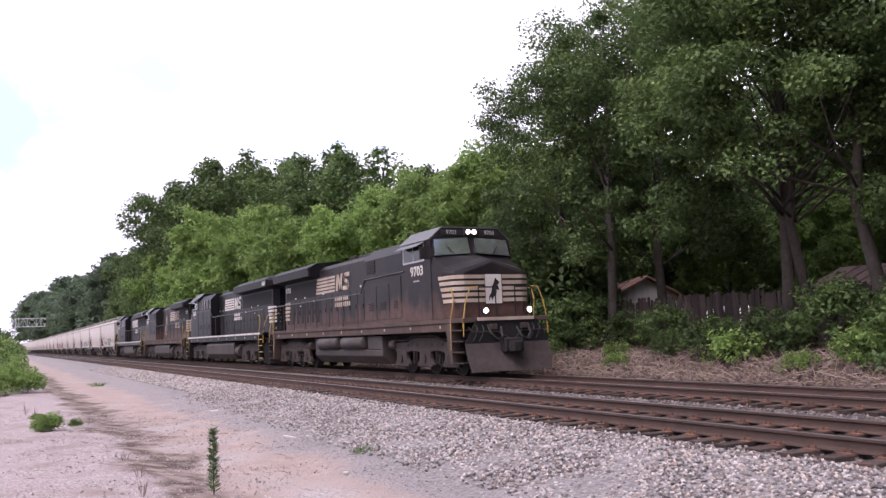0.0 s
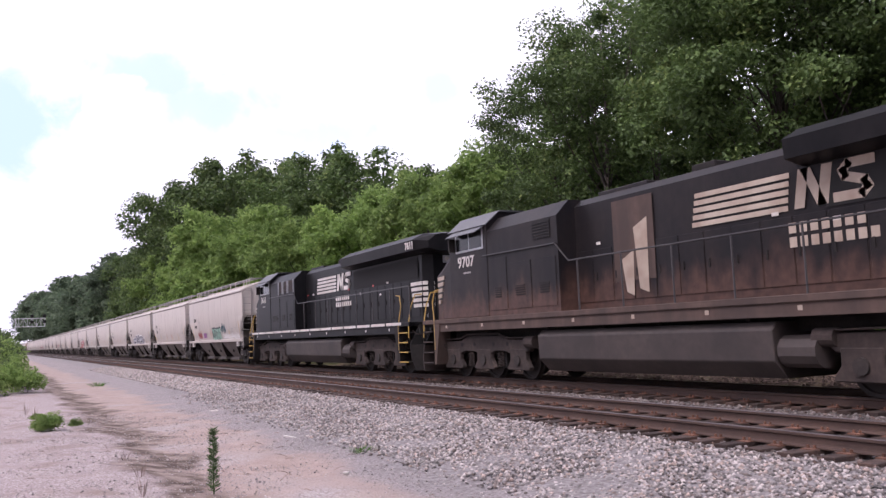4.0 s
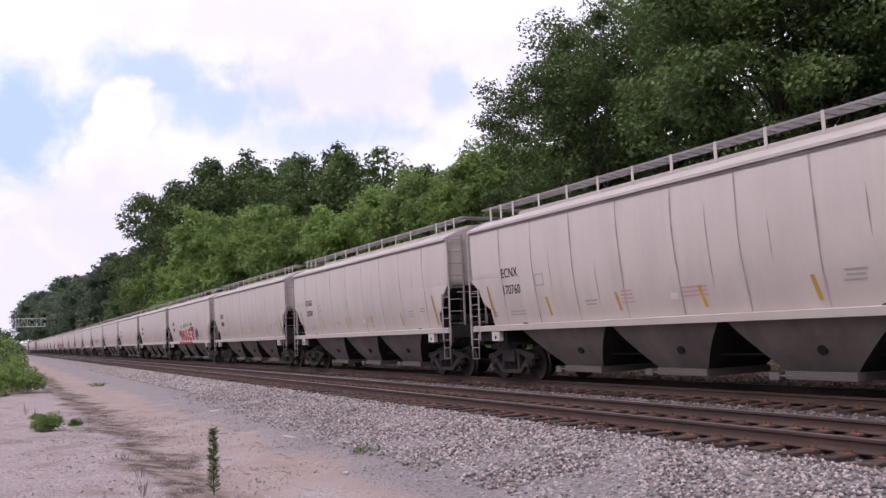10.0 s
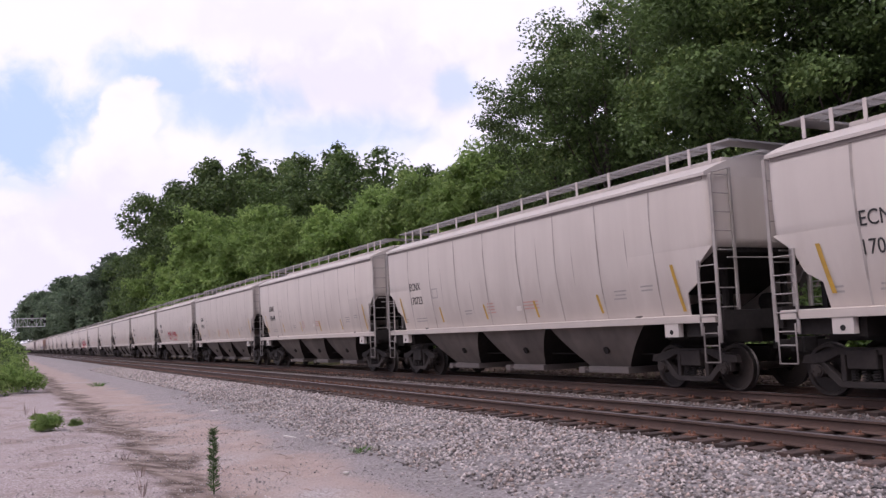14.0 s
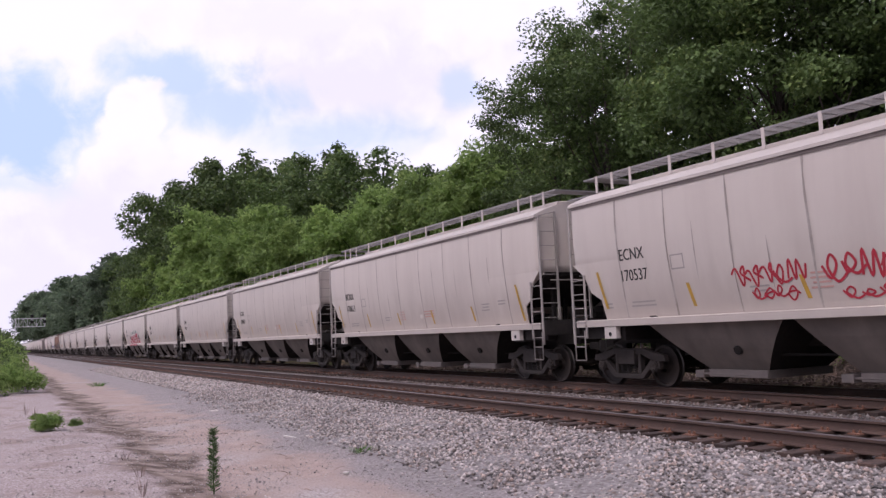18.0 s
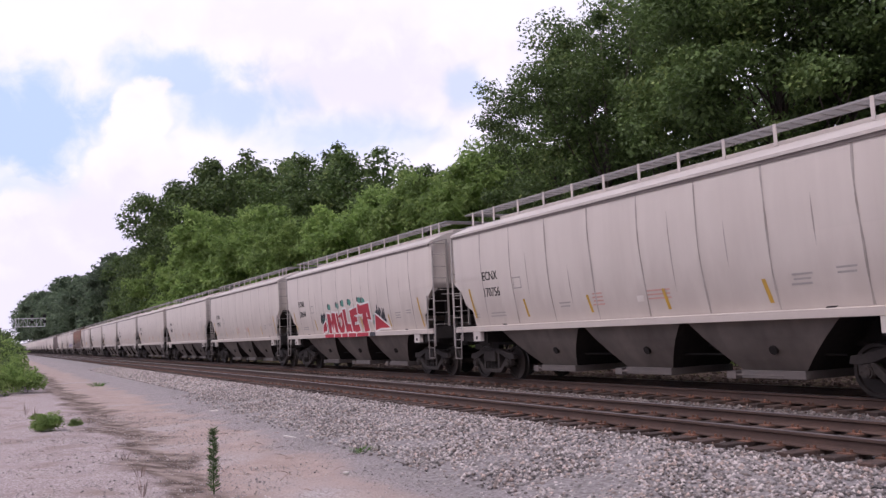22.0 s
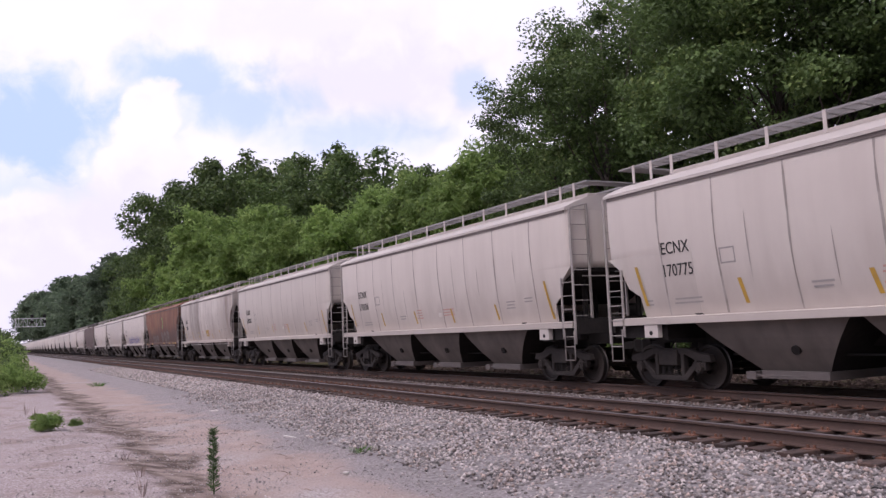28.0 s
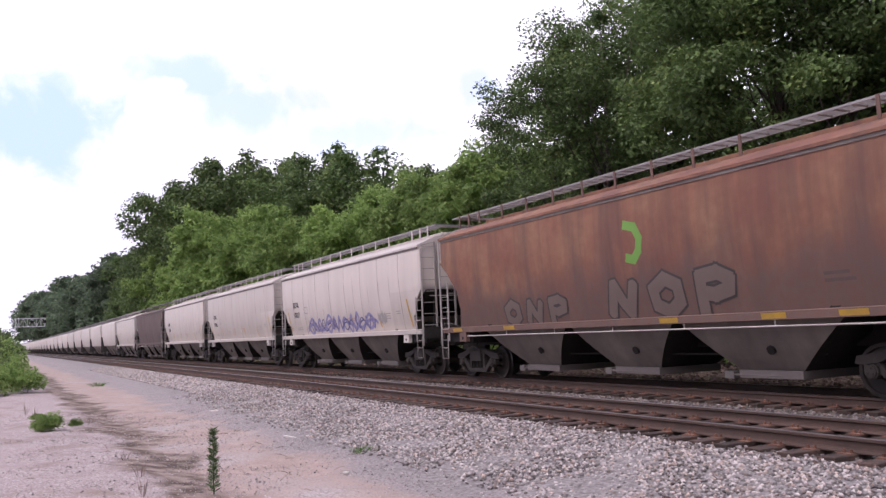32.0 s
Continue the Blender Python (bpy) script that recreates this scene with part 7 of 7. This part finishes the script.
def far_hopper():
    """The same car as it looks in the distance, in few pieces."""
    root = tagged(new("hopper_car"), "light grey covered hopper car far down the train", "hopper car", "freight cars of the train")
    bm = bmesh.new()
    loft(bm, [[(h, -w, z), (h, w, z), (-h, w, z), (-h, -w, z)] for z, h, w in ((1.48, 6.9, 1.36), (2.05, 7.0, 1.455), (2.86, 7.5, 1.565), (3.5, 7.5, 1.60), (4.25, 7.5, 1.59))])
    part("body", bm, GREY_PAINT, root)
    bm = bmesh.new()
    prism(bm, [(-1.6, 4.22), (-1.35, 4.44), (-0.6, 4.66), (0, 4.74), (0.6, 4.66), (1.35, 4.44), (1.6, 4.22)], "x", -7.5, 7.5)
    part("roof", bm, CLEAN_PAINT, root)
    bm = bmesh.new()
    box(bm, -7.2, 7.2, -1.02, 1.02, 4.93, 4.99)
    for k in range(9):
        box(bm, -7.1 + k * 1.775 - 0.04, -7.1 + k * 1.775 + 0.04, -1.0, 1.0, 4.6, 4.93)
    part("running_board", bm, BOARD, root)
    bm = bmesh.new()
    for cx in (-3.4, 0, 3.4):
        loft(bm, [[(cx - 0.5, -0.7, 0.3), (cx + 0.5, -0.7, 0.3), (cx + 0.5, 0.7, 0.3), (cx - 0.5, 0.7, 0.3)], [(cx - 1.65, -1.4, 1.5), (cx + 1.65, -1.4, 1.5), (cx + 1.65, 1.4, 1.5), (cx - 1.65, 1.4, 1.5)]])
    part("pockets", bm, POCKET_PAINT, root)
    for sx in (-1, 1):
        bm = bmesh.new()
        box(bm, *sorted((sx * 5.0, sx * 8.65)), -0.3, 0.3, 0.8, 1.4)
        box(bm, *sorted((sx * 7.35, sx * 7.6)), -1.5, 1.5, 0.6, 2.7)
        prism(bm, [(sx * 6.5 - 1.3, 0.5), (sx * 6.5 - 1.2, 0.75), (sx * 6.5 + 1.2, 0.75), (sx * 6.5 + 1.3, 0.5), (sx * 6.5 + 0.5, 0.25), (sx * 6.5 - 0.5, 0.25)], "y", -1.1, 1.1)
        for cx in (-0.9, 0.9):
            rod(bm, (sx * 6.5 + cx, -0.85, 0.46), (sx * 6.5 + cx, 0.85, 0.46), 0.46, 14)
        part("truck", bm, TRUCK_STEEL, root)
    return root


FAR_CAR = far_hopper()
NUMBERS = {1: "170591", 2: "170774", 3: "170720", 4: "170760", 5: "170781", 6: "170649", 7: "170587", 8: "170723", 9: "170648", 10: "170550", 11: "170537", 12: "170613", 13: "170734", 14: "170737", 15: "170756",
           16: "170544", 17: "170531", 18: "170602", 19: "170688", 20: "170775", 21: "170696", 22: "170732", 25: "170571", 26: "170615", 27: "170740"}
TRAIN = []      # (thing, distance of its middle behind the leading coupler, turned about)


def lettered(k):
    c = copy_thing(EMPTY_CAR, pose(0, 0, 0))
    marks(c, "ECNX", NUMBERS[k])
    return c


for k, (number, dusty, modern, wings, words) in enumerate((
        ("9703", True, False, (-9.9, -4.0), "dusty black leading diesel locomotive with lit headlights"),
        ("3664", False, True, (-10.9, -3.7), "clean black diesel locomotive running long hood first"),
        ("9707", True, False, (-9.9, -4.2), "weathered black diesel locomotive with rusty patches on its hood"),
        ("7611", False, True, (-10.9, -3.7), "black diesel locomotive with white sill stripe"))):
    lo = locomotive(words, number, dusty, modern, wings)
    if number == "9707":
        for s in (-1, 1):
            bm = bmesh.new()
            box(bm, -0.2, 1.2, *sorted((s * 0.957, s * 0.966)), 2.4, 4.3)
            part("rust_panel", bm, ROAD_DIRT, lo, "rusty brown bare hood panel")
            for a, b, z0, z1 in ((0.05, 0.35, 2.1, 3.6), (0.55, 0.8, 2.05, 2.9)):
                bm = bmesh.new()
                prism(bm, [(a, z0), (b, z0 + 0.1), (b + 0.12, z1), (a - 0.05, z1 + 0.2)], "y", *sorted((s * 0.967, s * 0.972)))
                part("peeling_patch", bm, DIRTY_STRIPE, lo, "peeling pale paint")
    TRAIN.append((lo, 11.0 + 22.0 * k, k > 0))

back = 88.0
LAST_NEAR = 29
for k in range(1, 112):
    length = {23: 17.75, 24: 17.88}.get(k, 16.93)
    if k == 23:
        c = hopper("dirty white covered hopper car with dark stains and rust streaks", WHITE_STAINED, WHITE_STAINED, tall_end=True, half=length / 2)
        small_print(c, RAKE)
        marks(c, "CGEX", "1795", -6.0)
        on_side(c, "placard", [bar(0.6, 2.0, 0.85, 0.42)], YELLOW_TAPE, -1, "yellow placard")
        on_side(c, "reflective_strip", [bar(-6.7, 2.2, 0.12, 0.9, -0.15)], YELLOW_TAPE, -1, "faded yellow reflective strip")
        for x in (-4.3, -2.2, 2.0, 4.2):
            on_side(c, "reflective_strip", [bar(x, 1.9, 0.09, 0.5, -0.1)], YELLOW_TAPE, -1, "faded yellow reflective strip")
    elif k == 24:
        c = hopper("rust-brown covered hopper car with faded graffiti", RUST_PAINT, RUST_PAINT, straight=False, tall_end=True, half=length / 2)
        for x in (-7.2, -4.29, 1.91, 4.59, 6.2, 7.1):
            on_side(c, "reflective_strip", [bar(x, 1.445, 0.55, 0.11)], YELLOW_TAPE, -1, "yellow reflective strip", 0.268)
        on_side(c, "graffiti", stroke([(0.72, 3.58), (1.02, 3.5), (1.16, 3.25), (1.1, 2.98), (0.92, 2.8), (0.72, 2.85)], 0.2), GREEN, -1, "faded green sprayed curve")
        bubble_letters(c, "faded grey graffiti with dark outline", -4.3, 1.84, 0.95, 0.62, (RING, WAVE, LOOP), FADED, DARK_LINE)
        bubble_letters(c, "faded grey graffiti with dark outline", 0.35, 1.98, 1.25, 0.85, (WAVE, RING, LOOP), FADED, DARK_LINE)
        on_side(c, "small_print", [bar(5.9, 2.0, 0.6, 0.06), bar(5.85, 2.12, 0.5, 0.06)], DARK_RUST, -1)
    elif k == 28:
        c = hopper("dark brown weathered hopper car", DARK_RUST, DARK_RUST, tall_end=True)
    elif k <= LAST_NEAR:
        c = lettered(k) if k in NUMBERS else copy_thing(EMPTY_CAR, pose(0, 0, 0))
    else:
        c = copy_thing(FAR_CAR, pose(0, 0, 0))
    if k == 1:
        tagged(c, "light grey covered hopper car with mint and white graffiti")
        piece(c, "mint green graffiti with dark lines", -0.65, 1.8, 1.45, 2.35, 4, MINT, DARK, None, 3, 0.06)
        scribble(c, "dark green tag", 2.0, 3.15, 1.95, 2.55, 7, DARK_TEAL, 4, 0.07)
        scribble(c, "white sprayed tag", 2.3, 6.3, 1.53, 1.98, 44, WHITE, 5, 0.032)
        scribble(c, "dark red tag", -5.1, -3.9, 1.6, 2.2, 5, RED, 6, 0.05)
        on_side(c, "graffiti", [blob(-2.95, 1.85, 0.62, 0.40, random.Random(2), 12), bar(-2.95, 1.84, 0.95, 0.34)], PURPLE, -1, "purple sprayed patch", 0.008)
    if k == 3:
        tagged(c, "light grey covered hopper car with large silver graffiti")
        silver_piece(c)
        scribble(c, "white sprayed tag", 2.4, 3.5, 1.5, 1.7, 9, WHITE, 9, 0.05)
        scribble(c, "white drips", 2.6, 3.3, 1.95, 2.35, 4, WHITE, 10, 0.04)
    if k == 7:
        tagged(c, "light grey covered hopper car with red and white graffiti lettering")
        wild_words(c, "red graffiti letters with white outline", -2.85, 2.25, 2.56, 3)
    if k == 16:
        tagged(c, "light grey covered hopper car with sprawling red graffiti")
        wild_words(c, "red graffiti letters with white outline", -2.5, 2.4, 2.56, 3, 0.012)
    if k == 11:
        tagged(c, "light grey covered hopper car with red scrawled tags")
        scribble(c, "red scrawled tag", -2.8, -1.2, 2.02, 2.5, 5, RED, 11, 0.045)
        scribble(c, "red scrawled tag", -2.4, -1.4, 1.72, 1.98, 4, RED, 17, 0.035)
        scribble(c, "red scrawled tag", -0.8, 1.0, 1.95, 2.5, 5, RED, 12, 0.05)
        scribble(c, "red scrawled tag", -0.5, 0.8, 1.68, 1.9, 4, RED, 18, 0.035)
    if k == 25:
        tagged(c, "light grey covered hopper car with blue and violet graffiti")
        scribble(c, "blue and violet sprayed tag", -4.2, 3.6, 1.58, 2.4, 7, VIOLET, 14, 0.13)
        scribble(c, "blue and violet sprayed tag", -4.1, 3.5, 1.62, 2.3, 9, BLUE, 16, 0.06)
        scribble(c, "dark tag", 3.9, 4.6, 1.8, 2.3, 5, LETTER_GREY, 15, 0.06)
    TRAIN.append((c, back + length / 2, False))
    back += length
for proto in (EMPTY_CAR, FAR_CAR):
    for o in (*proto.children_recursive, proto):
        bpy.data.objects.remove(o)


def head(t):
    """Where the leading coupler is at t seconds."""
    slack = float(np.interp(t, (0, 8, 13, 18, 21, 24, 27, 30), (0, 0, -0.06, 0, 0.06, 0.12, 0.06, 0)))
    return -21.63 + 15.548 * t - 0.0039 * t * t + slack

# ---- beyond the line: fence, houses, signal ----


def fence():
    root = tagged(new("wooden_fence"), "weathered grey board fence behind the trees", "fence")
    rng = random.Random(9)
    kinds = []
    for k in range(4):
        bm = bmesh.new()
        w, h = 0.068, 1.75 + 0.06 * k
        prism(bm, [(-w, 0), (w, 0), (w, h), (w * 0.4, h + 0.03), (-w, h - 0.01)], "y", -0.01, 0.012)
        kinds.append(finish(bm, "board", FENCE_WOOD))
    x = -38.0
    while x < 9:
        o = part("board", kinds[rng.randrange(4)], None, root)
        o.matrix_local = pose(x, 24.0 + 0.02 * math.sin(x), 0.55, rng.uniform(-1, 1), rng.uniform(-1.5, 1.5), 0)
        x += 0.148
    bm = bmesh.new()
    for z in (0.95, 1.95):
        box(bm, -38.1, 9.1, 24.03, 24.08, z, z + 0.09)
    part("fence_rail", bm, FENCE_WOOD, root)


def house(x, y, w, d, wall_h, ridge, turn, label, siding, roofing):
    root = tagged(new("house"), label, "house")
    bm = bmesh.new()
    prism(bm, [(-w / 2, 0), (w / 2, 0), (w / 2, wall_h), (0, ridge), (-w / 2, wall_h)], "y", -d / 2, d / 2)
    part("wall", bm, siding, root)
    for s in (-1, 1):
        bm = bmesh.new()
        e = 0.35
        sl = (ridge - wall_h) / (w / 2)
        prism(bm, [(0, ridge + 0.06), (s * (w / 2 + e), wall_h - sl * e + 0.06), (s * (w / 2 + e), wall_h - sl * e + 0.14), (0, ridge + 0.16)], "y", -d / 2 - 0.3, d / 2 + 0.3)
        rf = part("roof", bm, roofing, root)
        bm = bmesh.new()
        for k in range(int(d / 0.6)):
            yy = -d / 2 + k * 0.6
            prism(bm, [(0, ridge + 0.16), (s * (w / 2 + e), wall_h - sl * e + 0.14), (s * (w / 2 + e), wall_h - sl * e + 0.17), (0, ridge + 0.19)], "y", yy, yy + 0.04)
        part("roof_rib", bm, roofing, rf)
    for xx in (-w * 0.25, w * 0.25):
        bm = bmesh.new()
        box(bm, xx - 0.45, xx + 0.45, -d / 2 - 0.05, -d / 2 + 0.02, 1.0, 2.1)
        f = part("window", bm, STRIPE, root)
        bm = bmesh.new()
        box(bm, xx - 0.38, xx + 0.38, -d / 2 - 0.055, -d / 2 - 0.045, 1.07, 2.03)
        part("pane", bm, CAB_GLASS, f)
    root.matrix_basis = pose(x, y, 0.5, 0, 0, turn)
    return root


fence()
house(-41.3, 33.2, 6.6, 7.2, 1.95, 3.5, 84, "old grey house with a rusty tin roof behind the fence", SIDING, ROOF_RUST)
house(-17.9, 28.0, 4.0, 6.0, 1.85, 2.55, 90, "small weathered shed with a brown tin roof", FENCE_WOOD, ROOF_RUST)


def signal_bridge(x):
    """A cantilever truss over the tracks, with signal heads."""
    off = bend(x)[0]
    root = tagged(new("signal_bridge"), "silver cantilever signal bridge over the tracks", "signal bridge")
    y0, y1 = 3.4, 12.3
    bm = bmesh.new()
    for dx in (-0.45, 0.45):
        for dy in (-0.45, 0.45):
            rod(bm, (x + dx, y0 + dy, -0.6), (x + dx, y0 + dy, 11.3), 0.11, 6)
        for k in range(6):
            rod(bm, (x + dx, y0 - 0.45, k * 1.85), (x + dx, y0 + 0.45, k * 1.85 + 1.85), 0.06, 4)
    part("mast", bm, BRIDGE_STEEL, root)
    bm = bmesh.new()
    for dx in (-0.45, 0.45):
        for z in (8.7, 11.3):
            rod(bm, (x + dx, y0, z), (x + dx, y1, z), 0.10, 5)
        n = 7
        for k in range(n):
            a, b = y0 + (y1 - y0) * k / n, y0 + (y1 - y0) * (k + 1) / n
            rod(bm, (x + dx, a, 8.7 if k % 2 else 11.3), (x + dx, b, 11.3 if k % 2 else 8.7), 0.06, 4)
            rod(bm, (x + dx, b, 8.7), (x + dx, b, 11.3), 0.06, 4)
    part("truss", bm, BRIDGE_STEEL, root)
    for y in (NEAR - off - 0.5, FAR - off - 1.2):
        for z in (10.2, 12.0):
            bm = bmesh.new()
            rod(bm, (x + 0.5, y, z), (x + 0.62, y, z), 0.55, 14)
            h = part("signal_head", bm, DARK_GAP, root)
            bm = bmesh.new()
            rod(bm, (x + 0.62, y, z), (x + 0.8, y, z), 0.14, 8)
            part("lens_hood", bm, UNDER, h)
    bm = bmesh.new()
    for y in (NEAR - off - 0.5, FAR - off - 1.2):
        rod(bm, (x + 0.45, y, 8.7), (x + 0.45, y, 12.6), 0.07, 5)
    part("signal_post", bm, BRIDGE_STEEL, root)


signal_bridge(-300)


def pole(x, y, h):
    root = tagged(new("utility_pole"), "thin weathered post behind the brush", "pole")
    bm = bmesh.new()
    rod(bm, (x, y, 0), (x, y, h), 0.08, 8, 0.06)
    part("post", bm, FENCE_WOOD, root)


pole(-27.4, 22.0, 4.0)

# ---- weeds and litter ----


def tall_weed(x, y, h):
    """A single stalk thick with narrow leaves."""
    root = tagged(new("weed"), "tall narrow green weed standing in the gravel", "weed")
    z = lift(x, y)
    rng = np.random.default_rng(4)
    bm = bmesh.new()
    tube(bm, [(x, y, z - 0.05), (x + 0.005, y, z + h * 0.5), (x - 0.01, y, z + h)], [0.009, 0.007, 0.003], 5)
    part("stalk", bm, LEAF_DARK, root)
    n = 560
    t = rng.uniform(0.03, 1, n)
    a = rng.uniform(0, math.tau, n)
    r = 0.05 * (1.15 - t) ** 0.4 * rng.uniform(0.7, 1.2, n)
    c = np.stack([x + np.cos(a) * r, y + np.sin(a) * r, z + t * h + 0.02], -1)
    tipv = np.stack([np.cos(a), np.sin(a), np.full(n, 0.5)], -1)
    tipv /= np.linalg.norm(tipv, axis=1, keepdims=True)
    side = np.cross(tipv, rng.normal(size=(n, 3)))
    side /= np.linalg.norm(side, axis=1, keepdims=True)
    L = (0.055 * rng.uniform(0.7, 1.2, n))[:, None]
    v = np.stack([c - tipv * L, c + side * 0.005, c + tipv * L, c - side * 0.005], 1).reshape(-1, 3)
    part("foliage", big_mesh("foliage", v, np.arange(n * 4).reshape(n, 4), LEAF_DARK), None, root)


def tuft(label, x, y, r, h, n, material, seed, blade=0.008, name="weed", category="weed"):
    """A clump of upright blades and small leaves."""
    root = tagged(new(name), label, category)
    rng = np.random.default_rng(seed)
    z = lift(x, y)
    a, d = rng.uniform(0, math.tau, n), r * np.sqrt(rng.uniform(0, 1, n))
    base = np.stack([x + np.cos(a) * d * 0.5, y + np.sin(a) * d * 0.5, np.full(n, z - 0.02)], -1)
    hh = h * rng.uniform(0.4, 1.0, n)
    tip = base + np.stack([np.cos(a) * d * 0.9 + rng.normal(0, 0.03, n), np.sin(a) * d * 0.9 + rng.normal(0, 0.03, n), hh], -1)
    mid = (base + tip) / 2 + np.array([0, 0, 1]) * (hh * 0.12)[:, None]
    s = np.stack([-np.sin(a), np.cos(a), np.zeros(n)], -1) * (blade * rng.uniform(0.6, 1.4, n))[:, None]
    v = np.stack([base - s * 0.6, base + s * 0.6, mid + s, mid - s, tip + s * 0.2, tip - s * 0.2], 1)
    k = np.arange(n)[:, None] * 6
    f = np.concatenate([k + np.array([0, 1, 2, 3]), k + np.array([3, 2, 4, 5])])
    part("foliage", big_mesh("foliage", v.reshape(-1, 3), f, material), None, root)
    return root


tall_weed(-10.96, 2.37, 0.79)
for k, (x, y, r, h) in enumerate(((-9.8, 1.35, 0.1, 0.22), (-10.8, 1.5, 0.08, 0.3), (-12.4, 1.7, 0.12, 0.25), (-9.1, 1.7, 0.06, 0.2), (-14.5, 1.75, 0.1, 0.2), (-24.0, 0.75, 0.1, 0.5), (-26.0, 0.6, 0.08, 0.4))):
    tuft("dry brown weed stalks in the gravel", x, y, r, h, 9, TWIG, 20 + k, 0.005)
tuft("sparse green grass at the ballast foot", -13.3, 5.3, 0.25, 0.12, 60, LEAF_WEED, 41, 0.006)
tuft("sparse green grass at the ballast foot", -45, 4.2, 0.5, 0.25, 60, LEAF_WEED, 42, 0.02)


def litter(name, label, n, x0, x1, y0, y1, material, length, wide, seed, up=0.35):
    """Dead stems and leaves lying about the bank."""
    rng = np.random.default_rng(seed)
    x, y = rng.uniform(x0, x1, n), rng.uniform(y0, y1, n)
    z = np.array([lift(a, b) for a, b in zip(x, y)]) + rng.uniform(0, 0.22, n)
    c = np.stack([x, y, z], -1)
    d = np.stack([rng.normal(size=n), rng.normal(size=n) * 0.5, rng.normal(size=n) * up], -1)
    d /= np.linalg.norm(d, axis=1, keepdims=True)
    s = np.cross(d, np.array([0.3, -1, 0.5]))
    s /= np.linalg.norm(s, axis=1, keepdims=True)
    L, w = (length * rng.uniform(0.3, 1.2, n))[:, None], wide
    bow = np.array([0, 0, 1.0]) * L * 0.15
    v = np.stack([c - d * L - s * w * 0.5, c - d * L + s * w * 0.5, c + bow + s * w, c + bow - s * w, c + d * L + s * w * 0.3, c + d * L - s * w * 0.3], 1)
    k = np.arange(n)[:, None] * 6
    f = np.concatenate([k + np.array([0, 1, 2, 3]), k + np.array([3, 2, 4, 5])])
    tagged(new(name, big_mesh(name, v.reshape(-1, 3), f, material)), label, "brush", kind="stuff")


litter("dead_brush", "tangle of dead brown stems on the bank", 5200, -45, 2, 16.9, 20.4, TWIG, 0.45, 0.009, 1, 0.5)
litter("leaf_litter", "dry brown leaves and trash wood on the bank", 12000, -45, 2, 16.7, 21.0, DRY_LEAF, 0.08, 0.04, 2)
litter("yard_litter", "broken twigs and splinters in the gravel", 160, -20, -5, -2, 5.0, TWIG, 0.10, 0.006, 3, 0.1)


def scrap(label, x, y, dx, dy, h, turn):
    bm = bmesh.new()
    prism(bm, [(-dx, -dy), (dx, -dy * 0.8), (dx * 0.9, dy), (-dx * 0.95, dy * 0.9)], "z", 0, h)
    ob = new("scrap", finish(bm, "scrap", STRIPE, 0.002))
    ob.matrix_basis = pose(x, y, lift(x, y) + 0.005, 3, 2, turn)
    tagged(ob, label, "litter")


scrap("pale strip of wood lying on the dirt", -16.3, 5.0, 0.22, 0.02, 0.02, 15)
scrap("small white scrap lying in the gravel", -11.4, 4.3, 0.035, 0.03, 0.03, 40)
scrap("white scrap of paper on the dirt", -23.9, 5.2, 0.12, 0.04, 0.03, 70)
scrap("broken slab of old concrete in the gravel", -9.9, 1.05, 0.14, 0.05, 0.05, 30)
scrap("small white scrap lying in the gravel", -9.0, 3.9, 0.03, 0.02, 0.02, 10)


# ---- what moves ----


def motions():
    beats = [2.0 * k for k in range(17)]
    for thing, behind, turned in TRAIN:
        rows = []
        for t in beats:
            m = on_track(head(t) - behind, FAR)
            rows.append((t, m @ Matrix.Rotation(math.pi, 4, "Z") if turned else m))
        walk(thing, rows)
    # wheels roll while they are close enough to be seen turning
    for thing, behind, turned in TRAIN[:4 + LAST_NEAR]:
        for w in [o for o in thing.children_recursive if o.name.startswith("wheelset")]:
            at, r = w.location.copy(), w.location.z
            side = -1 if turned else 1
            x0 = -behind + side * at.x
            t0 = max(0.0, (-46.0 - x0 + 21.6) / 15.55)
            t1 = min(32.0, (2.0 - x0 + 21.6) / 15.4)
            if t0 >= t1:
                continue
            rows = [(0.0, pose(*at))] if t0 > 0.04 else []
            n0, n1 = math.ceil(t0 * FPS), math.floor(t1 * FPS)
            for n in range(n0, n1 + 1):
                t = n / FPS
                rows.append((t, Matrix.Translation(at) @ Matrix.Rotation(side * (head(t) - head(n0 / FPS)) / r, 4, "Y")))
            if rows[-1][0] < 31.99:
                rows.append((32.0, rows[-1][1]))
            walk(w, rows)
    # clouds drift slowly across
    walk(SKY, [(t, pose(0, 0, 0, 0, 0, -2.9 * t / 32.0)) for t in beats])


motions()
